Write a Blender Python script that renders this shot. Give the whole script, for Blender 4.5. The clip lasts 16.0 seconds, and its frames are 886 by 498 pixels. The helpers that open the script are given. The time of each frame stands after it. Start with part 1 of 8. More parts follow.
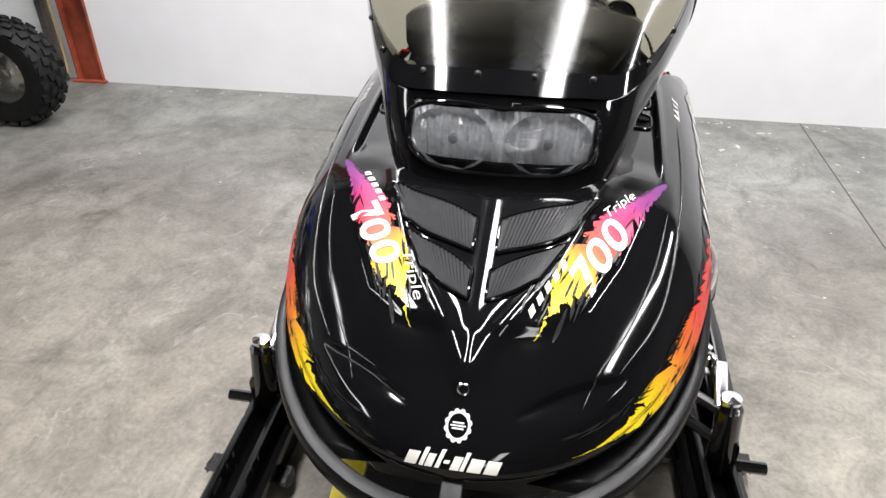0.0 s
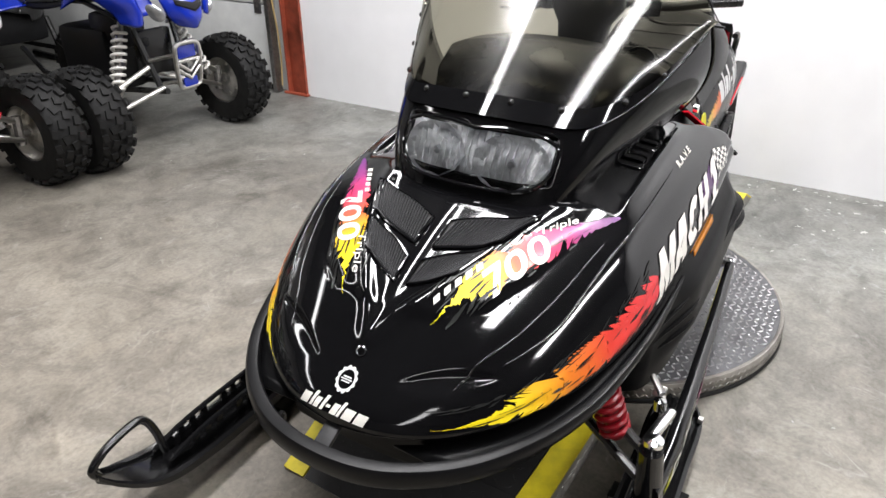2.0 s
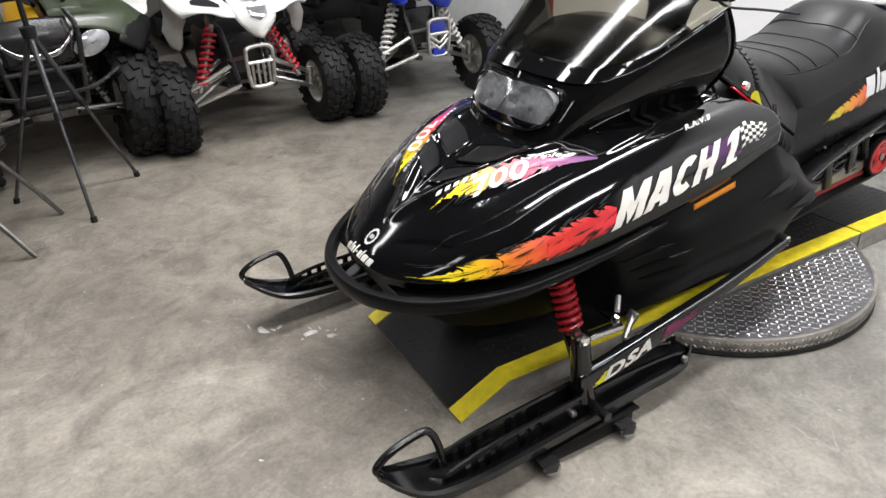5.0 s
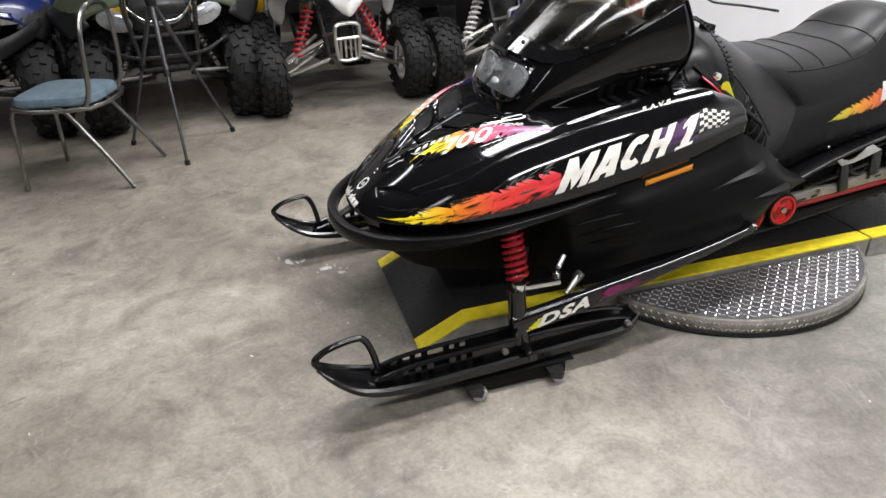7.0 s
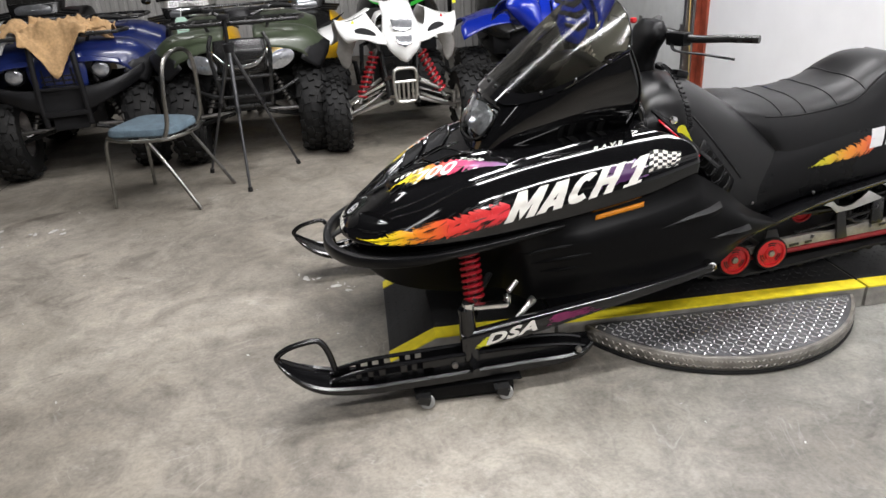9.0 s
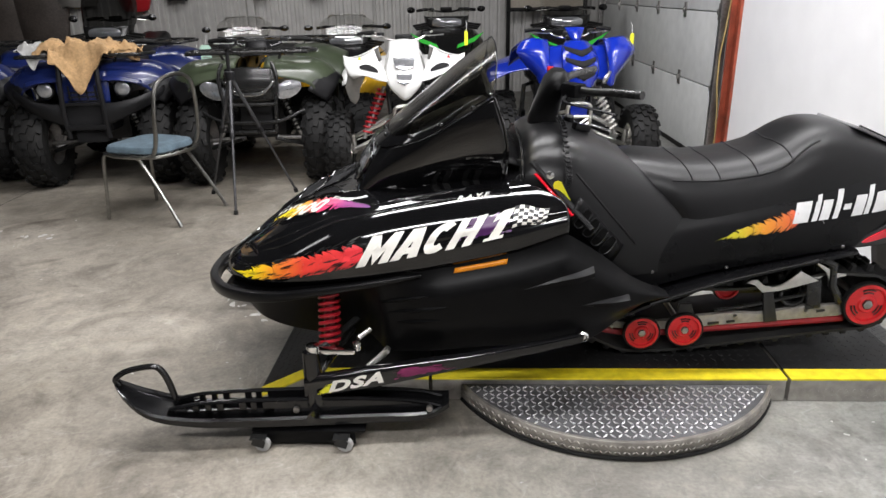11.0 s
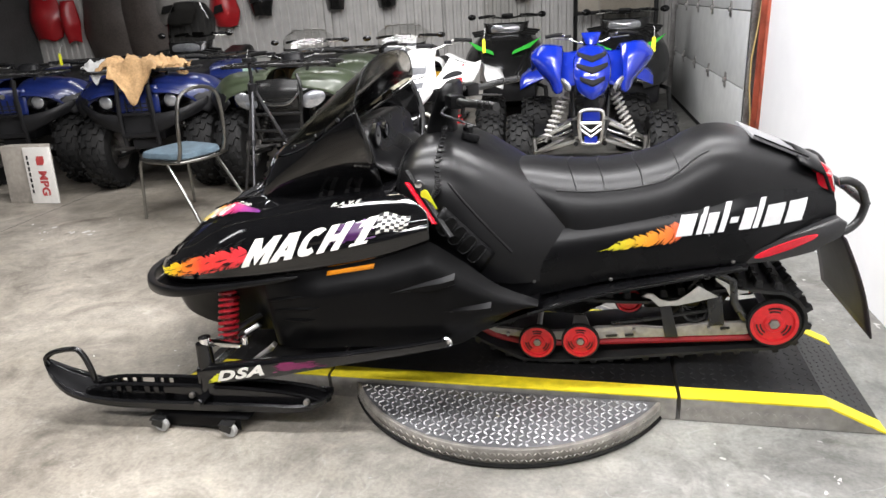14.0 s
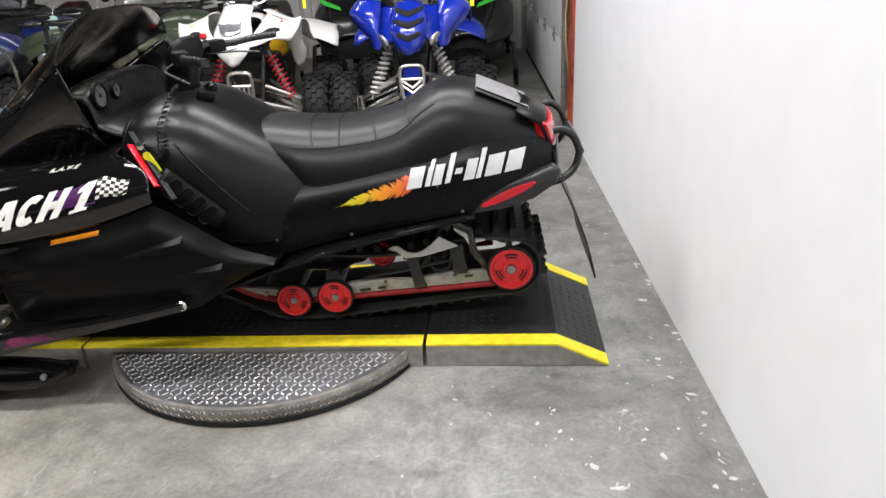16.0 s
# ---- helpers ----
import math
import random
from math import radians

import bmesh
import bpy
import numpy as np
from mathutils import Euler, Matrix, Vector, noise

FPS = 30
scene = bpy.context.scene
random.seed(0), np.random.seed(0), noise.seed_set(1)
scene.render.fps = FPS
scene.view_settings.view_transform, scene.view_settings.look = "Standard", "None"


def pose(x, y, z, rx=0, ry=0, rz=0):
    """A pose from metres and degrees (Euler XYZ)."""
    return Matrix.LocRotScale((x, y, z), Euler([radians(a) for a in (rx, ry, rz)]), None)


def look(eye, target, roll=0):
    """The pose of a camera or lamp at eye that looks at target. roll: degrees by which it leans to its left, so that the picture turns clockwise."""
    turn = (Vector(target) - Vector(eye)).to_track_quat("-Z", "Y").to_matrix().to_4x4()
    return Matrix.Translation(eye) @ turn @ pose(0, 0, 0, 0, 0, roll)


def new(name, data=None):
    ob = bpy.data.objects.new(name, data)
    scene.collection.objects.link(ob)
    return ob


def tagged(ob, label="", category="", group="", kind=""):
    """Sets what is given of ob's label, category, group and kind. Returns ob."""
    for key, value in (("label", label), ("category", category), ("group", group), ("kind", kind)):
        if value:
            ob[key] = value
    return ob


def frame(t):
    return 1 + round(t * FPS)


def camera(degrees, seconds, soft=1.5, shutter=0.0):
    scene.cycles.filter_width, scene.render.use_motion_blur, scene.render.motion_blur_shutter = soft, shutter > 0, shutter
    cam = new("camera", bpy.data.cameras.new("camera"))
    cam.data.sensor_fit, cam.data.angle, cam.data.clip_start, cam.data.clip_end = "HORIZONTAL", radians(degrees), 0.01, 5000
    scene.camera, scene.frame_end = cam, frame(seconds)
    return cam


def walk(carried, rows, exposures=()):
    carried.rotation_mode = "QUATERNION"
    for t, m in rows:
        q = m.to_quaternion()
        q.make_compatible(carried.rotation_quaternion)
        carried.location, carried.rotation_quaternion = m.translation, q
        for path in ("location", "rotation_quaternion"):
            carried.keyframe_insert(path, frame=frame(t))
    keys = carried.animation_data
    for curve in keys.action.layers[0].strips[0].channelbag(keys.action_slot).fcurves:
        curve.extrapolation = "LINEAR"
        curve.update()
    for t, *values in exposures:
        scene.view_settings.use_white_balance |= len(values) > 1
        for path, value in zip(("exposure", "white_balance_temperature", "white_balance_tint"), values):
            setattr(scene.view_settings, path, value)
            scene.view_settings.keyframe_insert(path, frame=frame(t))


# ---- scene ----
cam = camera(66.0, 16.0)
PATH = [
    (0, (-0.828, -0.054, 1.349), (0.823, 0.306, 0.279), -0.3),
    (0.5, (-0.938, -0.189, 1.357), (0.745, 0.285, 0.387), -2.1),
    (1, (-1.025, -0.287, 1.392), (0.574, 0.336, 0.365), -1.5),
    (1.5, (-0.914, -0.461, 1.369), (0.623, 0.351, 0.38), -1.8),
    (2, (-0.81, -0.637, 1.34), (0.663, 0.329, 0.393), -0.2),
    (2.5, (-0.848, -0.802, 1.364), (0.493, 0.363, 0.446), -3.5),
    (3, (-0.835, -0.931, 1.405), (0.366, 0.365, 0.468), 0.7),
    (3.5, (-0.696, -1.048, 1.38), (0.378, 0.37, 0.466), -1.8),
    (4, (-0.634, -1.157, 1.362), (0.297, 0.363, 0.456), -5.0),
    (4.5, (-0.701, -1.361, 1.369), (0.196, 0.194, 0.487), -5.2),
    (5, (-0.681, -1.531, 1.364), (0.152, 0.025, 0.424), -2.9),
    (5.2, (-0.607, -1.558, 1.348), (0.177, 0.021, 0.404), -2.5),
    (7.3, (-0.281, -2.044, 1.371), (0.166, -0.332, 0.439), -2.5),
    (7.5, (-0.187, -2.046, 1.374), (0.227, -0.319, 0.454), -2.8),
    (8, (-0.026, -2.056, 1.357), (0.273, -0.301, 0.446), -4.2),
    (8.5, (-0.006, -2.186, 1.367), (0.207, -0.385, 0.525), -5.4),
    (9, (0.053, -2.34, 1.388), (0.232, -0.526, 0.566), -3.7),
    (9.5, (0.301, -2.31, 1.374), (0.451, -0.453, 0.646), -1.1),
    (9.7, (0.375, -2.306, 1.367), (0.485, -0.435, 0.669), -0.4),
    (11.8, (1.04, -2.271, 1.337), (0.841, -0.419, 0.607), -4.4),
    (12, (1.088, -2.283, 1.342), (0.859, -0.439, 0.602), -5.4),
    (12.5, (1.2, -2.413, 1.383), (0.892, -0.573, 0.661), -5.3),
    (13, (1.344, -2.381, 1.371), (1.008, -0.541, 0.663), -3.3),
    (13.5, (1.519, -2.245, 1.341), (1.099, -0.427, 0.623), -2.6),
    (14, (1.602, -2.267, 1.348), (1.167, -0.438, 0.666), -3.4),
    (14.5, (1.698, -2.399, 1.365), (1.387, -0.543, 0.688), -2.3),
    (15, (1.831, -2.405, 1.352), (1.591, -0.544, 0.661), -2.7),
    (15.5, (2.051, -2.302, 1.337), (1.845, -0.456, 0.593), -2.4),
    (16, (2.147, -2.203, 1.312), (1.978, -0.38, 0.508), -3.2),
]
walk(cam, [(t, look(eye, target, roll)) for t, eye, target, roll in PATH], [(0.0, 0.14), (3.0, 0.12), (4.0, 0.0), (7.5, -0.08), (9.7, -0.08), (12.0, 0.15), (14.0, 0.50), (15.0, 0.38), (16.0, -0.03)])

# ---- light ----
world = bpy.data.worlds.new("world")
scene.world = world
world.use_nodes = True
world.node_tree.nodes["Background"].inputs[0].default_value = (0.8, 0.85, 0.9, 1)
world.node_tree.nodes["Background"].inputs[1].default_value = 0.25
scene.view_settings.exposure = 0.0
CEILING = 3.7
# fluorescent strips, which run along x: x and y of the middle, watts
# the last two are weak added fill for the hall's left and back
STRIPS = [(0.95, -0.3, 150.0), (0.95, 1.4, 150.0), (0.4, -3.3, 170.0), (-4.8, -1.0, 30.0), (-1.6, 4.6, 58.0)]


# ---- helpers of this scene ----
def clamp(v, a=0.0, b=1.0):
    return max(a, min(b, v))


def smooth(a, b, v):
    v = clamp((v - a) / (b - a))
    return v * v * (3 - 2 * v)


def curve(v, knots):
    """A smooth line through knots (v, value), Catmull-Rom."""
    if v <= knots[0][0]:
        return knots[0][1]
    if v >= knots[-1][0]:
        return knots[-1][1]
    for i in range(len(knots) - 1):
        a, b = knots[i], knots[i + 1]
        if v <= b[0]:
            h = b[0] - a[0]
            s = (v - a[0]) / h
            p = knots[i - 1] if i else a
            q = knots[i + 2] if i + 2 < len(knots) else b
            ma = (b[1] - p[1]) / (b[0] - p[0]) * h
            mb = (q[1] - a[1]) / (q[0] - a[0]) * h
            return (2 * s**3 - 3 * s * s + 1) * a[1] + (s**3 - 2 * s * s + s) * ma + (3 * s * s - 2 * s**3) * b[1] + (s**3 - s * s) * mb


def spline(points, steps=8, closed=False):
    """Points of a Catmull-Rom line through points in space."""
    pts = [Vector(p) for p in points]
    n = len(pts)
    out = []
    for i in range(n if closed else n - 1):
        a, b = pts[i], pts[(i + 1) % n]
        p = pts[i - 1] if (i or closed) else a
        q = pts[(i + 2) % n] if (closed or i + 2 < n) else b
        for k in range(steps):
            s = k / steps
            out.append(0.5 * (2 * a + (b - p) * s + (2 * p - 5 * a + 4 * b - q) * s * s + (3 * a - p - 3 * b + q) * s**3))
    if not closed:
        out.append(pts[-1])
    return out


def box(bm, c, size, m=None, bevel=0.0):
    """A box round c; m turns it about c."""
    made = bmesh.ops.create_cube(bm, size=1.0)["verts"]
    t = Matrix.Translation(c) @ (m or Matrix()) @ Matrix.Diagonal((*size, 1))
    bmesh.ops.transform(bm, matrix=t, verts=made)
    if bevel:
        edges = list({e for v in made for e in v.link_edges})
        bmesh.ops.bevel(bm, geom=edges, offset=bevel, segments=2, affect="EDGES", profile=0.6)


def tube(bm, points, radius, seg=8, closed=False, squash=1.0):
    """A round bar along points; radius: a number, or one for each point."""
    pts = [Vector(p) for p in points]
    n = len(pts)
    rings = []
    side = None
    for i, p in enumerate(pts):
        d = (pts[(i + 1) % n] - pts[i - 1]) if closed or 0 < i < n - 1 else (pts[1] - pts[0] if i == 0 else pts[-1] - pts[-2])
        d.normalize()
        if side is None:
            side = d.orthogonal().normalized()
            if abs(d.z) < 0.9:
                side = d.cross(Vector((0, 0, 1))).normalized()
        side = (side - d * side.dot(d)).normalized()
        up = side.cross(d)
        r = radius[i] if isinstance(radius, (list, tuple)) else radius
        rings.append([bm.verts.new(p + (side * math.cos(2 * math.pi * k / seg) + up * squash * math.sin(2 * math.pi * k / seg)) * r) for k in range(seg)])
    for i in range(n if closed else n - 1):
        a, b = rings[i], rings[(i + 1) % n]
        for k in range(seg):
            bm.faces.new((a[k], a[(k + 1) % seg], b[(k + 1) % seg], b[k]))
    if not closed:
        bm.faces.new(rings[0][::-1])
        bm.faces.new(rings[-1])


def turned(bm, profile, seg=24, axis="y", centre=(0, 0, 0)):
    """A turned body: profile of (radius, along), closed if its ends lie on the axis."""
    rings = []
    c = Vector(centre)
    for r, h in profile:
        ring = []
        for k in range(seg):
            a = 2 * math.pi * k / seg
            u, v = r * math.cos(a), r * math.sin(a)
            p = {"x": (h, u, v), "y": (u, h, v), "z": (u, v, h)}[axis]
            ring.append(bm.verts.new(c + Vector(p)))
        rings.append(ring)
    for a, b in zip(rings, rings[1:]):
        for k in range(seg):
            bm.faces.new((a[k], a[(k + 1) % seg], b[(k + 1) % seg], b[k]))


def sheet(bm, grid, closed=False):
    """Faces over a grid of points; returns the verts."""
    rows = [[bm.verts.new(p) for p in row] for row in grid]
    for a, b in zip(rows, rows[1:]):
        n = len(a)
        for k in range(n if closed else n - 1):
            bm.faces.new((a[k], a[(k + 1) % n], b[(k + 1) % n], b[k]))
    return rows


def loft(bm, rings, caps=True):
    rows = sheet(bm, rings, closed=True)
    if caps:
        bm.faces.new(rows[0][::-1])
        bm.faces.new(rows[-1])


def prism(bm, outline, depth, m=None, bevel=0.0):
    """An outline in the plane, thickened by depth along its normal and set by m."""
    own = bmesh.new()
    a = [own.verts.new((u, v, -depth / 2)) for u, v in outline]
    b = [own.verts.new((u, v, depth / 2)) for u, v in outline]
    n = len(a)
    faces = [own.faces.new(a[::-1]), own.faces.new(b)]
    for k in range(n):
        own.faces.new((a[k], a[(k + 1) % n], b[(k + 1) % n], b[k]))
    if bevel:
        bmesh.ops.bevel(own, geom=[e for f in faces for e in f.edges], offset=bevel, segments=2, affect="EDGES", profile=0.6)
    if m is not None:
        bmesh.ops.transform(own, matrix=m, verts=own.verts)
    join(bm, own)


def join(bm, own):
    me = bpy.data.meshes.new("own")
    own.to_mesh(me)
    own.free()
    bm.from_mesh(me)
    bpy.data.meshes.remove(me)


SIDE = Matrix(((1, 0, 0, 0), (0, 0, -1, 0), (0, 1, 0, 0), (0, 0, 0, 1)))  # plane (u, v) to (x, z)


def part(name, bm, material, parent=None, label="", flat=False, thick=0.0, angle=40):
    """Links a bmesh as one mesh object."""
    bmesh.ops.recalc_face_normals(bm, faces=bm.faces)
    me = bpy.data.meshes.new(name)
    bm.to_mesh(me)
    bm.free()
    for mm in material if isinstance(material, (list, tuple)) else [material]:
        me.materials.append(mm)
    if not flat:
        me.shade_smooth()
        me.set_sharp_from_angle(angle=radians(angle))
    ob = new(name, me)
    if thick:
        mod = ob.modifiers.new("thickness", "SOLIDIFY")
        mod.thickness, mod.offset = thick, -1
    if parent:
        ob.parent = parent
    return tagged(ob, label=label)


def thing(name, label, category, group="", at=(0, 0, 0), turn=0):
    ob = new(name)
    ob.empty_display_size = 0.1
    ob.matrix_basis = pose(*at, 0, 0, turn)
    return tagged(ob, label=label, category=category, group=group)


def structure(name, bm, material, label, category, flat=True):
    ob = part(name, bm, material, None, label, flat)
    return tagged(ob, category=category, kind="structure")


def letters(body, height, bold=0.0, shear=0.0, spacing=1.0):
    """A bmesh of flat letters, from the built-in font, baseline on y = 0."""
    cu = bpy.data.curves.new("letters", "FONT")
    cu.body, cu.size, cu.shear, cu.offset, cu.space_character, cu.resolution_u = body, height / 0.72, shear, bold, spacing, 4
    ob = new("letters", cu)
    bpy.context.view_layer.update()
    me = bpy.data.meshes.new_from_object(ob.evaluated_get(bpy.context.evaluated_depsgraph_get()))
    bpy.data.objects.remove(ob)
    bm = bmesh.new()
    bm.from_mesh(me)
    bpy.data.meshes.remove(me)
    return bm


# ---- materials ----
def mat(name, colour, rough=0.5, metal=0.0, grain=0.0, scale=40.0, bump=0.0, coat=0.0, wear=0.0, spec=0.5, dust=0.0):
    """A surface with colour grain at two scales, fine relief and uneven gloss."""
    m = bpy.data.materials.new(name)
    m.use_nodes = True
    nt = m.node_tree
    b = nt.nodes["Principled BSDF"]
    b.inputs["Base Color"].default_value = (*colour, 1)
    b.inputs["Roughness"].default_value = rough
    b.inputs["Metallic"].default_value = metal
    b.inputs["Specular IOR Level"].default_value = spec
    b.inputs["Coat Weight"].default_value = coat
    b.inputs["Coat Roughness"].default_value = 0.03
    link = nt.links.new
    co = nt.nodes.new("ShaderNodeTexCoord")
    if grain or dust:
        big = nt.nodes.new("ShaderNodeTexNoise")
        big.inputs["Scale"].default_value = scale * 0.12
        big.inputs["Detail"].default_value = 6
        fine = nt.nodes.new("ShaderNodeTexNoise")
        fine.inputs["Scale"].default_value = scale
        fine.inputs["Detail"].default_value = 4
        link(co.outputs["Object"], big.inputs["Vector"])
        link(co.outputs["Object"], fine.inputs["Vector"])
        add = nt.nodes.new("ShaderNodeMath")
        add.operation = "ADD"
        link(big.outputs["Fac"], add.inputs[0])
        link(fine.outputs["Fac"], add.inputs[1])
        ramp = nt.nodes.new("ShaderNodeMapRange")
        ramp.inputs[1].default_value, ramp.inputs[2].default_value = 0.7, 1.3
        ramp.inputs[3].default_value, ramp.inputs[4].default_value = 1 - grain, 1 + grain
        link(add.outputs[0], ramp.inputs[0])
        mul = nt.nodes.new("ShaderNodeMix")
        mul.data_type, mul.blend_type = "RGBA", "MULTIPLY"
        mul.inputs[0].default_value = 1
        mul.inputs[6].default_value = (*colour, 1)
        link(ramp.outputs[0], mul.inputs[7])
        last = mul.outputs[2]
        if dust:
            dm = nt.nodes.new("ShaderNodeMapRange")
            dm.inputs[1].default_value, dm.inputs[2].default_value = 0.45, 0.75
            dm.inputs[3].default_value, dm.inputs[4].default_value = 0, dust
            link(big.outputs["Fac"], dm.inputs[0])
            mix = nt.nodes.new("ShaderNodeMix")
            mix.data_type = "RGBA"
            mix.inputs[7].default_value = (0.2, 0.18, 0.15, 1)
            link(dm.outputs[0], mix.inputs[0])
            link(last, mix.inputs[6])
            last = mix.outputs[2]
        link(last, b.inputs["Base Color"])
        rr = nt.nodes.new("ShaderNodeMapRange")
        rr.inputs[1].default_value, rr.inputs[2].default_value = 0.3, 0.7
        rr.inputs[3].default_value, rr.inputs[4].default_value = max(0.02, rough - 0.12 * grain - wear), min(1, rough + 0.15 * grain + wear)
        link(big.outputs["Fac"], rr.inputs[0])
        link(rr.outputs[0], b.inputs["Roughness"])
        if bump:
            bp = nt.nodes.new("ShaderNodeBump")
            bp.inputs["Strength"].default_value = bump
            bp.inputs["Distance"].default_value = 0.002
            link(fine.outputs["Fac"], bp.inputs["Height"])
            link(bp.outputs[0], b.inputs["Normal"])
    return m


def glass(name, colour, rough=0.02, clear=0.75):
    """Thin clear plastic: part see-through, part gloss."""
    m = bpy.data.materials.new(name)
    m.use_nodes = True
    nt = m.node_tree
    nt.nodes.remove(nt.nodes["Principled BSDF"])
    out = nt.nodes["Material Output"]
    see = nt.nodes.new("ShaderNodeBsdfTransparent")
    see.inputs[0].default_value = (*colour, 1)
    gloss = nt.nodes.new("ShaderNodeBsdfGlossy")
    gloss.inputs["Roughness"].default_value = rough
    body = nt.nodes.new("ShaderNodeBsdfDiffuse")
    body.inputs[0].default_value = (0.01, 0.01, 0.009, 1)
    m0 = nt.nodes.new("ShaderNodeMixShader")
    m0.inputs[0].default_value = 1 - clear
    fr = nt.nodes.new("ShaderNodeFresnel")
    fr.inputs[0].default_value = 1.5
    m1 = nt.nodes.new("ShaderNodeMixShader")
    nt.links.new(see.outputs[0], m0.inputs[1])
    nt.links.new(body.outputs[0], m0.inputs[2])
    nt.links.new(fr.outputs[0], m1.inputs[0])
    nt.links.new(m0.outputs[0], m1.inputs[1])
    nt.links.new(gloss.outputs[0], m1.inputs[2])
    nt.links.new(m1.outputs[0], out.inputs[0])
    return m


def concrete_material():
    m = bpy.data.materials.new("concrete")
    m.use_nodes = True
    nt = m.node_tree
    b = nt.nodes["Principled BSDF"]
    link = nt.links.new
    co = nt.nodes.new("ShaderNodeTexCoord")

    def nz(scale, detail=8, rough=0.6, warp=0.0):
        n = nt.nodes.new("ShaderNodeTexNoise")
        n.inputs["Scale"].default_value = scale
        n.inputs["Detail"].default_value = detail
        n.inputs["Roughness"].default_value = rough
        n.inputs["Distortion"].default_value = warp
        link(co.outputs["Object"], n.inputs["Vector"])
        return n.outputs["Fac"]

    def ramp(src, stops):
        r = nt.nodes.new("ShaderNodeValToRGB")
        e = r.color_ramp.elements
        e[0].position, e[0].color = stops[0][0], (*stops[0][1], 1)
        e[1].position, e[1].color = stops[-1][0], (*stops[-1][1], 1)
        for p, c in stops[1:-1]:
            k = e.new(p)
            k.color = (*c, 1)
        link(src, r.inputs[0])
        return r.outputs[0]

    def mix(kind, fac, a, bb):
        x = nt.nodes.new("ShaderNodeMix")
        x.data_type, x.blend_type = "RGBA", kind
        if isinstance(fac, float):
            x.inputs[0].default_value = fac
        else:
            link(fac, x.inputs[0])
        link(a, x.inputs[6])
        link(bb, x.inputs[7])
        return x.outputs[2]

    base = ramp(nz(0.75, 10, 0.62, 0.6), [(0.33, (0.145, 0.128, 0.104)), (0.5, (0.225, 0.203, 0.170)), (0.66, (0.325, 0.296, 0.252))])
    cloud = ramp(nz(3.2, 10, 0.72, 1.2), [(0.3, (0.54, 0.53, 0.52)), (0.52, (1, 1, 1)), (0.70, (1.24, 1.22, 1.19))])
    mottle = ramp(nz(11, 8, 0.75, 0.8), [(0.34, (0.78, 0.78, 0.78)), (0.5, (1, 1, 1)), (0.66, (1.14, 1.14, 1.13))])
    speck = ramp(nz(70, 3, 0.6), [(0.3, (0.82, 0.82, 0.82)), (0.6, (1.05, 1.05, 1.05))])
    blot = ramp(nz(1.9, 5, 0.55, 2.0), [(0.26, (0.42, 0.40, 0.38)), (0.40, (1, 1, 1))])
    drips = ramp(nz(6.5, 4, 0.5, 0.6), [(0.24, (0.40, 0.37, 0.35)), (0.31, (1, 1, 1))])
    pale = ramp(nz(5.5, 9, 0.75, 1.6), [(0.62, (0, 0, 0)), (0.8, (0.42, 0.42, 0.42))])
    # thin curved scuffs left by dragged skis and turning wheels
    wisp = ramp(nz(1.4, 3, 0.5, 3.5), [(0.462, (0, 0, 0)), (0.478, (0.24, 0.24, 0.24)), (0.49, (0, 0, 0)), (0.548, (0, 0, 0)), (0.556, (0.18, 0.18, 0.18)), (0.565, (0, 0, 0))])
    broken = ramp(nz(4.5, 8, 0.8), [(0.50, (0, 0, 0)), (0.62, (1, 1, 1))])
    c = mix("MULTIPLY", 1.0, base, cloud)
    c = mix("MULTIPLY", 1.0, c, mottle)
    c = mix("MULTIPLY", 1.0, c, speck)
    c = mix("MULTIPLY", 0.9, c, blot)
    c = mix("MULTIPLY", 0.8, c, drips)
    white = nt.nodes.new("ShaderNodeRGB")
    white.outputs[0].default_value = (0.62, 0.6, 0.56, 1)
    c = mix("MIX", pale, c, white.outputs[0])
    c = mix("MIX", mix("MULTIPLY", 1.0, wisp, broken), c, white.outputs[0])
    # the slab's colour is multiplied greyer and cooler towards the white wall
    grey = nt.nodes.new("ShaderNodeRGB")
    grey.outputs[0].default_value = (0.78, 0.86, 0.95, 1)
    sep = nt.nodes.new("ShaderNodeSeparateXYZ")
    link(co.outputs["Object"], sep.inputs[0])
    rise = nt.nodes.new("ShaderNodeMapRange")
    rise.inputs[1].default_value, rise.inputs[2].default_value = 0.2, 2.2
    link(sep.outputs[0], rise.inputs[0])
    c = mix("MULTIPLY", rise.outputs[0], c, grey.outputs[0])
    link(c, b.inputs["Base Color"])
    rr = nt.nodes.new("ShaderNodeMapRange")
    rr.inputs[1].default_value, rr.inputs[2].default_value = 0.3, 0.7
    rr.inputs[3].default_value, rr.inputs[4].default_value = 0.36, 0.62
    link(nz(2.4, 8, 0.6, 1.0), rr.inputs[0])
    link(rr.outputs[0], b.inputs["Roughness"])
    bp = nt.nodes.new("ShaderNodeBump")
    bp.inputs["Strength"].default_value, bp.inputs["Distance"].default_value = 0.25, 0.003
    link(nz(30, 6, 0.7), bp.inputs["Height"])
    link(bp.outputs[0], b.inputs["Normal"])
    return m


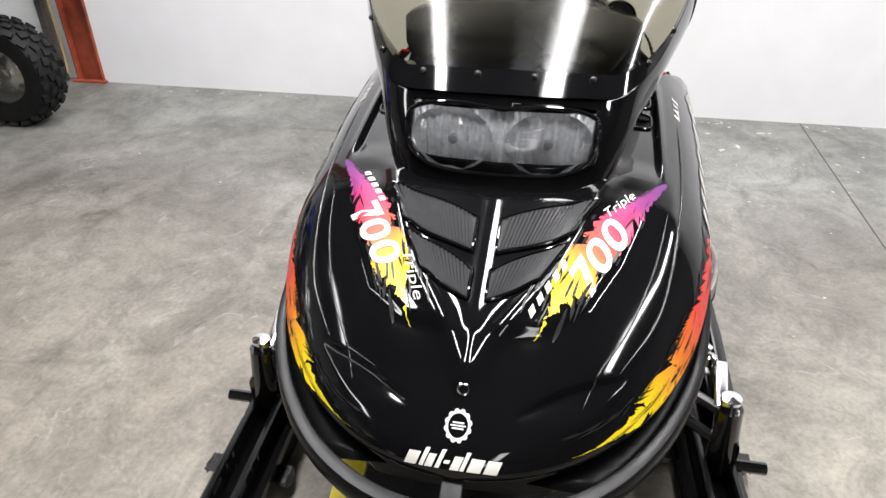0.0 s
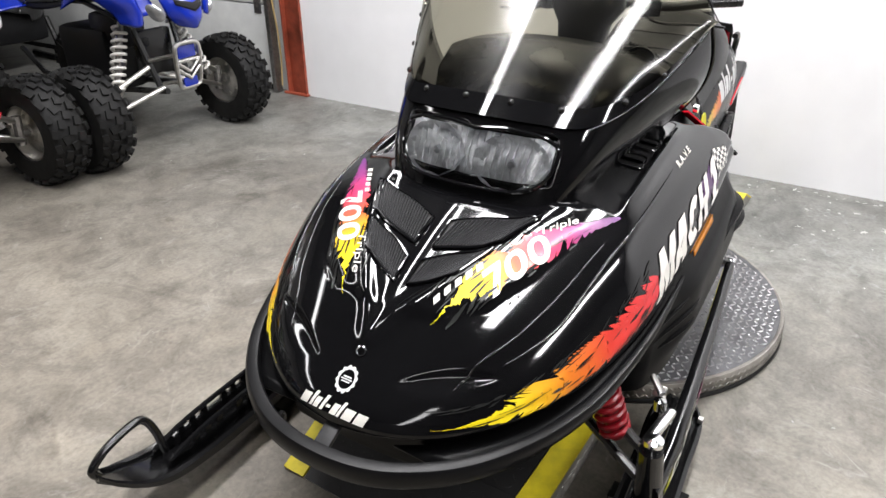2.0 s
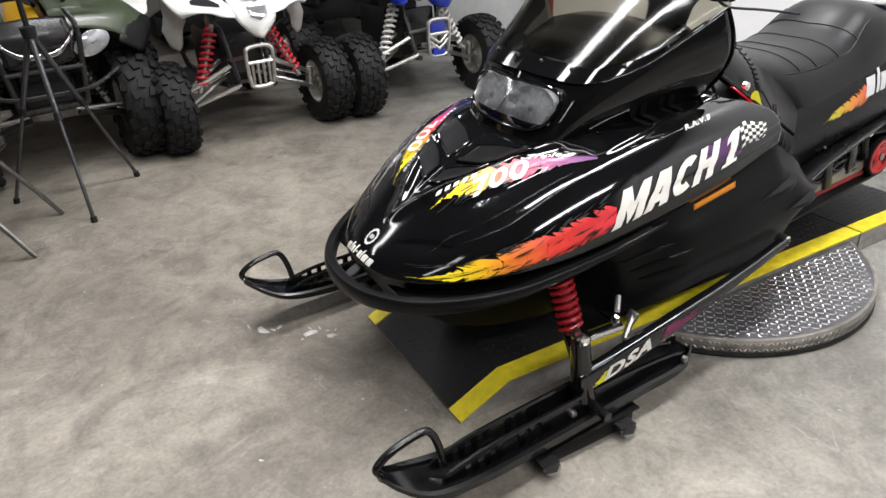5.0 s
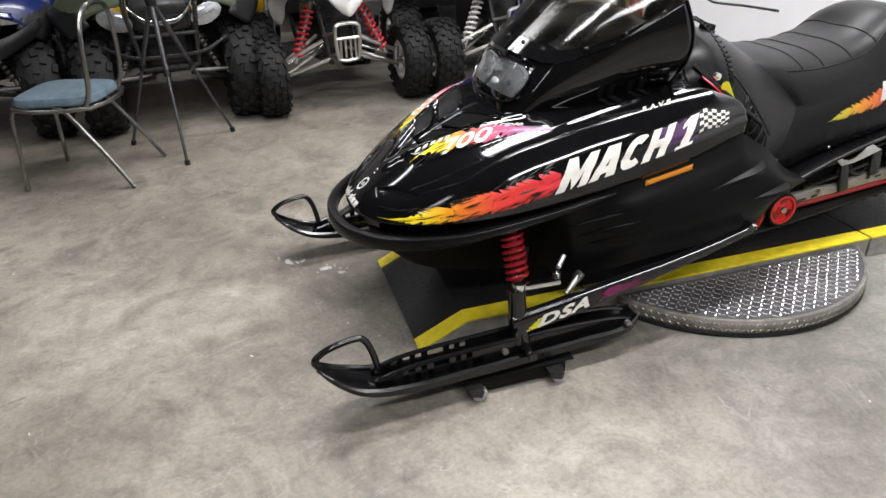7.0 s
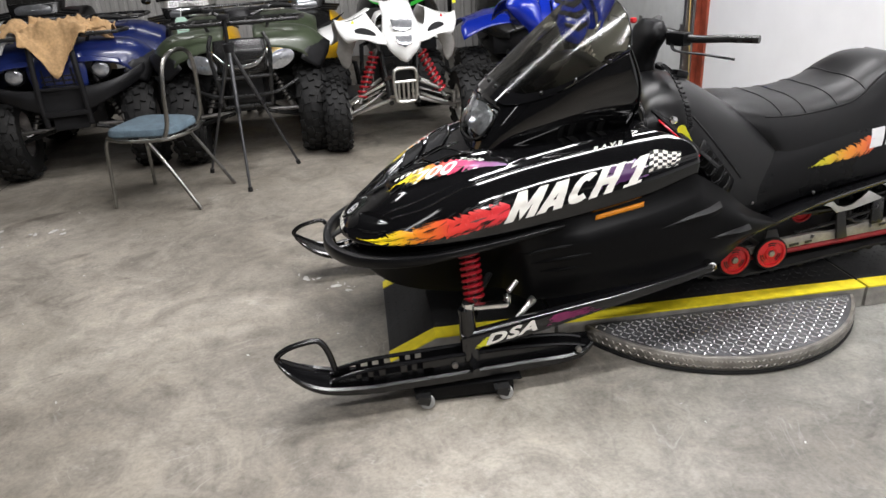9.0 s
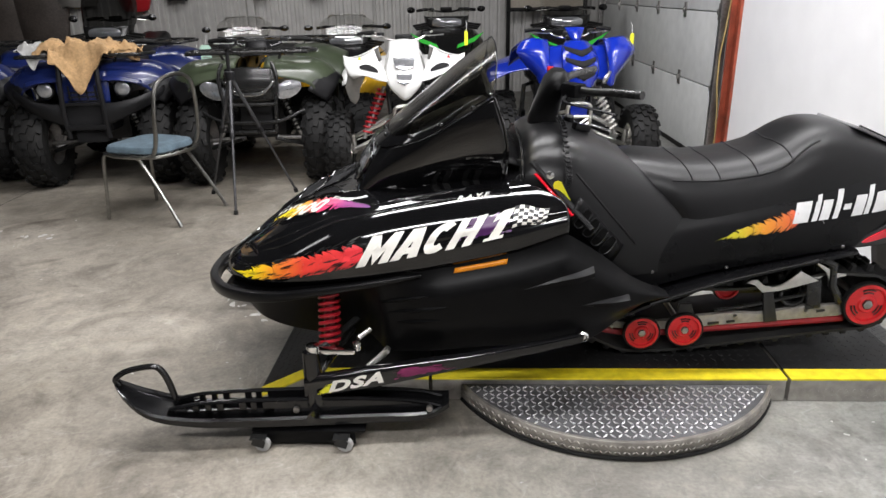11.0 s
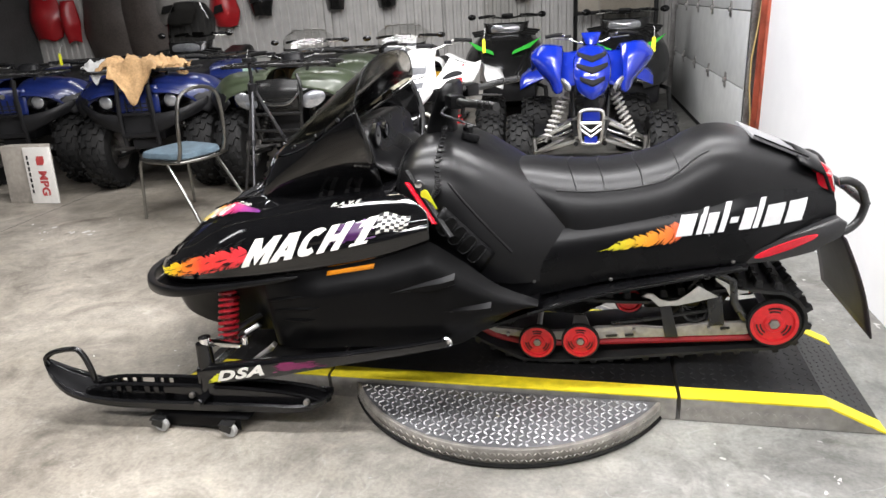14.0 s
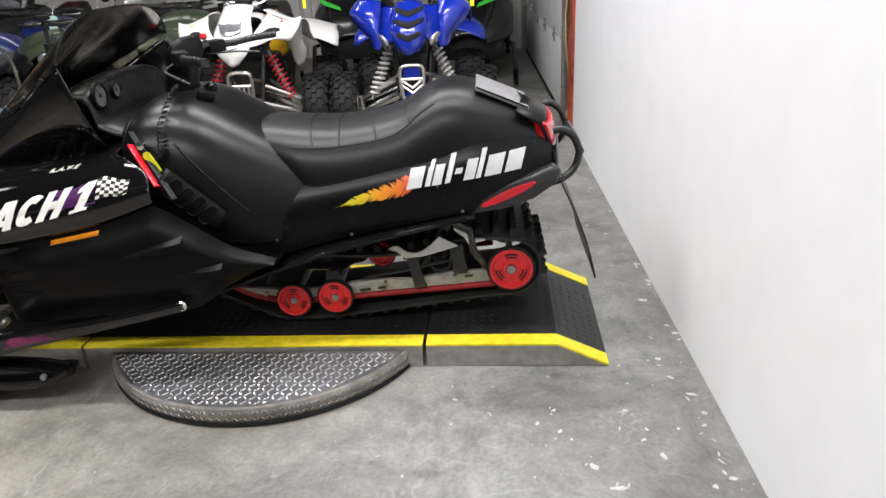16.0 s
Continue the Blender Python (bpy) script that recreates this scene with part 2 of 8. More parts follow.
def flame_material(name, stops):
    """Print whose colour runs along the decal (the u of its map)."""
    m = bpy.data.materials.new(name)
    m.use_nodes = True
    nt = m.node_tree
    b = nt.nodes["Principled BSDF"]
    uv = nt.nodes.new("ShaderNodeUVMap")
    sep = nt.nodes.new("ShaderNodeSeparateXYZ")
    nt.links.new(uv.outputs[0], sep.inputs[0])
    r = nt.nodes.new("ShaderNodeValToRGB")
    e = r.color_ramp.elements
    e[0].position, e[0].color = stops[0][0], (*stops[0][1], 1)
    e[1].position, e[1].color = stops[-1][0], (*stops[-1][1], 1)
    for p, c in stops[1:-1]:
        k = e.new(p)
        k.color = (*c, 1)
    nt.links.new(sep.outputs[0], r.inputs[0])
    nt.links.new(r.outputs[0], b.inputs["Base Color"])
    b.inputs["Roughness"].default_value = 0.36
    b.inputs["Coat Weight"].default_value = 0.22
    return m


SKIBLK = mat("ski_black", (0.006, 0.006, 0.0065), 0.16, grain=0.2, scale=60)
# slat black is lightened to grey in place of the ceiling's glints
SLAT = mat("vent_slat", (0.040, 0.040, 0.042), 0.26, grain=0.1, scale=60, spec=0.9)
GLOSS = mat("gloss_black", (0.004, 0.004, 0.0045), 0.07, coat=0.3, grain=0.15, scale=30)
PLASTIC = mat("black_plastic", (0.003, 0.003, 0.0033), 0.36, grain=0.25, scale=120, bump=0.08, spec=0.13)
SATIN = mat("satin_black", (0.0035, 0.0035, 0.004), 0.28, grain=0.2, scale=60, spec=0.19)
BUMPER = mat("bumper_rubber", (0.005, 0.005, 0.0055), 0.32, grain=0.2, scale=80, bump=0.04, spec=0.24)
VINYL = mat("seat_vinyl", (0.0045, 0.0045, 0.005), 0.36, grain=0.2, scale=260, bump=0.07, spec=0.29)
VINYL2 = mat("console_vinyl", (0.0035, 0.0035, 0.004), 0.31, grain=0.2, scale=260, bump=0.05, spec=0.28)
ENDCAP = mat("grey_plastic", (0.020, 0.020, 0.021), 0.4, grain=0.25, scale=150, bump=0.12)
RUBBER = mat("tyre_rubber", (0.008, 0.008, 0.008), 0.66, grain=0.5, scale=35, bump=0.35, dust=0.03, spec=0.28)
TRACKR = mat("track_rubber", (0.012, 0.012, 0.012), 0.7, grain=0.4, scale=60, bump=0.3, dust=0.08)
ALU = mat("aluminium", (0.62, 0.61, 0.58), 0.32, 1.0, grain=0.15, scale=60, bump=0.05)
CHROME = mat("chrome", (0.78, 0.78, 0.78), 0.12, 1.0, grain=0.08, scale=40)
STEEL = mat("dull_steel", (0.35, 0.34, 0.33), 0.42, 1.0, grain=0.3, scale=50, bump=0.1)
FRAMEBLK = mat("painted_frame", (0.012, 0.012, 0.012), 0.28, grain=0.3, scale=60)
RAILGREY = mat("rail_grey", (0.33, 0.315, 0.29), 0.4, 0.2, grain=0.3, scale=50)
RED = mat("red_plastic", (0.62, 0.02, 0.025), 0.35, grain=0.15, scale=60)
REDLENS = mat("red_lens", (0.6, 0.01, 0.025), 0.15, coat=0.5, grain=0.1, scale=90)
AMBER = mat("amber_lens", (0.70, 0.24, 0.008), 0.25, grain=0.1, scale=90)
TAGYEL = mat("yellow_tag", (0.80, 0.80, 0.03), 0.5, grain=0.1)
YELLOW = mat("yellow_strip", (0.80, 0.66, 0.02), 0.5, grain=0.22, scale=30, bump=0.1, dust=0.12)
WHITEPRINT = mat("white_print", (0.82, 0.80, 0.74), 0.3, coat=0.5, grain=0.05)
SILVERPRINT = mat("silver_print", (0.62, 0.62, 0.62), 0.35, grain=0.08)
PURPLE = mat("purple_print", (0.065, 0.012, 0.09), 0.3, coat=0.5, grain=0.1)
DARKPRINT = mat("dark_print", (0.01, 0.01, 0.01), 0.3)
SMOKE = glass("smoke_shield", (0.45, 0.43, 0.34), 0.13, 0.94)
LENS = glass("clear_lens", (0.95, 0.96, 0.97), 0.02, 0.98)
MIRROR = mat("lamp_reflector", (0.96, 0.97, 0.98), 0.17, 0.40, grain=0.25, scale=90)
CONCRETE = concrete_material()
WHITEWALL = mat("white_wall_panel", (0.86, 0.86, 0.87), 0.42, grain=0.03, scale=6, bump=0.04)
DOORPAINT = mat("door_panel_paint", (0.62, 0.63, 0.62), 0.5, grain=0.1, scale=9, bump=0.1)
RUSTRED = mat("red_oxide_paint", (0.27, 0.055, 0.028), 0.5, grain=0.5, scale=16, bump=0.25)
METALWALL = mat("ribbed_wall_paint", (0.54, 0.53, 0.51), 0.5, grain=0.12, scale=7, bump=0.05)
# turntable plate in two tones: pale raised diamonds, darker ground between
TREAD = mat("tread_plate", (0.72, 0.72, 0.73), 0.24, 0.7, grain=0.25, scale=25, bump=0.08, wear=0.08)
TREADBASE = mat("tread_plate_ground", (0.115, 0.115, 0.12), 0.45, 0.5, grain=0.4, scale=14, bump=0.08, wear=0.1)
SKIRT = mat("worn_tread_skirt", (0.33, 0.31, 0.28), 0.42, 0.45, grain=0.4, scale=20, bump=0.15)
TREADSIDE = mat("tread_side", (0.34, 0.325, 0.30), 0.42, 0.5, grain=0.3, scale=25, bump=0.15)
# black sheet; its blacker tone also holds the shade under the snowmobile
DECKBLK = mat("shaded_black_deck_plate", (0.007, 0.007, 0.0075), 0.55, 0.0, grain=0.4, scale=25, bump=0.15, dust=0.03)
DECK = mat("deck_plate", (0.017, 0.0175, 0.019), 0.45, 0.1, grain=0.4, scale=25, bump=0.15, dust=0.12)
FLAMES = flame_material("flame_print", [(0.0, (0.85, 0.72, 0.01)), (0.22, (0.85, 0.62, 0.01)), (0.42, (0.85, 0.22, 0.02)), (0.62, (0.75, 0.05, 0.035)), (1.0, (0.72, 0.035, 0.05))])
FLAMES2 = flame_material("flame_print_rainbow", [(0.0, (0.85, 0.75, 0.01)), (0.25, (0.85, 0.6, 0.01)), (0.42, (0.8, 0.12, 0.05)), (0.58, (0.68, 0.04, 0.12)), (0.76, (0.26, 0.03, 0.17)), (1.0, (0.10, 0.02, 0.15))])
FLAMES3 = flame_material("flame_print_seat", [(0.0, (0.55, 0.6, 0.02)), (0.3, (0.6, 0.5, 0.02)), (0.6, (0.75, 0.28, 0.02)), (1.0, (0.6, 0.06, 0.03))])


# ---- the hall ----
ROOM = Matrix.Translation((2.782, 0, 0)) @ Matrix.Rotation(radians(1.9), 4, "Z")
BACK, LEFT, NEAR, POST = 7.6, -9.5, -6.0, 2.80


def hall(bm, lo, hi, bevel=0.0):
    """A box in the hall's own axes, from corner lo to corner hi."""
    lo, hi = Vector(lo), Vector(hi)
    box(bm, ROOM @ ((lo + hi) / 2), hi - lo, ROOM.to_3x3().to_4x4(), bevel)


# for the unseen south and west walls, dark to keep hood reflections black
UNSEENWALL = mat("unseen_wall_dark", (0.06, 0.06, 0.06), 0.7, grain=0.2)


def build_hall():
    bm = bmesh.new()
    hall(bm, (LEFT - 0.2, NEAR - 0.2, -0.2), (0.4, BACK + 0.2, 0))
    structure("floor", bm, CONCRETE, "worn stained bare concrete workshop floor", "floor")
    # the slab's saw cuts
    bm = bmesh.new()
    hall(bm, (-1.5, -1.155, 0.0002), (0, -1.150, 0.0012))
    hall(bm, (-5.205, NEAR, 0.0002), (-5.2, BACK, 0.0012))
    structure("trim_joint", bm, mat("joint_dirt", (0.07, 0.065, 0.06), 0.9, grain=0.4), "dark narrow saw-cut joint in concrete floor", "floor joint")
    bm = bmesh.new()
    hall(bm, (0, NEAR, 0), (0.2, POST, CEILING))
    structure("wall_east", bm, WHITEWALL, "bright smooth white panelled workshop wall", "wall")
    bm = bmesh.new()
    hall(bm, (0.04, POST + 0.17, 0), (0.24, BACK + 0.2, CEILING))
    structure("wall_east_door_side", bm, DOORPAINT, "pale grey wall round the overhead door", "wall")
    bm = bmesh.new()
    hall(bm, (LEFT - 0.2, NEAR - 0.2, 0), (0.2, NEAR, CEILING))
    structure("wall_south", bm, UNSEENWALL, "unseen plain dark grey wall that closes the hall", "wall")
    bm = bmesh.new()
    hall(bm, (LEFT - 0.2, NEAR, 0), (LEFT, BACK + 0.2, CEILING))
    structure("wall_west", bm, UNSEENWALL, "unseen plain dark grey wall that closes the hall", "wall")
    # back wall: ribbed sheet metal
    bm = bmesh.new()
    outline = [(LEFT, BACK + 0.06), (0.04, BACK + 0.06)]
    u = 0.04
    while u > LEFT:
        for du, dv in ((0, 0.0), (0.036, 0.0), (0.048, 0.022), (0.085, 0.022), (0.097, 0.0)):
            outline.append((max(LEFT, u - du), BACK + dv))
        u -= 0.11
    outline.append((LEFT, BACK))
    own = bmesh.new()
    prism(own, outline, CEILING)
    bmesh.ops.transform(own, matrix=ROOM @ Matrix.Translation((0, 0, CEILING / 2)), verts=own.verts)
    join(bm, own)
    structure("wall_north", bm, METALWALL, "light grey vertically ribbed sheet metal back wall", "wall")
    # upright cover strips over its joints, and one girt
    for i, u in enumerate((-0.95, -3.1, -4.7, -6.9)):
        bm = bmesh.new()
        hall(bm, (u - 0.045, BACK - 0.05, 0), (u + 0.045, BACK - 0.003, CEILING), 0.006)
        structure("trim_column", bm, METALWALL, "pale painted upright strip on ribbed wall", "wall trim")
    # the ceiling is out of view; its near-black tone darkens reflections too
    bm = bmesh.new()
    hall(bm, (LEFT - 0.2, NEAR - 0.2, CEILING), (0.4, BACK + 0.2, CEILING + 0.15))
    structure("ceiling", bm, mat("ceiling_lining", (0.06, 0.06, 0.06), 0.8, grain=0.2), "dark grey workshop roof lining", "ceiling")
    # steel post at the end of the white wall
    post = thing("steel_post", "red oxide painted steel post with chipped edges", "post")
    post["kind"] = "structure"
    bm = bmesh.new()
    hall(bm, (-0.02, POST, 0), (0.2, POST + 0.012, CEILING), 0.003)
    hall(bm, (-0.02, POST + 0.16, 0), (0.2, POST + 0.172, CEILING), 0.003)
    hall(bm, (0.02, POST + 0.012, 0), (0.032, POST + 0.16, CEILING), 0.003)
    part("flanges", bm, RUSTRED, post)
    bm = bmesh.new()
    hall(bm, (-0.035, POST - 0.015, 0.0), (0.0, POST + 0.2, 0.014), 0.003)
    part("foot_plate", bm, RUSTRED, post, "red steel foot plate")
    bm = bmesh.new()
    pts = [ROOM @ Vector((-0.02 + 0.02 * math.sin(k * 1.3), POST + 0.225, 0.05 + 0.2 * k)) for k in range(19)]
    tube(bm, pts, 0.006, 6)
    part("cable", bm, mat("cable_tan", (0.42, 0.30, 0.12), 0.6, grain=0.2), post, "tan cable running down beside the post")
    # overhead door: flush panels with hinges, tracks and a rubber foot
    door = thing("door_1", "closed pale grey sectional overhead garage door", "garage door")
    door["kind"] = "structure"
    a, b = POST + 0.3, BACK - 0.35
    for k in range(6):
        bm = bmesh.new()
        hall(bm, (-0.005, a, 0.04 + 0.56 * k), (0.036, b, 0.04 + 0.56 * (k + 1) - 0.009), 0.006)
        part("panel", bm, DOORPAINT, door)
    bm = bmesh.new()
    for k in range(1, 6):
        for j in range(6):
            v = a + 0.09 + (b - a - 0.18) * j / 5
            z = 0.04 + 0.56 * k - 0.004
            hall(bm, (-0.014, v - 0.03, z - 0.06), (-0.004, v + 0.03, z + 0.06), 0.003)
            hall(bm, (-0.03, v - 0.012, z - 0.02), (-0.012, v + 0.012, z + 0.02), 0.003)
    part("hinges", bm, STEEL, door, "dull steel hinges between door panels")
    bm = bmesh.new()
    for v in (a - 0.04, b + 0.04):
        hall(bm, (-0.06, v - 0.02, 0), (-0.0, v + 0.02, 3.3), 0.004)
    part("track", bm, STEEL, door, "upright galvanised door tracks")
    bm = bmesh.new()
    hall(bm, (-0.01, a, 0.002), (0.034, b, 0.04), 0.004)
    part("bottom_seal", bm, RUBBER, door, "black rubber seal at the door's foot")


build_hall()


def flake_field():
    """Chips of white paint and scuffs that lie on the floor."""
    rng = random.Random(4)
    bm = bmesh.new()

    def chip(x, y, r):
        n = rng.randint(6, 10)
        a0 = rng.random() * 6.28
        sx, sy = r * rng.uniform(0.5, 1.4), r * rng.uniform(0.3, 0.8)
        ring = []
        for k in range(n):
            t = 2 * math.pi * k / n
            rr = rng.uniform(0.55, 1.1)
            u, v = sx * rr * math.cos(t), sy * rr * math.sin(t)
            ring.append((x + u * math.cos(a0) - v * math.sin(a0), y + u * math.sin(a0) + v * math.cos(a0)))
        top = [bm.verts.new((px, py, 0.0012)) for px, py in ring]
        low = [bm.verts.new((x + (px - x) * 1.1, y + (py - y) * 1.1, 0.0001)) for px, py in ring]
        bm.faces.new(top)
        for k in range(n):
            bm.faces.new((low[k], low[(k + 1) % n], top[(k + 1) % n], top[k]))

    for x, y, r in ((-0.307, 0.559, 0.032), (-0.17, 0.446, 0.028), (-0.11, 0.391, 0.028), (2.515, -0.472, 0.012), (2.388, -0.717, 0.014), (2.30, -0.47, 0.012), (2.44, -0.80, 0.018)):
        chip(x, y, r)
        for k in range(3):
            chip(x + rng.gauss(0, r), y + rng.gauss(0, r), r * 0.4)
    for k in range(45):  # along the white wall
        v = rng.uniform(-1.6, 2.8)
        p = ROOM @ Vector((-abs(rng.gauss(0, 0.07)) - 0.01, v, 0))
        chip(p.x, p.y, rng.uniform(0.004, 0.018))
    for k in range(45):
        chip(rng.gauss(2.45, 0.25), rng.gauss(-0.75, 0.4), rng.uniform(0.003, 0.010))
    for k in range(90):
        chip(rng.uniform(-3.5, 2.6), rng.uniform(-1.8, 2.6), rng.uniform(0.002, 0.008))
    for k in range(16):
        chip(rng.gauss(-1.95, 0.2), rng.gauss(1.55, 0.12), rng.uniform(0.006, 0.03))
    ob = part("paint_flakes", bm, mat("white_paint_chip", (0.46, 0.45, 0.43), 0.7, grain=0.35), None, "scattered white paint chips on concrete floor", flat=True)
    tagged(ob, category="paint chips", kind="stuff")


flake_field()


def strip_light(x, y, watts):
    lamp = thing("strip_light", "white double-tube fluorescent ceiling strip light, out of view", "ceiling light", "ceiling strip lights")
    lamp.location = (x, y, CEILING)
    bm = bmesh.new()
    box(bm, (0, 0, -0.035), (3.66, 0.38, 0.07), bevel=0.01)
    part("housing", bm, mat("lamp_enamel", (0.8, 0.8, 0.8), 0.4), lamp)
    li = bpy.data.lights.new("tube_light", "AREA")
    li.shape, li.size, li.size_y, li.energy, li.color = "RECTANGLE", 3.6, 0.32, watts, (1.0, 0.985, 0.998)
    ob = new("tube_light", li)
    ob.matrix_basis = pose(0, 0, -0.078)
    ob.parent = lamp


for strip in STRIPS:
    strip_light(*strip)


# ---- the snowmobile: x runs from its nose to its tail, y = 0 is its middle ----
from mathutils.bvhtree import BVHTree


def tree_of(bm):
    bmesh.ops.recalc_face_normals(bm, faces=bm.faces)
    bm.normal_update()
    return BVHTree.FromBMesh(bm)


sled = thing("snowmobile", "glossy black snowmobile with flame decals and smoked windshield, on a ramp", "snowmobile", at=(0, 0.095, 0), turn=1.3)

TOP = [(-0.095, 0.428), (-0.088, 0.447), (-0.067, 0.468), (-0.037, 0.490), (0.023, 0.533), (0.11, 0.594), (0.19, 0.640), (0.33, 0.702), (0.45, 0.735), (0.6, 0.765), (0.8, 0.795), (1.0, 0.812), (1.09, 0.812)]
EDGE = [(-0.095, 0.426), (-0.03, 0.437), (0.17, 0.474), (0.39, 0.504), (0.6, 0.533), (0.92, 0.597), (1.09, 0.652)]


def hood_half(x):
    if x < 0.55:
        s = clamp((0.55 - x) / 0.645)
        return 0.452 * (1 - s**2.3) ** 0.5 if s < 1 else 0.0
    return curve(x, [(0.55, 0.452), (0.75, 0.458), (0.92, 0.458), (1.09, 0.450)])


def near_line(p, line):
    best = 9.0
    for a, b in zip(line, line[1:]):
        ax, ay, bx, by = *a, *b
        t = clamp(((p[0] - ax) * (bx - ax) + (p[1] - ay) * (by - ay)) / ((bx - ax) ** 2 + (by - ay) ** 2))
        best = min(best, math.hypot(p[0] - ax - t * (bx - ax), p[1] - ay - t * (by - ay)))
    return best


ARM = [(0.018, 0.0), (0.08, 0.032), (0.155, 0.088), (0.22, 0.135), (0.32, 0.178), (0.46, 0.225)]
SPINE = [(0.11, 0.0), (0.36, 0.0)]
SCOOP = [(0.085, 0.0), (0.087, 0.06), (0.098, 0.13), (0.155, 0.205), (0.25, 0.256), (0.34, 0.288), (0.46, 0.33)]
SHOULDER = [(0.12, 0.275), (0.24, 0.335), (0.42, 0.372), (0.7, 0.385), (1.0, 0.37)]


def hood_point(x, r):
    if x > 0.8:  # the rear edge leans forward towards the middle
        x = 0.8 + (x - 0.8) * (0.955 + 0.135 * smooth(0.72, 1.0, abs(r)) - 0.8) / 0.29
    w, zt, ze = hood_half(x), curve(x, TOP), curve(x, EDGE)
    p = 2.75 + 1.2 * smooth(0.05, 0.7, x)
    full_at = 0.66 - 0.31 * smooth(0.0, 0.42, x)
    z = ze + (zt - ze) * (1 - abs(r) ** p) ** full_at
    y = w * r
    a = (x, abs(y))
    # raised arms of the vee, the spine, the lower lips of the scoops, the shoulder line
    fade = smooth(0.0, 0.05, x) * (1 - smooth(0.42, 0.48, x))
    d = near_line(a, ARM)
    z += 0.008 * math.exp(-((d / 0.020) ** 2)) * fade
    z += 0.003 * math.exp(-((near_line(a, SPINE) / 0.014) ** 2))
    inner = curve(x, [(0.018, 0.0), (0.08, 0.032), (0.155, 0.088), (0.22, 0.135), (0.32, 0.178), (0.46, 0.225)])
    if a[1] < inner:
        z -= 0.006 * smooth(0.0, 0.07, inner - a[1]) * smooth(0.04, 0.10, x) * (1 - smooth(0.40, 0.46, x))
    # pods under the slanted flames, with a crisp lower edge
    rim_y = curve(x, [(0.085, 0.06), (0.098, 0.13), (0.155, 0.205), (0.25, 0.256), (0.34, 0.288), (0.46, 0.33)])
    if a[1] < rim_y and x > 0.085:
        z += 0.009 * smooth(0.0, 0.022, near_line(a, SCOOP)) * smooth(0.0, 0.05, a[1] - inner + 0.03) * (1 - smooth(0.30, 0.44, x))
    z += 0.004 * math.exp(-((near_line(a, SHOULDER) / 0.03) ** 2)) * smooth(0.12, 0.3, x)
    # leaf-shaped hollows beside the nose badge, crisp along their rear edge
    if 0.087 < a[1] < 0.277:
        back = curve(a[1], [(0.087, -0.012), (0.15, 0.030), (0.21, 0.062), (0.277, 0.092)])
        wide = 0.004 + 0.055 * math.sin(math.pi * (a[1] - 0.087) / 0.19)
        if back - wide < x < back:
            z -= 0.010 * smooth(0.0, 0.008, back - x) * (1 - smooth(0.0, wide, back - x)) * math.sin(math.pi * (a[1] - 0.087) / 0.19) ** 0.5
    # rolled lip along the lower edge
    zf = (1 - abs(r) ** p) ** 0.66
    lip = smooth(-0.02, 0.08, x) * (0.006 * math.exp(-(((zf - 0.07) / 0.05) ** 2)) - 0.003 * math.exp(-(((zf - 0.19) / 0.05) ** 2)))
    y += math.copysign(lip, y)
    # pockets of the shoulder vents beside the cowl
    pocket = smooth(0.47, 0.56, x) * (1 - smooth(0.86, 0.95, x))
    z -= 0.012 * pocket * smooth(0.335, 0.322, a[1]) * smooth(0.22, 0.25, a[1])
    z += 0.005 * pocket * math.exp(-(((a[1] - 0.338) / 0.009) ** 2))
    return Vector((x, y, z))


def hood_grid():
    xs = [-0.095 + 0.05 * (k / 18) ** 2 for k in range(18)] + [-0.045 + 0.545 * k / 180 for k in range(180)] + [0.50 + 0.59 * k / 100 for k in range(101)]
    rs = [math.sin(math.pi / 2 * (k / 110)) ** 0.9 for k in range(111)]
    rs = [-r for r in rs[:0:-1]] + rs
    return [[hood_point(x, r) for r in rs] for x in xs]


bm = bmesh.new()
sheet(bm, hood_grid())
bmesh.ops.remove_doubles(bm, verts=bm.verts, dist=0.0008)
HOOD = tree_of(bm)
hood = part("hood", bm, GLOSS, sled, "glossy black moulded hood", thick=0.006, angle=60)


def on(tree, p, way, lift=0.0012):
    """The point where a line from p along way meets the surface, a little above it."""
    hit, nor, _, _ = tree.ray_cast(Vector(p), Vector(way))
    if hit is None:
        hit, nor, _, _ = tree.find_nearest(Vector(p))
    if nor.dot(Vector(way)) > 0:
        nor = -nor
    return hit + nor * lift


def cut_fine(bm, step):
    """Cuts flat letters or bars into pieces no longer than step, to bend over a surface."""
    bmesh.ops.triangulate(bm, faces=bm.faces)
    for axis in (0, 1):
        vals = [v.co[axis] for v in bm.verts]
        v = min(vals) + step
        while v < max(vals):
            co, no = Vector((0, 0, 0)), Vector((0, 0, 0))
            co[axis], no[axis] = v, 1
            bmesh.ops.bisect_plane(bm, geom=bm.verts[:] + bm.edges[:] + bm.faces[:], plane_co=co, plane_no=no)
            v += step


def lay(bm, place, tree, way, lift=0.0012):
    """Lays a flat bmesh (u, v) on a surface: place gives the point in space for (u, v)."""
    for v in bm.verts:
        v.co = on(tree, place(v.co.x, v.co.y), way, lift)


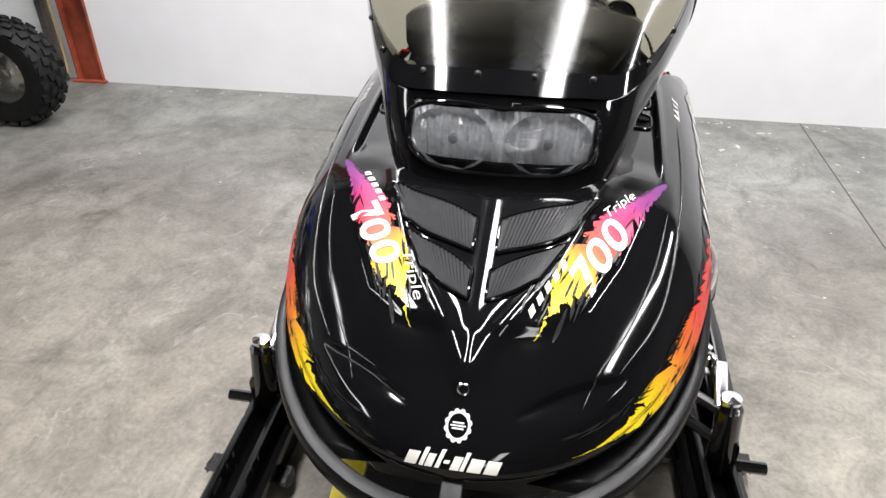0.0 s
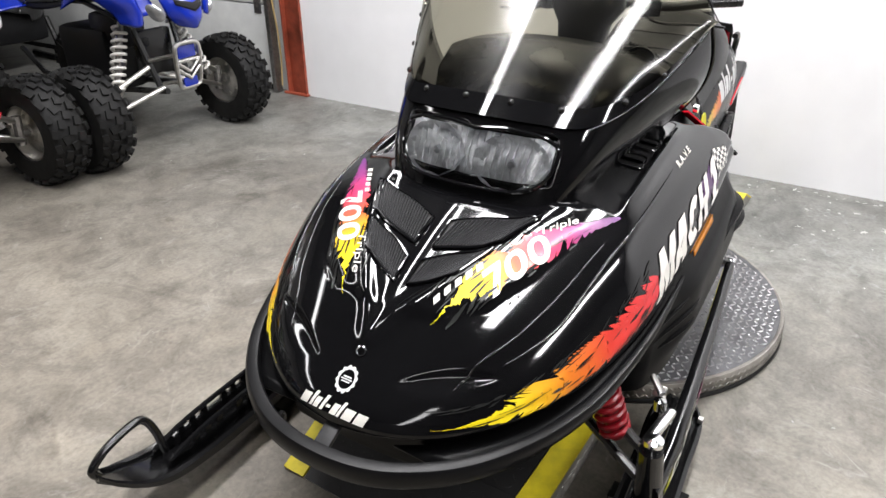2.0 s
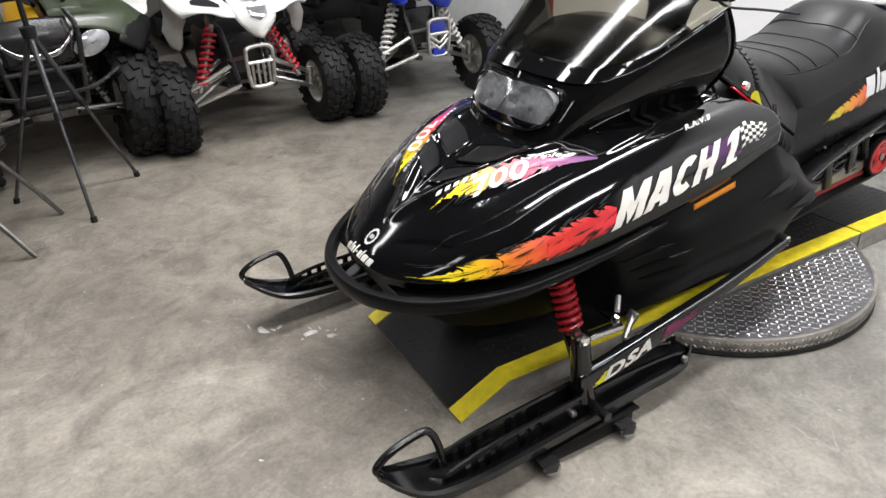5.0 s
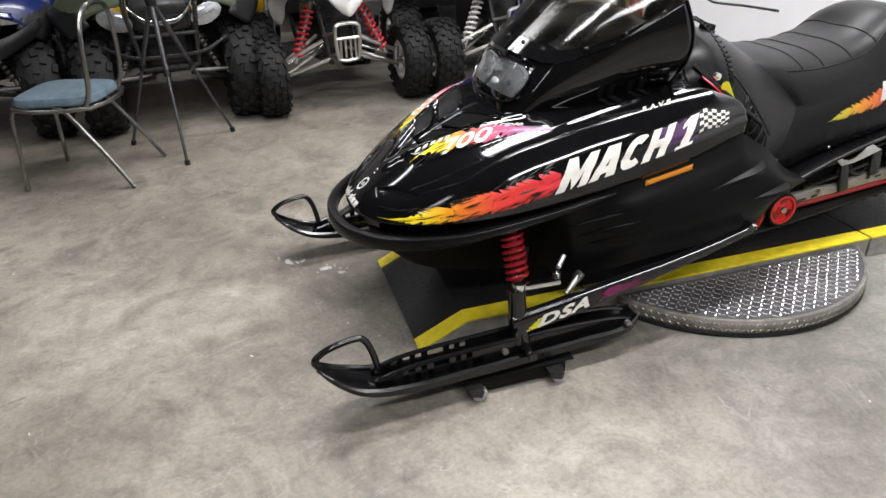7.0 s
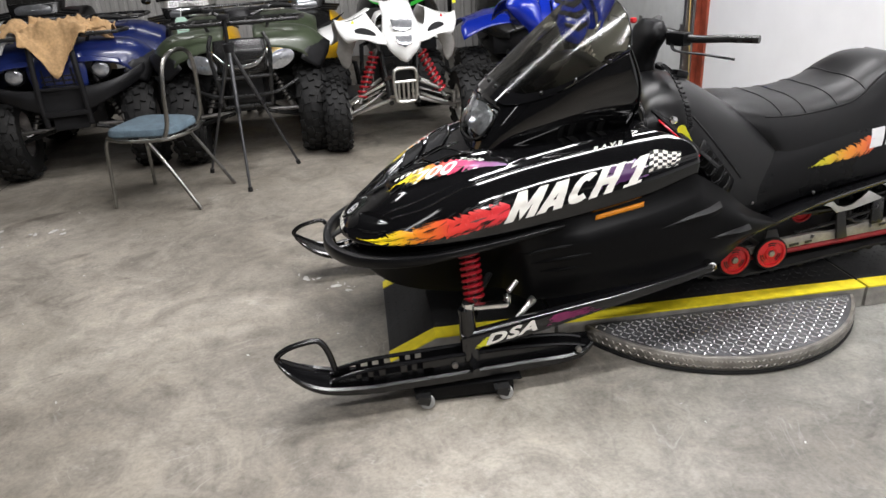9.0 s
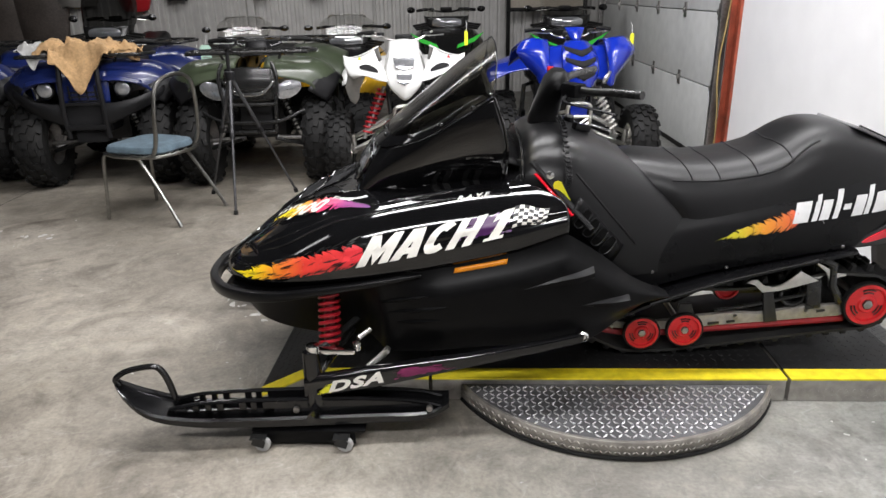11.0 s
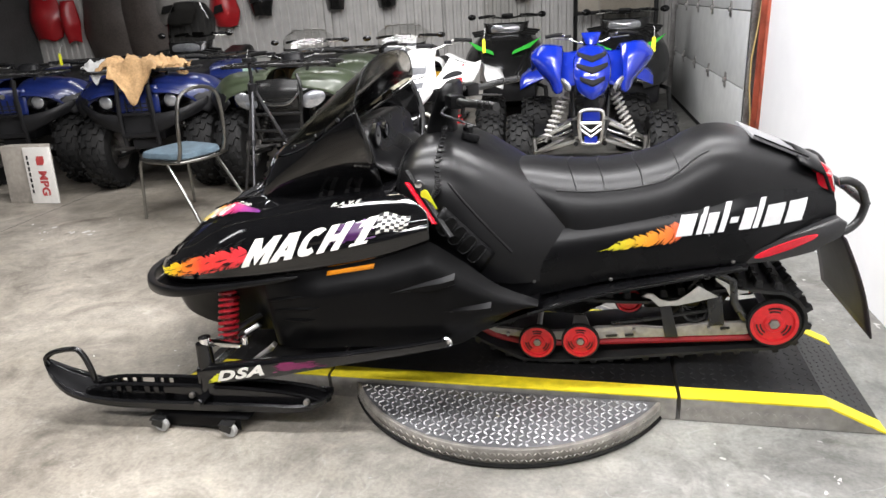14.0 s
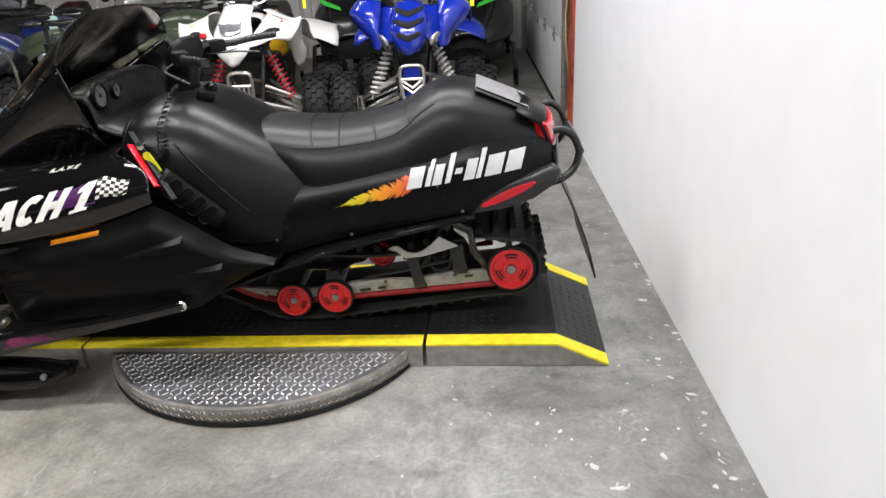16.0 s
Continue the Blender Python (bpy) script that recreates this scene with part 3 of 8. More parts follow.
def torn(rows, height, ends, seed, slant=0.0, streak=0.06):
    """A brushed flame: strokes with torn ends, loose at its borders; u from 0 to 1, with a map of u."""
    rng = random.Random(seed)
    bm = bmesh.new()
    uv = bm.loops.layers.uv.new("UVMap")

    def stroke(f, a, b, w, k):
        n = max(4, int((b - a) / 0.03))
        va, vb = [], []
        for j in range(n + 1):
            t = j / n
            u = a + (b - a) * t
            ww = w * (0.08 + 0.92 * smooth(0, 0.22, t)) * (0.08 + 0.92 * smooth(0, 0.25, 1 - t)) * rng.uniform(0.85, 1.15)
            va.append(bm.verts.new((u + slant * (f - ww), (f - ww) * height, 0.0001 * (k % 4))))
            vb.append(bm.verts.new((u + slant * (f + ww), (f + ww) * height, 0.0001 * (k % 4))))
        for j in range(n):
            face = bm.faces.new((va[j], va[j + 1], vb[j + 1], vb[j]))
            for loop in face.loops:
                loop[uv].uv = (clamp(loop.vert.co.x), 0.5)

    for k in range(rows):
        f = 0.10 + 0.80 * (k + 0.5) / rows
        a, b = ends(f)
        a += rng.uniform(0, streak) * (1.6 if k % 3 == 0 else 0.6)
        b -= rng.uniform(0, streak) * (1.5 if k % 2 == 0 else 0.5)
        stroke(f, a, b, 0.56 / rows, k)
        if k % 5 == 2:  # a gap of bare paint shows inside: short pieces fill the rest
            stroke(f + 0.4 / rows, a + 0.1 * (b - a), a + 0.4 * (b - a), 0.4 / rows, k + 1)
    for k in range(2 * rows):
        top = k % 2
        f = (0.93 + rng.uniform(-0.05, 0.08)) if top else (0.07 - rng.uniform(-0.05, 0.08))
        a, b = ends(clamp(f))
        c = a + (b - a) * rng.uniform(0.02, 0.9)
        stroke(f, c, min(b, c + rng.uniform(0.04, 0.16)), 0.5 / rows, k)
    return bm


def ragged(columns, seed, tip, lean, deep=0.24):
    """A solid flame with torn borders whose spikes lean forward; u and v from 0 to 1, with a map of u."""
    rng = random.Random(seed)
    bm = bmesh.new()
    uv = bm.loops.layers.uv.new("UVMap")

    def saw(short, tall, depth):
        out, u = [], 0.0
        while u < 1.0:
            long, cut = rng.uniform(short, tall), depth * rng.uniform(0.05, 1.0) ** 1.7
            out.append((u, long, cut))
            u += long
        return out

    def inset(teeth, u):
        for start, long, cut in teeth:
            if start <= u < start + long:
                f = (u - start) / long
                return cut * (1 - f / 0.75 if f < 0.75 else (f - 0.75) / 0.25)
        return 0.0

    above, below = saw(0.02, 0.085, deep), saw(0.02, 0.085, deep)
    fine_above, fine_below = saw(0.007, 0.022, 0.4 * deep), saw(0.007, 0.022, 0.4 * deep)
    rows = []
    for i in range(columns + 1):
        u = i / columns
        open_up = smooth(0.0, 0.34, u)
        lo, hi = tip * (1 - open_up), tip + 0.03 + (0.97 - tip) * open_up
        lo += (inset(below, u) + inset(fine_below, u)) * (0.3 + 0.7 * open_up)
        hi -= (inset(above, u) + inset(fine_above, u)) * (0.3 + 0.7 * open_up)
        hi = max(hi, lo + 0.012)
        row = []
        for f in (0.0, 0.12, 0.3, 0.5, 0.7, 0.88, 1.0):
            v = lo + (hi - lo) * f
            out = abs(v - 0.5) * 2
            row.append(bm.verts.new((u - lean * max(0.0, out - 0.35) * smooth(0.02, 0.15, u), v, 0)))
        rows.append(row)
    for a, b in zip(rows, rows[1:]):
        for k in range(6):
            face = bm.faces.new((a[k], b[k], b[k + 1], a[k + 1]))
            for loop in face.loops:
                loop[uv].uv = (clamp(loop.vert.co.x), 0.5)
    return bm


GLYPHS = {
    "M": (1.10, [[(0, 0), (0.33, 0), (0.33, 1), (0, 1)], [(0.77, 0), (1.10, 0), (1.10, 1), (0.77, 1)], [(0.33, 0.42), (0.55, 0), (0.55, 0.56), (0.33, 1)], [(0.55, 0), (0.77, 0.42), (0.77, 1), (0.55, 0.56)]]),
    "A": (0.94, [[(0, 0), (0.34, 0), (0.47, 0.62), (0.47, 1), (0.24, 1)], [(0.94, 0), (0.70, 1), (0.47, 1), (0.47, 0.62), (0.60, 0)], [(0.376, 0.17), (0.564, 0.17), (0.522, 0.37), (0.418, 0.37)]]),
    "H": (0.84, [[(0, 0), (0.31, 0), (0.31, 1), (0, 1)], [(0.55, 0), (0.86, 0), (0.86, 1), (0.55, 1)], [(0.31, 0.38), (0.55, 0.38), (0.55, 0.63), (0.31, 0.63)]]),
    "1": (0.50, [[(0.15, 0), (0.50, 0), (0.50, 1), (0.15, 1)], [(-0.04, 0.66), (0.15, 0.73), (0.15, 1.0), (-0.04, 0.84)], [(0.0, 0), (0.15, 0), (0.15, 0.10), (0.0, 0.10)], [(0.50, 0), (0.66, 0), (0.66, 0.10), (0.50, 0.10)]]),
    "7": (0.66, [[(0, 0.80), (0.66, 0.80), (0.66, 1), (0, 1)], [(0.12, 0), (0.38, 0), (0.66, 0.80), (0.40, 0.80)]]),
    " ": (0.30, []),
}


def bowl(width, a0, a1, n, thick):
    """Strokes of a round letter, from one angle to another."""
    pieces = []
    for k in range(n):
        quad = []
        for a, f in ((a0 + (a1 - a0) * k / n, 1), (a0 + (a1 - a0) * (k + 1) / n, 1), (a0 + (a1 - a0) * (k + 1) / n, 0), (a0 + (a1 - a0) * k / n, 0)):
            c, s = math.cos(a), math.sin(a)
            rx, ry = width / 2 - (0 if f else thick), 0.5 - (0 if f else thick * 0.85)
            quad.append((width / 2 + rx * math.copysign(abs(c) ** 0.85, c), 0.5 + ry * math.copysign(abs(s) ** 0.85, s)))
        pieces.append(quad)
    return pieces


GLYPHS["C"] = (0.84, bowl(0.88, math.radians(48), math.radians(312), 16, 0.30))
GLYPHS["0"] = (0.78, bowl(0.78, 0, 2 * math.pi, 20, 0.22))


def block_word(body, height, shear, gap=0.13, only=None):
    """Bold slanted capitals and digits from flat pieces, set side by side without overlap."""
    bm = bmesh.new()
    x = 0.0
    for k, ch in enumerate(body):
        w, pieces = GLYPHS[ch]
        for poly in pieces if only in (None, k) else []:
            bm.faces.new([bm.verts.new(((x + u) * height + shear * v * height, v * height, 0)) for u, v in poly])
        x += w + gap
    return bm


def scratches(count, seed, length, thick):
    """Thin slivers of bare paint across a printed flame, u and v from 0 to 1."""
    rng = random.Random(seed)
    bm = bmesh.new()
    for k in range(count):
        edge = k % 3
        v = rng.uniform(-0.04, 0.16) if edge == 0 else rng.uniform(0.84, 1.06) if edge == 1 else rng.uniform(0.1, 0.9)
        u = rng.uniform(0.02, 0.92)
        n = 5
        L, w, rise = length * rng.uniform(0.4, 1.3), thick * rng.uniform(0.4, 1.3), rng.uniform(0.0, 0.16)
        lo, hi = [], []
        for j in range(n + 1):
            t = j / n
            ww = w * (math.sin(math.pi * (0.06 + 0.9 * t)) ** 0.8) * rng.uniform(0.6, 1.2)
            lo.append(bm.verts.new((u + L * t, v + rise * t - ww, 0)))
            hi.append(bm.verts.new((u + L * t, v + rise * t + ww, 0)))
        for j in range(n):
            bm.faces.new((lo[j], lo[j + 1], hi[j + 1], hi[j]))
    return bm


def both_sides(make):
    for s in (-1, 1):
        make(s)


def side_decals(s):
    """Flame, name and flag along one side of the hood; s: -1 the near side, 1 the far one."""
    way = (0, -s, 0)
    # flame
    bm = ragged(280, 11, 0.30, 0.13, 0.30)

    def place(u, v):
        x = -0.036 + 0.500 * u
        lo = curve(x, [(-0.04, 0.438), (0.09, 0.462), (0.2, 0.490), (0.46, 0.556), (0.52, 0.57)])
        hi = curve(x, [(-0.04, 0.472), (0.09, 0.505), (0.2, 0.548), (0.46, 0.634), (0.52, 0.65)])
        return Vector((x, s * 0.9, lo + (hi - lo) * v))

    lifts = [0.0010 + v.co.z for v in bm.verts]
    for v, lift in zip(bm.verts, lifts):
        v.co = on(HOOD, place(v.co.x, v.co.y), way, lift)
    flame = part("flame_decal", bm, FLAMES, hood, "yellow to red brushed flame decal")
    bm = scratches(72, 3, 0.085, 0.028)
    lay(bm, place, HOOD, way, 0.0019)
    loose = part("torn_gap", bm, DARKPRINT, flame, "black torn gaps")
    loose["kind"] = "stuff"
    # purple ground behind the last letters
    bm = torn(9, 1.0, lambda f: (0.05, 0.95), 5, slant=0.1, streak=0.2)

    def place2(u, v):
        x = 0.715 + 0.215 * u
        return Vector((x, s * 0.9, 0.594 + 0.12 * (x - 0.46) + 0.056 * v + 0.016 * u))

    for v in bm.verts:
        v.co = on(HOOD, place2(v.co.x, v.co.y), way, 0.0007)
    part("purple_ground", bm, PURPLE, hood, "dark purple brushed ground")
    # lettering, read from the nose on the near side and from the tail on the far side
    bm = block_word("MACH 1", 0.080, 0.62, 0.06)
    xs = [v.co.x for v in bm.verts]
    lo, hi = min(xs), max(xs)
    for v in bm.verts:
        v.co.x = (v.co.x - lo) / (hi - lo)
    cut_fine(bm, 0.022)

    def place3(u, v):
        w = u if s < 0 else 1 - u
        x = 0.440 + 0.490 * w
        base = 0.550 + 0.094 * w + 0.012 * w * w
        return Vector((x, s * 0.9, base + v * (1.04 - 0.15 * w)))

    lay(bm, place3, HOOD, way, 0.0026)
    part("lettering", bm, WHITEPRINT, hood, "white slanted capital lettering")
    # chequered flag
    bm = bmesh.new()
    for i in range(7):
        for j in range(6):
            if (i + j) % 2 == 0:
                u0, v0 = i / 7, j / 6
                sub = [[(u0 + a / 14, v0 + b / 12) for a in range(3)] for b in range(3)]
                sheet(bm, [[(u, v, 0) for u, v in row] for row in sub])

    def place4(u, v):
        x = 0.918 + 0.102 * u + 0.012 * v
        return Vector((x, s * 0.9, 0.672 + 0.018 * u + 0.004 * math.sin(u * 6) + v * 0.060 * (1 - 0.35 * u)))

    lay(bm, place4, HOOD, way, 0.0016)
    part("chequered_flag", bm, WHITEPRINT, hood, "black and white chequered flag")
    bm = bmesh.new()
    sheet(bm, [[(a / 6, b / 4, 0) for a in range(7)] for b in range(5)])
    lay(bm, place4, HOOD, way, 0.0010)
    part("flag_ground", bm, DARKPRINT, hood)
    # small white word higher on the shoulder
    bm = letters("R.A.V.E", 0.013, bold=0.0006, shear=0.25, spacing=1.15)
    xs = [v.co.x for v in bm.verts]
    lo, hi = min(xs), max(xs)
    for v in bm.verts:
        v.co.x = (v.co.x - lo) / (hi - lo)

    def place5(u, v):
        w = u if s < 0 else 1 - u
        return Vector((0.755 + 0.100 * w + (0.004 if s < 0 else -0.004) * v / 0.016, s * (0.388 - v), 1.5) if s < 0 else (0.755 + 0.100 * w, s * (0.376 + v), 1.5))

    lay(bm, place5, HOOD, (0, 0, -1), 0.0014)
    part("small_lettering", bm, WHITEPRINT, hood)


both_sides(side_decals)


def top_decals(s):
    """The slanted flame with its number on each scoop of the hood."""
    way = (0, 0, -1)
    a, b = Vector((0.100, s * 0.100)), Vector((0.490, s * 0.328))
    along = (b - a)
    across = Vector((-along.y, along.x)).normalized() * (1 if s < 0 else -1)  # towards the middle

    def place(u, v):
        p = a + along * u + across * (v * 0.074 - 0.047 + 0.012 * u - 0.020 * u * u)
        return Vector((p.x, p.y, 1.5))

    def tapered(u, v):
        t = smooth(0.5, 1.0, u)
        return v * (1 - 0.78 * t) + 0.42 * t

    bm = ragged(220, 21, 0.45, 0.09, 0.34)
    lifts = [0.0010 + v.co.z for v in bm.verts]
    for v, lift in zip(bm.verts, lifts):
        v.co = on(HOOD, place(v.co.x, tapered(v.co.x, v.co.y)), way, lift)
    flame = part("scoop_flame", bm, FLAMES2, hood, "yellow, red and purple flame decal")
    bm = scratches(46, 9, 0.09, 0.035)
    for v in bm.verts:
        v.co.y = tapered(v.co.x, v.co.y)
    lay(bm, place, HOOD, way, 0.0018)
    loose = part("torn_gap", bm, DARKPRINT, flame, "black torn gaps")
    loose["kind"] = "stuff"

    def word(bm, height, u0, u1, v0, material, name, rise=0.0, span=None):
        xs = [v.co.x for v in bm.verts]
        lo, hi = span or (min(xs), max(xs))
        for v in bm.verts:
            v.co.x = (v.co.x - lo) / (hi - lo)
        cut_fine(bm, 0.09)

        def at(u, v):
            c = u0 + (u1 - u0) * u
            return place(c if s < 0 else 0.86 - c, v0 + rise * u + v / 0.066)

        lay(bm, at, HOOD, way, 0.0024)
        part(name, bm, material, hood)

    whole = block_word("700", 0.048, 0.22, 0.08)
    xs = [v.co.x for v in whole.verts]
    whole.free()
    for k in range(3):
        word(block_word("700", 0.048, 0.22, 0.08, only=k), 0.048, 0.26, 0.60, -0.04, WHITEPRINT, "digit", rise=0.12, span=(min(xs), max(xs)))
    word(letters("Triple", 0.017, bold=0.0, shear=0.4), 0.017, 0.60, 0.80, 0.78, WHITEPRINT, "small_word", rise=-0.06)
    # maker's name as slanted bars
    for i in range(5):
        bm = bmesh.new()
        u = 0.04 + 0.054 * i
        sheet(bm, [[(u + 0.012 * f + g * 0.032, 0.76 + 0.15 * f, 0) for g in (0, 0.5, 1)] for f in (0, 0.5, 1)])
        lay(bm, lambda c, v: place(c if s < 0 else 0.86 - c, v), HOOD, way, 0.0022)
        part("name_bar", bm, WHITEPRINT, hood, "white slanted bar")


both_sides(top_decals)


def word_bars(shapes, place, tree, way, material, name, parent, label):
    """Maker's mark as plain slanted blocks: (start, width, low, high) of each."""
    for u, w, lo, hi in shapes:
        bm = bmesh.new()
        sheet(bm, [[(u + w * g + 0.22 * (lo + (hi - lo) * f), lo + (hi - lo) * f, 0) for g in (0, 0.25, 0.5, 0.75, 1)] for f in (0, 0.33, 0.67, 1)])
        lay(bm, place, tree, way, 0.0020)
        part(name, bm, material, parent, label)


MARK = [(0.0, 0.42, 0.0, 0.72), (0.52, 0.15, 0.0, 1.0), (0.72, 0.26, 0.0, 0.7), (1.08, 0.15, 0.0, 1.0), (1.31, 0.20, 0.28, 0.48), (1.60, 0.30, 0.0, 0.72), (1.94, 0.14, 0.0, 1.0), (2.18, 0.46, 0.0, 0.72), (2.74, 0.46, 0.0, 0.72)]
word_bars(MARK, lambda u, v: Vector((-0.069 - 0.24 + 0.018 * v, 0.083 - 0.0485 * u, 0.428 + 0.18 + 0.024 * v)), HOOD, (0.8, 0, -0.6), WHITEPRINT, "mark_bar", hood, "white slanted block mark")
# round cog-shaped badge
bm = bmesh.new()
n = 36
ring = []
for k in range(n):
    a = 2 * math.pi * k / n
    ring.append((0.0235 if k % 3 else 0.0205, a))
for rr, lo in ((1.0, 0.6), (0.42, 0.0)):
    out = [bm.verts.new((r * rr * math.cos(a), r * rr * math.sin(a), 0)) for r, a in ring]
    if lo:
        inn = [bm.verts.new((0.0165 * math.cos(a), 0.0165 * math.sin(a), 0)) for r, a in ring]
        for k in range(n):
            bm.faces.new((out[k], out[(k + 1) % n], inn[(k + 1) % n], inn[k]))
for k in (-1, 0, 1):
    sheet(bm, [[(0.0040 * k - 0.0012 + 0.0024 * f, (-1 + 2 * g) * 0.013 * (1 - 0.25 * abs(k)), 0) for g in (0, 0.5, 1)] for f in (0, 1)])
lay(bm, lambda u, v: Vector((-0.037 + u, v, 1.0)), HOOD, (0, 0, -1), 0.0018)
part("round_badge", bm, SILVERPRINT, hood, "round silver cog-shaped badge")
bm = bmesh.new()
tube(bm, [on(HOOD, (0.012 + 0.007 * math.sin(a), 0.010 * math.cos(a), 1), (0, 0, -1), 0.002) for a in [k * math.pi / 8 for k in range(16)]], 0.0015, 5, closed=True)
part("oval_ring", bm, CHROME, hood)


def grille(s, front, back, count):
    """A sunken louvred vent between a front and a back edge, each (x, y) inside to outside: tray, rim and slats."""
    def at(u, v, lift):
        (fa, fb), (ba, bb) = front, back
        bow = 0.012 * math.sin(math.pi * u)
        x = (fa[0] + (fb[0] - fa[0]) * u) * (1 - v) + (ba[0] + (bb[0] - ba[0]) * u) * v + bow * v
        y = (fa[1] + (fb[1] - fa[1]) * u) * (1 - v) + (ba[1] + (bb[1] - ba[1]) * u) * v
        return on(HOOD, (x, s * y, 1.5), (0, 0, -1), lift)
    bm = bmesh.new()
    sheet(bm, [[at(u / 8, v / 5, 0.0015) for u in range(9)] for v in range(6)])
    tray = part("vent_grille", bm, mat("vent_dark", (0.004, 0.004, 0.004), 0.6), hood, "black louvred hood vent")
    bm = bmesh.new()
    rim = [at(u / 8, 0, 0.004) for u in range(9)] + [at(1, v / 5, 0.004) for v in range(1, 6)] + [at(1 - u / 8, 1, 0.004) for u in range(1, 9)] + [at(0, 1 - v / 5, 0.004) for v in range(1, 5)]
    tube(bm, rim, 0.0032, 6, closed=True)
    part("rim", bm, GLOSS, tray)
    bm = bmesh.new()
    for k in range(count):
        u = (k + 0.5) / count
        a, b = at(u * 0.92, 0.06, 0.004), at(u * 0.92 + 0.07, 0.94, 0.004)
        d = (b - a).normalized()
        up = Vector((-0.3, 0, 0.95))
        side = d.cross(up).normalized() * 0.0024
        n = up * 0.0022
        vs = [bm.verts.new(p) for p in (a - side, a + side + n, b + side + n, b - side)]
        ws = [bm.verts.new(p - n * 0.9) for p in (a - side, a + side + n, b + side + n, b - side)]
        bm.faces.new(vs)
        for i in range(4):
            bm.faces.new((vs[i], ws[i], ws[(i + 1) % 4], vs[(i + 1) % 4]))
    loose = part("slats", bm, SLAT, tray, "slanted glossy black slats, lightened for their glints")
    loose["kind"] = "stuff"


for s in (-1, 1):
    grille(s, ((0.240, 0.022), (0.285, 0.165)), ((0.315, 0.022), (0.372, 0.207)), 20)
    grille(s, ((0.150, 0.016), (0.184, 0.112)), ((0.205, 0.016), (0.262, 0.156)), 15)


def moulded_edge(s, line, r):
    """A rolled edge moulded into the hood, fading out at both ends."""
    pts = spline([(x, y, 0) for x, y in line], 8)
    n = len(pts) - 1
    bm = bmesh.new()
    tube(bm, [on(HOOD, (p.x, s * p.y, 1.5), (0, 0, -1), -0.0008) for p in pts], [r * (0.25 + 0.75 * smooth(0, 0.2, k / n) * smooth(0, 0.25, 1 - k / n)) for k in range(n + 1)], 10)
    part("moulded_edge", bm, GLOSS, hood)


for s in (-1, 1):
    moulded_edge(s, [(0.02, 0.20), (0.075, 0.225), (0.16, 0.275), (0.28, 0.318), (0.42, 0.345)], 0.0026)
    moulded_edge(s, [(0.09, 0.262), (0.21, 0.332), (0.396, 0.366), (0.51, 0.376), (0.66, 0.380), (0.74, 0.379)], 0.0036)


def shoulder_vent(s, x, y, length, deep):
    """A rounded oblong opening in the hood's shoulder: dark throat, raised rim and one slat."""
    def at(k, n, f, lift):
        a = 2 * math.pi * k / n
        c, q = math.cos(a), math.sin(a)
        u = math.copysign(abs(c) ** 0.5, c) * f
        w = math.copysign(abs(q) ** 0.5, q) * f
        return on(HOOD, (x + deep / 2 * w + 0.12 * length * u, s * (y + length / 2 * u), 1.5), (0, 0, -1), lift)
    bm = bmesh.new()
    loft(bm, [[at(k, 20, f, 0.0015) for k in range(20)] for f in (1.0, 0.6, 0.2, 0.02)], caps=False)
    throat = part("shoulder_vent", bm, mat("vent_dark", (0.004, 0.004, 0.004), 0.6), hood, "black oblong shoulder vent")
    bm = bmesh.new()
    tube(bm, [at(k, 28, 1.0, 0.002) for k in range(28)], 0.004, 8, closed=True)
    part("rim", bm, GLOSS, throat)
    bm = bmesh.new()
    a, b = at(0, 4, 0.8, 0.006), at(2, 4, 0.8, 0.006)
    m = Matrix.Translation((a + b) / 2) @ (b - a).to_track_quat("X", "Z").to_matrix().to_4x4()
    box(bm, (0, 0, 0), ((b - a).length, deep * 0.34, 0.004), pose(0, 0, 0, -30 * s, 0, 0), 0.0015)
    bmesh.ops.transform(bm, matrix=m, verts=bm.verts)
    part("slat", bm, PLASTIC, throat)


for s in (-1, 1):
    shoulder_vent(s, 0.80, 0.292, 0.056, 0.060)
    shoulder_vent(s, 0.705, 0.288, 0.062, 0.062)


# ---- cowl, lamp and shield ----
def cowl_ring(t):
    """Half outline of the cowl's base and rim: t from 0 (front middle) to 1 (its rear end)."""
    x = curve(t, [(0, 0.393), (0.25, 0.404), (0.45, 0.452), (0.65, 0.60), (0.85, 0.79), (1.0, 0.905)])
    y = curve(t, [(0, 0.0), (0.25, 0.14), (0.45, 0.222), (0.65, 0.245), (0.85, 0.262), (1.0, 0.285)])
    return x, y


def rim_ring(t):
    x = curve(t, [(0, 0.483), (0.25, 0.495), (0.45, 0.533), (0.65, 0.655), (0.85, 0.785), (1.0, 0.866)])
    y = curve(t, [(0, 0.0), (0.25, 0.14), (0.45, 0.236), (0.65, 0.308), (0.85, 0.360), (1.0, 0.385)])
    z = curve(t, [(0, 0.885), (0.25, 0.882), (0.45, 0.880), (0.65, 0.920), (0.85, 1.0), (1.0, 1.052)])
    return x, y, z


def cowl_point(t, f, s):
    bx, by = cowl_ring(t)
    bz = on(HOOD, (bx, s * by, 1.5), (0, 0, -1), 0).z - 0.012
    rx, ry, rz = rim_ring(t)
    bulge = math.sin(math.pi * f)
    return Vector((bx + (rx - bx) * f - 0.010 * bulge * (1 - t) + 0.022 * bulge * t**6, s * (by + (ry - by) * f + (0.012 + 0.036 * smooth(0.55, 1.0, t)) * bulge * smooth(0.2, 0.5, t)), bz + (rz - bz) * f))


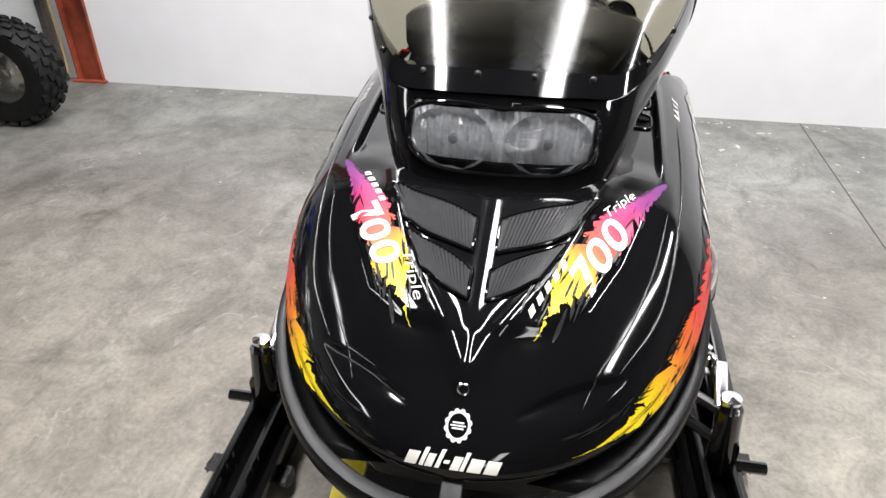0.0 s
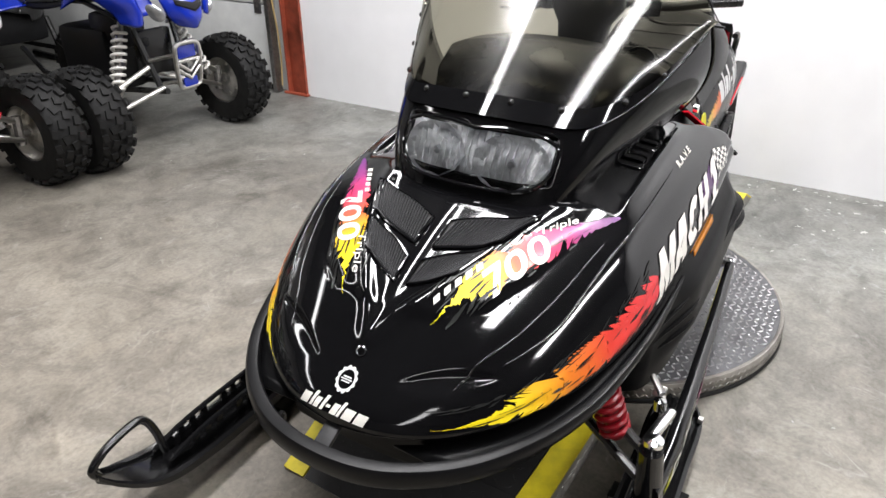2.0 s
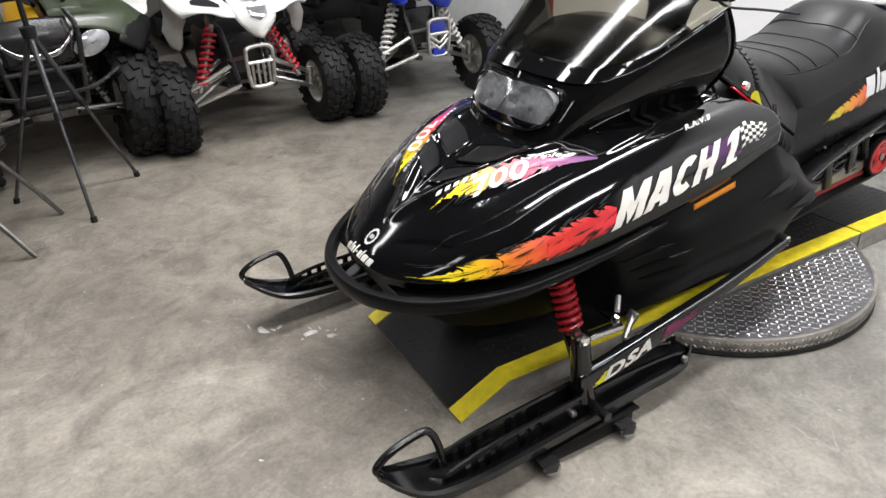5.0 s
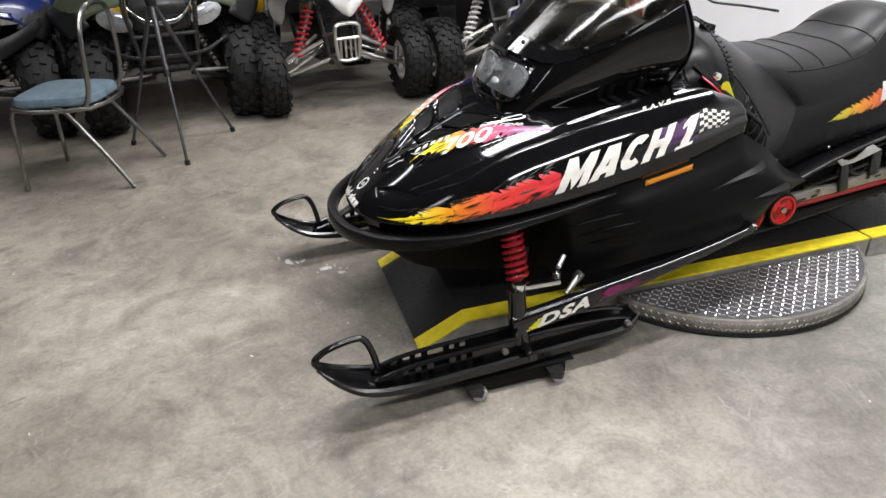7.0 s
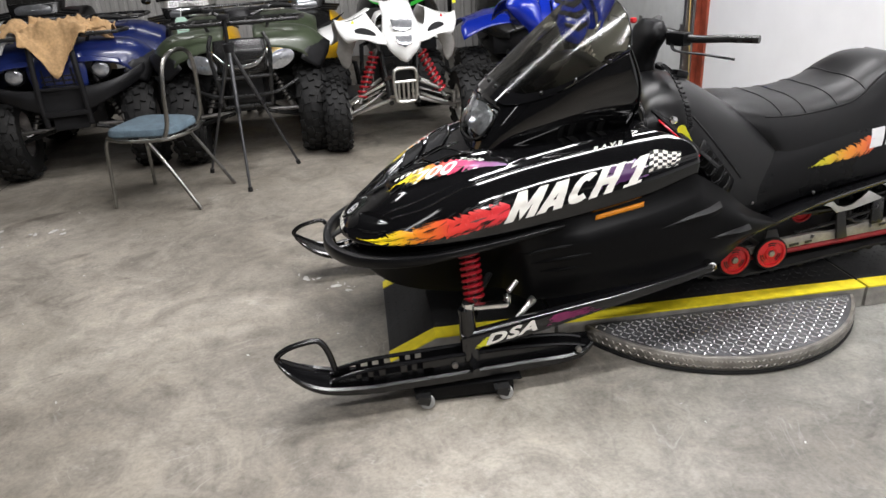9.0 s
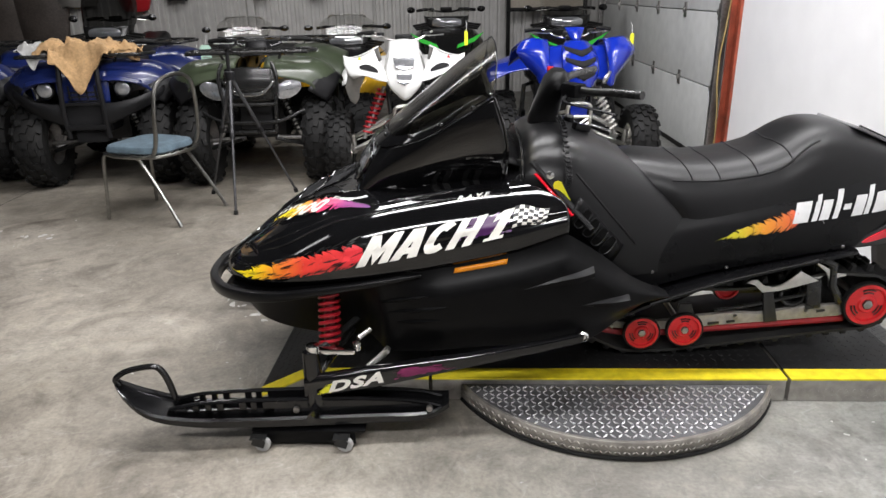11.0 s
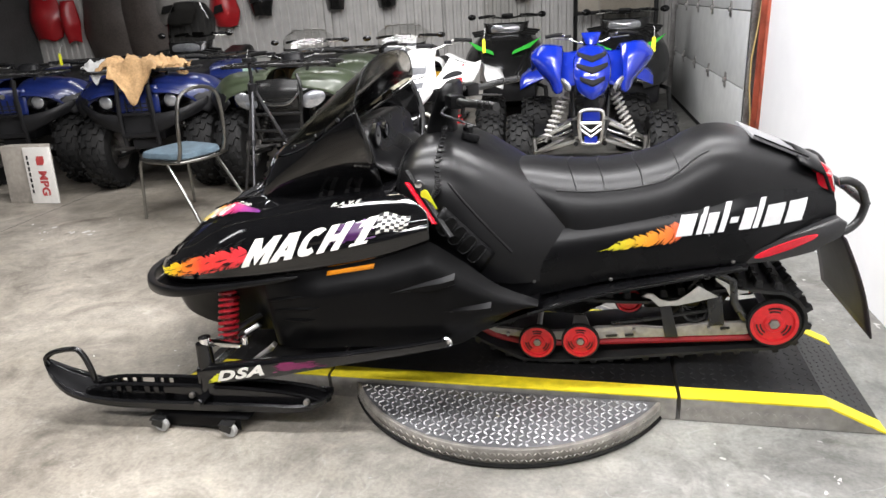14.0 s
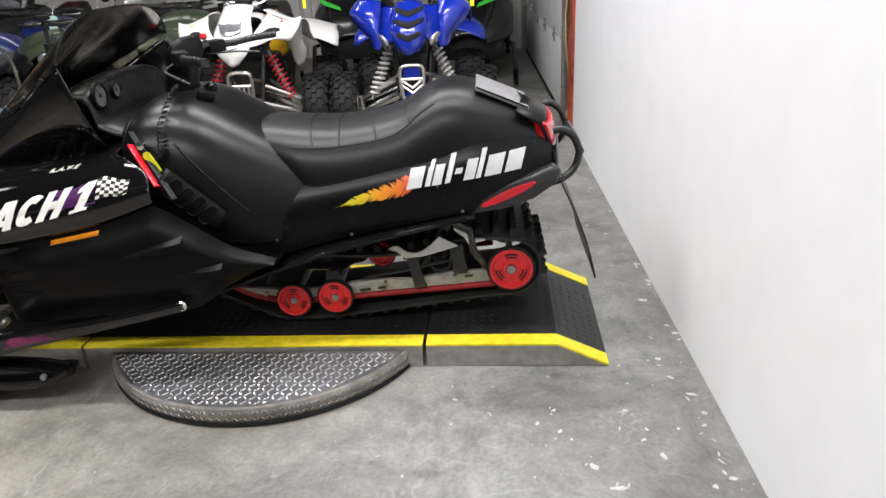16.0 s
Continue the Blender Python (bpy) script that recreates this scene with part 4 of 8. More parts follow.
ts = [k / 36 for k in range(37)]
full = [(t, -1) for t in ts[::-1]] + [(t, 1) for t in ts[1:]]
bm = bmesh.new()
sheet(bm, [[cowl_point(t, f / 24, s) for t, s in full] for f in range(25)])
hole = [f for f in bm.faces if abs(f.calc_center_median().y) < 0.182 and 0.765 < f.calc_center_median().z < 0.858 and f.calc_center_median().x < 0.56]
bmesh.ops.delete(bm, geom=hole, context="FACES")
cowl = part("cowl", bm, GLOSS, sled, "glossy black headlight cowl", thick=0.004, angle=60)
for s in (-1, 1):
    bm = bmesh.new()
    tube(bm, [cowl_point(1.0, f / 24, s) for f in range(25)], 0.0032, 8)
    part("rear_lip", bm, GLOSS, cowl)


def shield_point(t, f, s):
    rx, ry, rz = rim_ring(t)
    tx = curve(t, [(0, 0.880), (0.3, 0.88), (0.6, 0.878), (0.85, 0.872), (1.0, 0.866)])
    ty = curve(t, [(0, 0.0), (0.3, 0.175), (0.6, 0.302), (0.85, 0.366), (1.0, 0.386)])
    tz = curve(t, [(0, 1.190), (0.3, 1.182), (0.6, 1.150), (0.85, 1.098), (1.0, 1.058)])
    b = math.sin(math.pi * f)
    return Vector((rx + (tx - rx) * f - 0.008 * b, s * (ry + (ty - ry) * f + 0.012 * b * t), rz + (tz - rz) * f + 0.004))


bm = bmesh.new()
sheet(bm, [[shield_point(t, f / 16, s) for t, s in full] for f in range(17)])
SHIELD = tree_of(bm)
shield = part("windshield", bm, SMOKE, sled, "dark smoked clear plastic windshield", thick=0.0, angle=60)
bm = bmesh.new()
band = [[shield_point(t, f, s) + Vector((-0.002, 0, 0.001)) for t, s in full] for f in (-0.02, 0.05, 0.10)]
sheet(bm, band)
part("lower_band", bm, GLOSS, shield, "opaque glossy black lower band")
bm = bmesh.new()
tube(bm, [shield_point(t, 1.0, s) for t, s in full], 0.0022, 6)
part("edge", bm, SATIN, shield, "black edge trim")
for s in (-1, 1):
    for t in (0.10, 0.31, 0.56, 0.72, 0.88):
        p = shield_point(t, 0.07, s)
        q, nor, _, _ = SHIELD.find_nearest(p)
        if nor.dot(p - Vector((0.85, 0, 0.95))) < 0:
            nor = -nor
        bm = bmesh.new()
        turned(bm, [(0.0001, 0.006), (0.004, 0.0055), (0.0065, 0.003), (0.0072, 0.0)], 12, "z")
        bmesh.ops.transform(bm, matrix=Matrix.Translation(q + nor * 0.003) @ nor.to_track_quat("Z", "Y").to_matrix().to_4x4(), verts=bm.verts)
        part("screw", bm, FRAMEBLK, shield)


def lamp_point(u, v, lift):
    """u from -1 to 1 across, v from 0 (low) to 1 (high), on the front of the cowl."""
    half = 0.200 * (0.94 + 0.06 * v)
    y = u * half
    t0 = 0.0
    for k in range(60):
        if cowl_ring(t0)[1] >= abs(y):
            break
        t0 += 1 / 60
    f_lo, f_hi = 0.20, 0.88
    f = f_lo + (f_hi - f_lo) * v
    p = cowl_point(t0, f, -1 if y < 0 else 1)
    p.y = y
    return p + Vector((-lift, 0, lift * 0.4))


def lamp_outline(k, n):
    a = 2 * math.pi * k / n
    c, s = math.cos(a), math.sin(a)
    u = math.copysign(abs(c) ** 0.45, c)
    v = 0.5 + 0.5 * math.copysign(abs(s) ** 0.55, s)
    if s > 0:
        v -= 0.06 * math.exp(-((u / 0.16) ** 2))
    else:
        u *= 1 - 0.08 * abs(s)
    return u, v


N = 64
bm = bmesh.new()
rings = []
for f in (1.0, 0.8, 0.55, 0.3, 0.05):
    rings.append([lamp_point(lamp_outline(k, N)[0] * f, 0.5 + (lamp_outline(k, N)[1] - 0.5) * f, 0.010 + 0.006 * (1 - f)) for k in range(N)])
loft(bm, rings, caps=False)
headlight = part("headlight", bm, LENS, sled, "clear twin-bulb headlight")
bm = bmesh.new()
tube(bm, [lamp_point(*lamp_outline(k, N), 0.008) for k in range(N)], 0.005, 8, closed=True)
part("bezel", bm, GLOSS, headlight, "black bezel")
# reflectors: two faceted bowls and a fluted middle
bm = bmesh.new()
rng = random.Random(8)
for s in (-1, 1):
    rows = []
    for i in range(7):
        f = 1 - i / 6 * 0.92
        row = []
        for k in range(20):
            a = 2 * math.pi * k / 20
            u = s * 0.50 + 0.44 * f * math.cos(a)
            v = clamp(0.48 + 0.46 * f * math.sin(a), 0.03, 0.93)
            row.append(lamp_point(u, v, 0.007 - 0.050 * (1 - f * f) + (0.0025 if k % 2 else -0.0025) + rng.uniform(-0.0035, 0.0035)))
        rows.append(row)
    sheet(bm, rows, closed=True)
rows = []
for j in range(9):
    rows.append([lamp_point(-0.97 + 1.94 * k / 48, -0.02 + 0.95 * j / 8, -0.012 + (0.005 if k % 2 else -0.004) + rng.uniform(-0.0035, 0.0035)) for k in range(49)])
sheet(bm, rows)
part("reflector", bm, MIRROR, headlight, "bright faceted reflector", flat=True)
for s in (-1, 1):
    bm = bmesh.new()
    c = lamp_point(s * 0.5, 0.5, -0.02)
    turned(bm, [(0.0001, -0.02), (0.009, -0.016), (0.011, -0.004), (0.009, 0.012)], 12, "x", c)
    part("bulb", bm, mat("bulb_glass", (0.75, 0.75, 0.78), 0.1, 0.5), headlight)


# ---- snowmobile: belly, bumper, dash, bars ----
def pan_ring(x):
    top = curve(x, EDGE) - 0.004 if x < 1.09 else curve(x, [(1.09, 0.648), (1.2, 0.575), (1.3, 0.495), (1.42, 0.43)])
    wt = (hood_half(x) - 0.006) if x < 1.09 else curve(x, [(1.09, 0.444), (1.25, 0.435), (1.42, 0.38)])
    zb = curve(x, [(-0.03, 0.335), (0.06, 0.285), (0.2, 0.255), (0.42, 0.245), (0.86, 0.282), (1.16, 0.30), (1.28, 0.365), (1.42, 0.415)])
    wb = curve(x, [(-0.03, 0.15), (0.08, 0.24), (0.3, 0.295), (0.45, 0.30)]) if x < 0.45 else curve(x, [(0.45, 0.30), (0.53, 0.43), (0.8, 0.465), (1.2, 0.455), (1.42, 0.36)])
    wt = min(wt, wb + 0.2)
    pts = []
    for k in range(13):
        f = k / 12
        y = wt + (wb - wt) * (f**2.2 if x > 0.5 else f**0.75)
        y += 0.042 * smooth(0.52, 0.72, x) * smooth(0.0, 0.30, f) * (1 - smooth(0.6, 1.0, f))
        pts.append((y, top + (zb - top) * f))
    return pts


bm = bmesh.new()
rows = []
for k in range(75):
    x = -0.03 + 1.45 * k / 74
    half = pan_ring(x)
    rows.append([Vector((x, -y, z)) for y, z in half] + [Vector((x, y * f, half[-1][1] - 0.012 * (1 - f * f))) for y, z in [half[-1]] for f in (-0.5, 0, 0.5)] + [Vector((x, y, z)) for y, z in half[::-1]])
sheet(bm, rows)
bm.faces.new([v for v in bm.verts][: len(rows[0])])
PAN = tree_of(bm)
pan = part("belly_pan", bm, PLASTIC, sled, "matt black plastic belly pan", angle=55)


def pan_details(s):
    way = (0, -s, 0)
    for x0, z0, x1, z1 in ((0.50, 0.425, 0.66, 0.462), (0.53, 0.392, 0.72, 0.432), (0.56, 0.362, 0.70, 0.388)):
        bm = bmesh.new()
        pts = [on(PAN, (x0 + (x1 - x0) * f, s * 0.9, z0 + (z1 - z0) * f), way, 0.000) for f in [k / 8 for k in range(9)]]
        tube(bm, pts, [0.0015, 0.004, 0.006, 0.007, 0.007, 0.007, 0.006, 0.004, 0.0015], 8)
        part("strake", bm, PLASTIC, pan)
    bm = bmesh.new()
    sheet(bm, [[(0.742 + 0.162 * u / 10 + 0.004 * v, 0.530 + 0.030 * u / 10 + 0.016 * v, 0) for u in range(11)] for v in (0, 0.5, 1)])
    for v in bm.verts:
        v.co = on(PAN, (v.co.x, s * 0.9, v.co.y), way, 0.003)
    part("side_reflector", bm, AMBER, pan, "long amber side reflector", thick=0.003)
    # two blade-shaped ledges towards the footwell
    for line, deep in ((((0.955, 0.488), (1.075, 0.528), (1.168, 0.552)), 0.030), (((1.13, 0.430), (1.20, 0.448), (1.28, 0.460)), 0.024)):
        pts = spline([(x, 0, z) for x, z in line], 5)
        n = len(pts) - 1
        top = [on(PAN, (p.x, s * 0.9, p.z), way, 0.0005) for p in pts]
        lip = [p + Vector((0, s * 0.022 * smooth(0, 0.8, k / n), -deep * 0.5 * k / n)) for k, p in enumerate(top)]
        low = [p + Vector((0.0, s * 0.020 * smooth(0, 0.8, k / n), -deep * smooth(0, 0.7, k / n))) for k, p in enumerate(top)]
        foot = [on(PAN, (p.x, s * 0.9, p.z - deep * smooth(0, 0.7, k / n) - 0.004), way, -0.002) for k, p in enumerate(top)]
        bm = bmesh.new()
        sheet(bm, [top, lip, low, foot])
        part("side_ledge", bm, PLASTIC, pan, "grey-black blade-shaped ledge", angle=30)


both_sides(pan_details)


def swept(bm, path, size, squareness=0.7, seg=12):
    """A bar of rounded oblong section along a path; size(k) gives (thickness, height)."""
    rings = []
    n = len(path)
    for k, p in enumerate(path):
        d = path[min(n - 1, k + 1)] - path[max(0, k - 1)]
        out = Vector((d.y, -d.x, 0)).normalized()
        t, h = size(k / (n - 1))
        ring = []
        for j in range(seg):
            a = 2 * math.pi * j / seg
            c, s = math.cos(a), math.sin(a)
            ring.append(p + out * (t / 2 * math.copysign(abs(c) ** squareness, c)) + Vector((0, 0, h / 2 * math.copysign(abs(s) ** squareness, s))))
        rings.append(ring)
    loft(bm, rings)


bm = bmesh.new()
half = [(0.64, 0.462, 0.524), (0.45, 0.458, 0.490), (0.275, 0.434, 0.456), (0.17, 0.403, 0.432), (0.06, 0.348, 0.412), (-0.035, 0.272, 0.397), (-0.098, 0.188, 0.390), (-0.134, 0.1, 0.386)]
path = spline([(x, -y, z) for x, y, z in half] + [(-0.145, 0, 0.385)] + [(x, y, z) for x, y, z in half[::-1]], 6)
swept(bm, path, lambda f: (0.006 + 0.030 * math.sin(math.pi * f) ** 0.6, 0.006 + 0.043 * math.sin(math.pi * f) ** 0.7), squareness=0.6)
bumper = part("front_bumper", bm, BUMPER, sled, "dark grey-black rubbery front bumper hoop")
for s in (-1, 1):
    bm = bmesh.new()
    inner_line, outer_line = [], []
    for k in range(25):
        x = -0.06 + 0.65 * k / 24
        by = curve(x, [(-0.105, 0.188), (-0.035, 0.268), (0.06, 0.343), (0.17, 0.399), (0.275, 0.430), (0.45, 0.456), (0.64, 0.460)])
        bz = curve(x, [(-0.105, 0.384), (-0.035, 0.392), (0.06, 0.408), (0.17, 0.430), (0.275, 0.458), (0.45, 0.490), (0.64, 0.524)])
        inner_line.append(Vector((x, s * max(0.10, hood_half(x) - 0.035), bz + 0.012)))
        outer_line.append(Vector((x, s * by, bz + 0.006)))
    sheet(bm, [inner_line, outer_line])
    part("apron", bm, PLASTIC, pan, thick=0.006)
bm = bmesh.new()
box(bm, (-0.112, 0.0, 0.398), (0.080, 0.036, 0.010), pose(0, 0, 0, 0, -28, 0), 0.003)
part("strut", bm, ENDCAP, bumper, "flat grey middle strut")

# dash with dials, under the shield
bm = bmesh.new()
rows = []
for x, w, z, d in ((0.60, 0.20, 0.90, 0.02), (0.70, 0.25, 0.945, 0.03), (0.80, 0.275, 0.985, 0.04), (0.855, 0.285, 0.992, 0.06), (0.875, 0.287, 0.975, 0.06), (0.885, 0.285, 0.90, 0.05), (0.93, 0.28, 0.865, 0.04), (1.0, 0.25, 0.835, 0.04)):
    rows.append([Vector((x, w * math.sin(a) if abs(a) < 1.57 else math.copysign(w, a), z - d * (1 - math.cos(a)))) for a in [-math.pi / 2 + math.pi * k / 20 for k in range(21)]])
sheet(bm, rows)
dash = part("dash", bm, SATIN, sled, "black instrument pod", angle=50, thick=0.006)
DIAL = mat("dial_face", (0.10, 0.10, 0.10), 0.4, grain=0.1)
for y, r in ((-0.225, 0.042), (-0.120, 0.028)):
    bm = bmesh.new()
    turned(bm, [(r * 0.82, 0.003), (r * 0.84, 0.008), (r, 0.006), (r, -0.006)], 28, "x", (0.882, y, 0.942))
    dial = part("dial_bezel", bm, SATIN, dash)
    bm = bmesh.new()
    turned(bm, [(0.0001, 0.0035), (r * 0.83, 0.0035)], 28, "x", (0.882, y, 0.942))
    part("dial_face", bm, DIAL, dial, "grey dial face")
    bm = bmesh.new()
    turned(bm, [(0.0001, 0.008), (r * 0.14, 0.007), (r * 0.16, 0.0036)], 12, "x", (0.882, y, 0.942))
    box(bm, (0.887, y - r * 0.2, 0.942 + r * 0.3), (0.001, r * 0.06, r * 0.7), pose(0, 0, 0, 35, 0, 0))
    part("needle", bm, DARKPRINT, dial)


def console_point(x, a):
    zt = curve(x, [(0.955, 0.855), (0.985, 0.897), (1.04, 0.917), (1.11, 0.915), (1.2, 0.885), (1.32, 0.815), (1.5, 0.70)])
    w = curve(x, [(0.955, 0.31), (1.05, 0.345), (1.2, 0.345), (1.5, 0.26)])
    zb = curve(x, [(0.955, 0.72), (1.1, 0.56), (1.3, 0.46), (1.5, 0.46)])
    c, s = math.cos(a), math.sin(a)
    return Vector((x, w * math.copysign(abs(s) ** 0.62, s), zb + (zt - zb) * max(0, c) ** 0.66))


bm = bmesh.new()
angles = [-math.pi / 2 + math.pi * k / 44 for k in range(45)]
rows = [[console_point(0.955 + 0.545 * k / 40, a) for a in angles] for k in range(41)]
sheet(bm, rows)
bm.verts.ensure_lookup_table()
bm.faces.new(bm.verts[:45])
CONSOLE = tree_of(bm)
console = part("console", bm, VINYL2, sled, "dark grey vinyl-clad tank and console")
bm = bmesh.new()
tube(bm, [console_point(0.968, a) * 1 + Vector((-0.004, 0, 0.004)) for a in angles], 0.005, 6)
part("piping", bm, SATIN, console)


def console_side(s):
    way = (0, -s, 0)
    bm = bmesh.new()  # red reflector on the hood's rear flange
    a, b = Vector((1.000, s * 0.327, 0.806)), Vector((1.105, s * 0.424, 0.698))
    d = (b - a).normalized()
    face = Vector((0.86, s * 0.42, 0.2))
    face = (face - d * face.dot(d)).normalized()
    m = Matrix.Translation((a + b) / 2) @ Matrix((d, face.cross(d), face)).transposed().to_4x4()
    box(bm, (0, 0, 0), ((b - a).length, 0.024, 0.006), bevel=0.0025)
    bmesh.ops.transform(bm, matrix=m, verts=bm.verts)
    part("flank_reflector", bm, REDLENS, hood, "slanted red reflector strip")
    bm = bmesh.new()  # flange behind it
    e = Vector((0.022, 0.0, 0.012))
    pts = [a + (b - a) * f + e for f in (-0.25, 0.0, 0.5, 1.0, 1.35)]
    tube(bm, spline([p + Vector((-0.004, -s * 0.010, -0.010)) for p in pts], 4), 0.011, 8, squash=0.6)
    part("rear_flange", bm, PLASTIC, hood)
    # side vent panel with four slots
    p0, p1 = Vector((1.085, s * 0.415, 0.685)), Vector((1.235, s * 0.372, 0.515))
    along = p1 - p0
    up = Vector((0.55, -s * 0.25, 0.72)).normalized()

    def panel(f, g, lift):
        return p0 + along * f + up * (0.080 * g) + Vector((0, s * (0.010 * math.sin(math.pi * g) + lift), 0))

    bm = bmesh.new()
    sheet(bm, [[panel(k / 12, j / 4, 0) for k in range(13)] for j in range(5)])
    vent = part("side_vent", bm, PLASTIC, console, "black slotted side vent panel", thick=0.01)
    for k in range(4):
        f = 0.20 + 0.19 * k
        ring = []
        for j in range(20):
            a = 2 * math.pi * j / 20
            c, q = math.cos(a), math.sin(a)
            u, v = 0.42 * math.copysign(abs(c) ** 0.6, c), 0.075 * math.copysign(abs(q) ** 0.6, q)
            ring.append((f + v + 0.03 * c, 0.5 + u))
        bm = bmesh.new()
        loft(bm, [[panel(f + (x - f) * r, 0.5 + (y - 0.5) * r, 0.003) for x, y in ring] for r in (1.0, 0.5, 0.05)], caps=False)
        slot = part("slot", bm, mat("vent_dark", (0.002, 0.002, 0.002), 0.9, spec=0.1), vent, "dark rounded slot")
        bm = bmesh.new()
        tube(bm, [panel(x, y, 0.002) for x, y in ring], 0.0028, 6, closed=True)
        part("slot_rim", bm, SATIN, slot)
    # moulded edge down the console's flank
    bm = bmesh.new()
    tube(bm, [on(CONSOLE, (1.13 + 0.20 * k / 16, s * 0.9, 0.80 - 0.235 * k / 16), way, -0.002) for k in range(17)], 0.005, 8)
    part("flank_edge", bm, VINYL2, console)


both_sides(console_side)

# key tag, tether cord and knobs
bm = bmesh.new()
own = bmesh.new()
prism(own, [(-0.014, -0.034), (0.014, -0.034), (0.014, 0.030), (0.006, 0.038), (-0.006, 0.038), (-0.014, 0.030)], 0.002)
bmesh.ops.transform(own, matrix=Matrix.Translation((1.076, -0.366, 0.756)) @ pose(0, 0, 0, 90, -28, -8), verts=own.verts)
join(bm, own)
part("key_tag", bm, TAGYEL, console, "yellow paper key tag")
bm = bmesh.new()
turned(bm, [(0.0001, -0.014), (0.012, -0.012), (0.013, 0.0), (0.0001, 0.004)], 12, "y", (1.042, -0.340, 0.806))
part("key_switch", bm, CHROME, console)
bm = bmesh.new()
base = spline([(1.095, -0.13, 0.945), (1.10, -0.20, 0.925), (1.098, -0.305, 0.86), (1.102, -0.345, 0.79), (1.085, -0.358, 0.765)], 40)
coil = [p + Vector((0.009 * math.cos(k * 0.9), 0.004 * math.sin(k * 0.9), 0.004 * math.sin(k * 0.9))) for k, p in enumerate(base)]
tube(bm, coil, 0.003, 5)
part("tether_cord", bm, SATIN, console, "black coiled tether cord")
bm = bmesh.new()
box(bm, (1.175, -0.10, 0.905), (0.06, 0.03, 0.025), pose(0, 0, 0, 0, 15, 20), 0.006)
part("console_switch", bm, SATIN, console)
bm = bmesh.new()
turned(bm, [(0.02, 0.0), (0.02, 0.02), (0.012, 0.028), (0.0001, 0.03)], 14, "z", (1.15, 0.02, 0.90))
part("console_knob", bm, SATIN, console)

bm = bmesh.new()
rings = []
for z, x, dx, dy in ((0.885, 1.055, 0.055, 0.075), (0.94, 1.06, 0.05, 0.065), (0.99, 1.075, 0.045, 0.075), (1.03, 1.09, 0.042, 0.105), (1.06, 1.097, 0.036, 0.10), (1.085, 1.105, 0.020, 0.07)):
    rings.append([Vector((x + dx * math.copysign(abs(math.cos(a)) ** 0.7, math.cos(a)), dy * math.copysign(abs(math.sin(a)) ** 0.7, math.sin(a)), z)) for a in [2 * math.pi * k / 24 for k in range(24)]])
loft(bm, rings)
handlebar = part("handlebar", bm, PLASTIC, sled, "black padded handlebar")


def bar_side(s):
    pts = spline([(1.10, 0.0, 1.045), (1.12, s * 0.10, 1.045), (1.17, s * 0.20, 1.037), (1.235, s * 0.285, 1.043), (1.30, s * 0.365, 1.045)], 5)
    bm = bmesh.new()
    tube(bm, pts, 0.013, 10)
    part("bar", bm, FRAMEBLK, handlebar)
    bm = bmesh.new()
    g = pts[-9:]
    tube(bm, [g[0]] + g + [g[-1] + (g[-1] - g[-2]).normalized() * 0.012], [0.012] + [0.0175 + 0.001 * (k % 2) for k in range(len(g))] + [0.019], 12)
    part("grip", bm, RUBBER, handlebar, "black ribbed rubber grip")
    bm = bmesh.new()
    tube(bm, spline([(1.12, s * 0.135, 1.025), (1.10, s * 0.20, 1.005), (1.16, s * 0.28, 0.998), (1.235, s * 0.345, 0.985)], 5), 0.006, 8, squash=0.6)
    part("lever", bm, SATIN if s < 0 else FRAMEBLK, handlebar)
    bm = bmesh.new()
    box(bm, (1.135, s * 0.150, 1.035), (0.05, 0.075, 0.045), pose(0, 0, 0, 0, 0, s * -28), 0.01)
    part("switch_block", bm, PLASTIC, handlebar)


both_sides(bar_side)
bm = bmesh.new()
turned(bm, [(0.0001, 0.02), (0.012, 0.018), (0.014, 0.006), (0.010, 0.0)], 14, "z", (1.10, 0.16, 1.06))
part("stop_button", bm, RED, handlebar, "red stop button")

# ---- seat, tunnel, tail ----
SEAT_TOP = [(1.28, 0.785), (1.34, 0.806), (1.5, 0.803), (1.63, 0.806), (1.75, 0.824), (1.83, 0.850), (1.90, 0.888), (1.96, 0.908), (2.03, 0.908), (2.10, 0.886), (2.2, 0.842), (2.29, 0.795)]


def seat_point(x, a):
    zt = curve(x, SEAT_TOP)
    zb = curve(x, [(1.28, 0.60), (1.6, 0.595), (1.9, 0.635), (2.1, 0.68), (2.29, 0.735)])
    w = curve(x, [(1.28, 0.215), (1.45, 0.245), (1.9, 0.250), (2.1, 0.235), (2.29, 0.185)])
    c, s = max(0.0, math.cos(a)), math.sin(a)
    e = 0.55 - 0.12 * smooth(1.8, 2.0, x)
    z = zb + (zt - zb) * c**e
    y = w * math.copysign(abs(s) ** 0.75, s)
    low = (zt - z) / (zt - zb)
    y *= 0.84 + 0.16 * low
    # the sitting hollow dips in the middle
    z -= 0.010 * smooth(1.35, 1.6, x) * (1 - smooth(1.8, 1.95, x)) * c**2
    return Vector((x + 0.175 * low * (1 - smooth(1.28, 1.62, x)), y, z))


